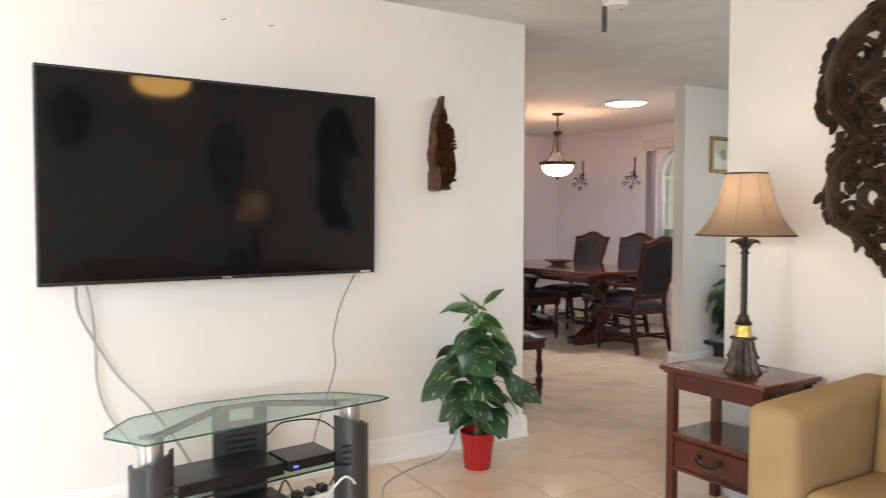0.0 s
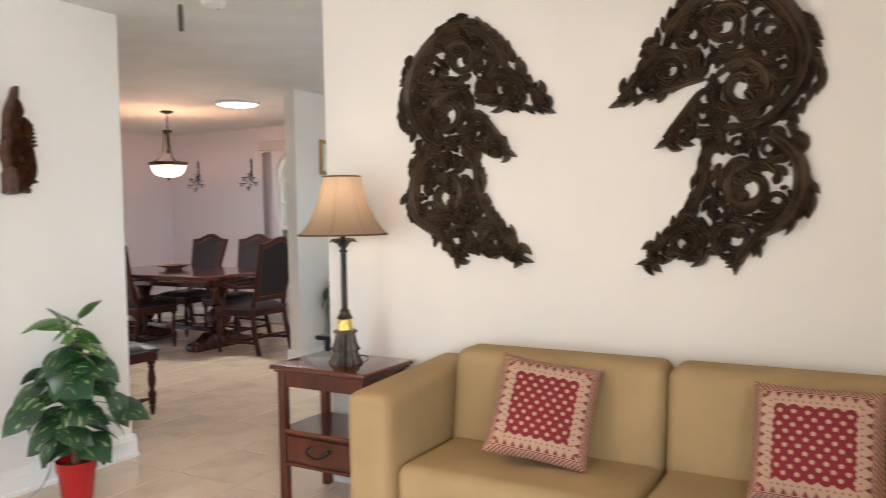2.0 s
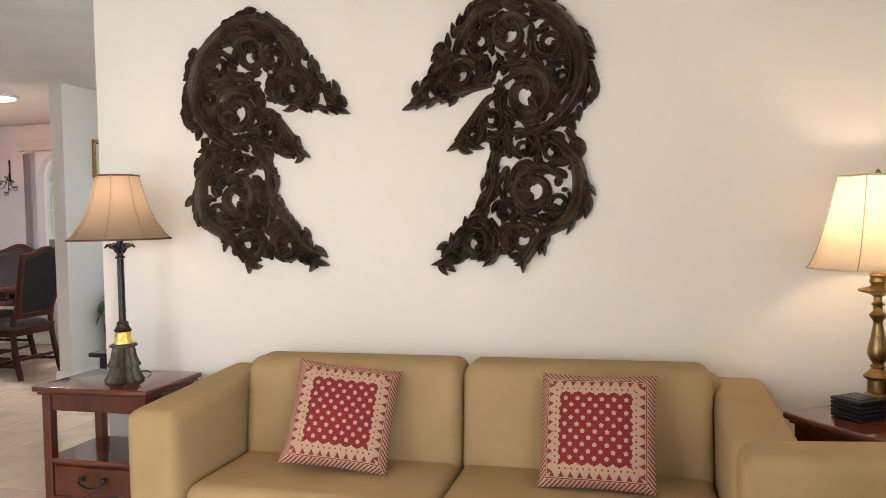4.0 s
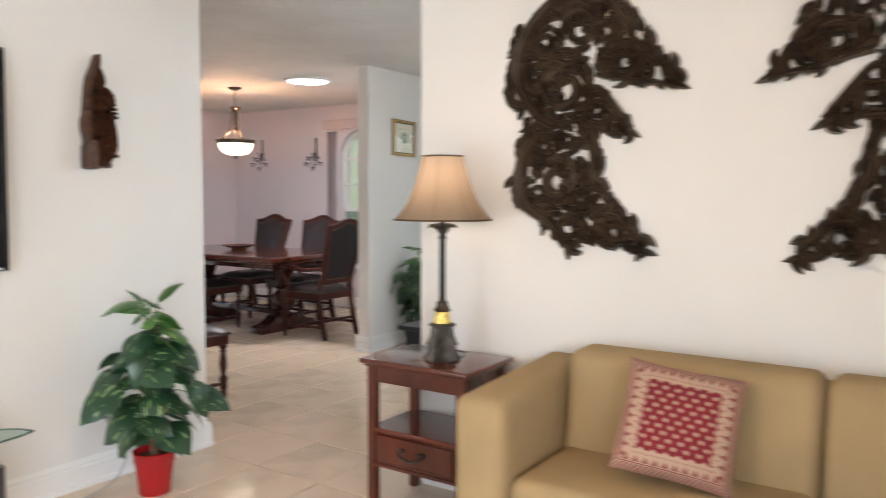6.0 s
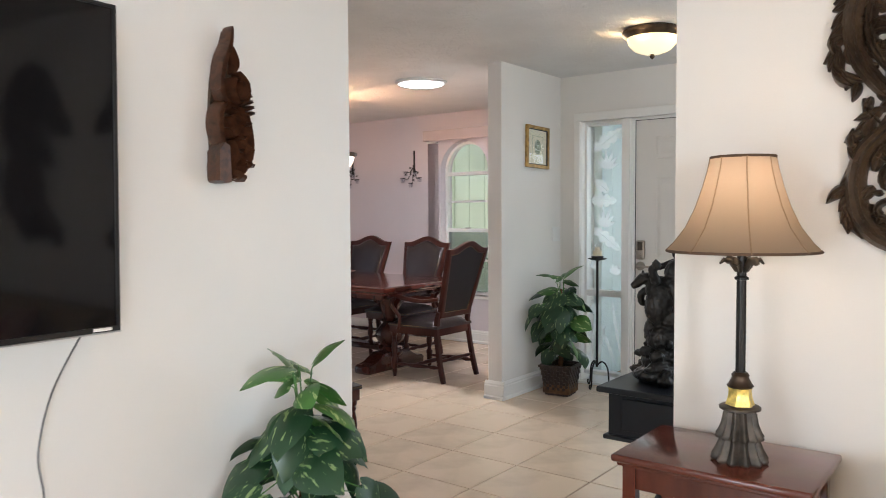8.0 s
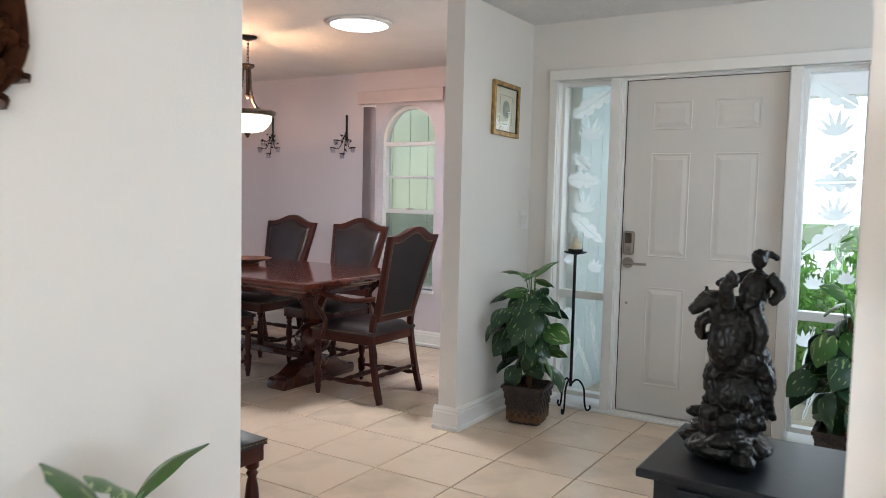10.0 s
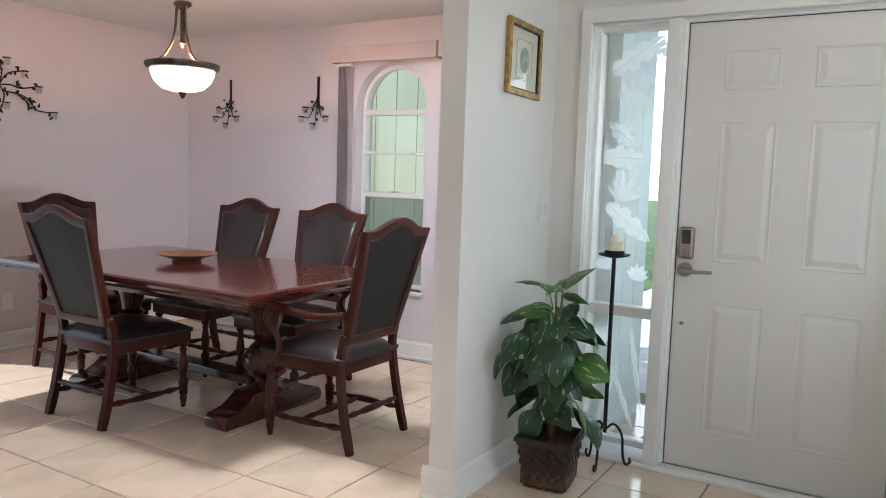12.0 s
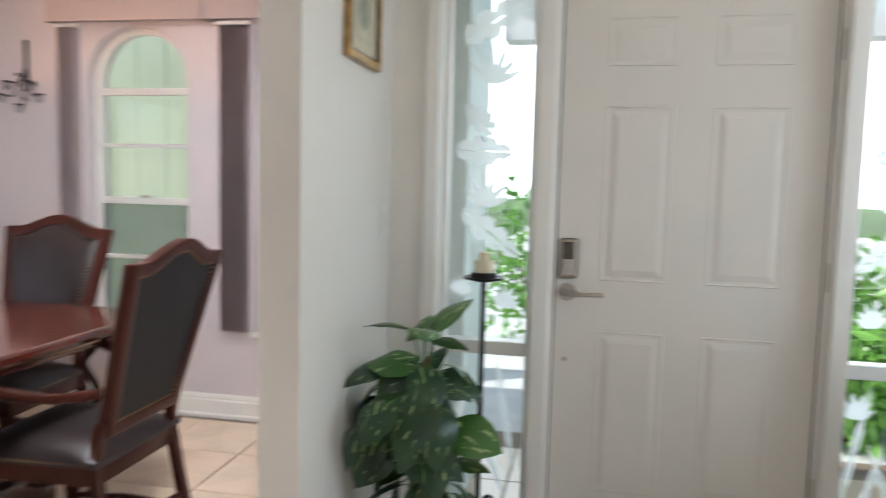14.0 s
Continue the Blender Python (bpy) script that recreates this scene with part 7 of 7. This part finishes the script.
bm = bmesh.new()
for k in range(3):
    box(6.17 + 0.2 * k, 6.17 + 0.2 * k + 0.194, 4.12, 4.14, -0.03, 2.5, bm=bm)
box(6.17, 6.77, 4.14, 4.365, -0.03, 2.5, bm=bm)
out_structure("porch_side_wall", bm, M_PORCHWALL, "pale green grooved porch side wall")
out_structure("porch_beam", box(7.2, 7.36, 0.8, 4.12, 2.05, 2.40), M_TRIM, "white painted porch beam")
for y in (0.86,):
    out_structure("porch_post", box(7.21, 7.35, y, y + 0.14, -0.03, 2.05, 0.006), M_TRIM, "white painted porch post")


def shrub(x, y, z, r, n, seed):
    rng = random.Random(seed)
    t = thing("garden_shrub", (x, y, z), "leafy green garden shrub beside the porch", "shrub", "garden shrubs")
    stems, bm = bmesh.new(), bmesh.new()
    for k in range(9):
        a = rng.uniform(0, 6.28)
        tube([(0, 0, 0), (0.3 * r * math.cos(a), 0.3 * r * math.sin(a), r * 0.6), (0.7 * r * math.cos(a), 0.7 * r * math.sin(a), r * 1.2)], [0.02, 0.012, 0.005], 5, bm=stems)
    for _ in range(n):
        d = Vector((rng.gauss(0, 1), rng.gauss(0, 1), rng.gauss(0, 0.9))).normalized() * r * rng.uniform(0.45, 1.0)
        c = d + Vector((0, 0, r * 0.95))
        m = Matrix.Translation(c) @ Euler((rng.uniform(0, 6), rng.uniform(0, 6), rng.uniform(0, 6))).to_matrix().to_4x4()
        s = rng.uniform(0.04, 0.09)
        vs = [bm.verts.new(m @ Vector(p)) for p in ((0, 0, 0), (s, 0.35 * s, 0.1 * s), (2 * s, 0, 0), (s, -0.35 * s, 0.1 * s))]
        bm.faces.new(vs)
    part("trunk", stems, M_STEM, t, "thin woody stems")
    part("crown", bm, M_LEAF_PALE, t, "dense green leaves", kind="stuff")
    return t


for q in ((8.3, 3.05, -0.2, 0.55, 1500, 1), (9.4, 2.2, -0.3, 0.8, 1800, 2), (8.6, 1.2, -0.25, 0.7, 1800, 3), (10.5, 4.0, -0.3, 0.9, 1500, 4), (7.6, 2.25, -0.05, 0.35, 900, 5)):
    shrub(*q)


def patio_chair(x, y, turn):
    t = thing("patio_chair", (x, y, -0.03), "dark metal patio chair on the porch", "chair", "", turn)
    for sx in (-1, 1):
        part("side_rail", tube(curve_points([(sx * 0.26, -0.28, 0), (sx * 0.27, -0.2, 0.40), (sx * 0.26, -0.30, 0.90)], 5), 0.014, 8), M_IRON, t, smooth=60)
        part("leg", tube([(sx * 0.26, 0.26, 0), (sx * 0.26, 0.22, 0.62), (sx * 0.26, -0.22, 0.64)], 0.014, 8), M_IRON, t)
    for k in range(7):
        part("back_slat", box(-0.25, 0.25, -0.27 - 0.006 * k, -0.255 - 0.006 * k, 0.45 + 0.06 * k, 0.475 + 0.06 * k, 0.003, 1), M_IRON, t)
    part("seat", box(-0.26, 0.26, -0.22, 0.25, 0.38, 0.40, 0.006), M_IRON, t)


patio_chair(7.25, 3.55, 100)


# ---- floor tiles ----
def tile_bmesh(bm, x, y):
    h, b, t = 0.2097, 0.0022, 0.006
    ring = [[bm.verts.new((x + sx * r, y + sy * r, z)) for sx, sy in ((-1, -1), (1, -1), (1, 1), (-1, 1))] for r, z in ((h, -t), (h, -b), (h - b, 0))]
    for a, c in zip(ring, ring[1:]):
        for k in range(4):
            bm.faces.new((a[k], a[(k + 1) % 4], c[(k + 1) % 4], c[k]))
    bm.faces.new(ring[2])


one = bmesh.new()
tile_bmesh(one, 0, 0)
tile_mesh = bpy.data.meshes.new("tile")
one.to_mesh(tile_mesh)
one.free()
tile_mesh.materials.append(M_TILE)
rest = bmesh.new()
for i in range(-17, 6):
    for j in range(-12, 11):
        cx, cy = 4.355 + 0.4275 * (i + 0.5), 3.53 + 0.4275 * (j + 0.5)
        if cx > 1.7 and cx < 7.1:
            ob = new("tile", tile_mesh)
            ob.location = (cx, cy, 0)
            ob.parent = floor_ob
        else:
            tile_bmesh(rest, cx, cy)
part("far_tiles", rest, M_TILE, floor_ob, kind="stuff")
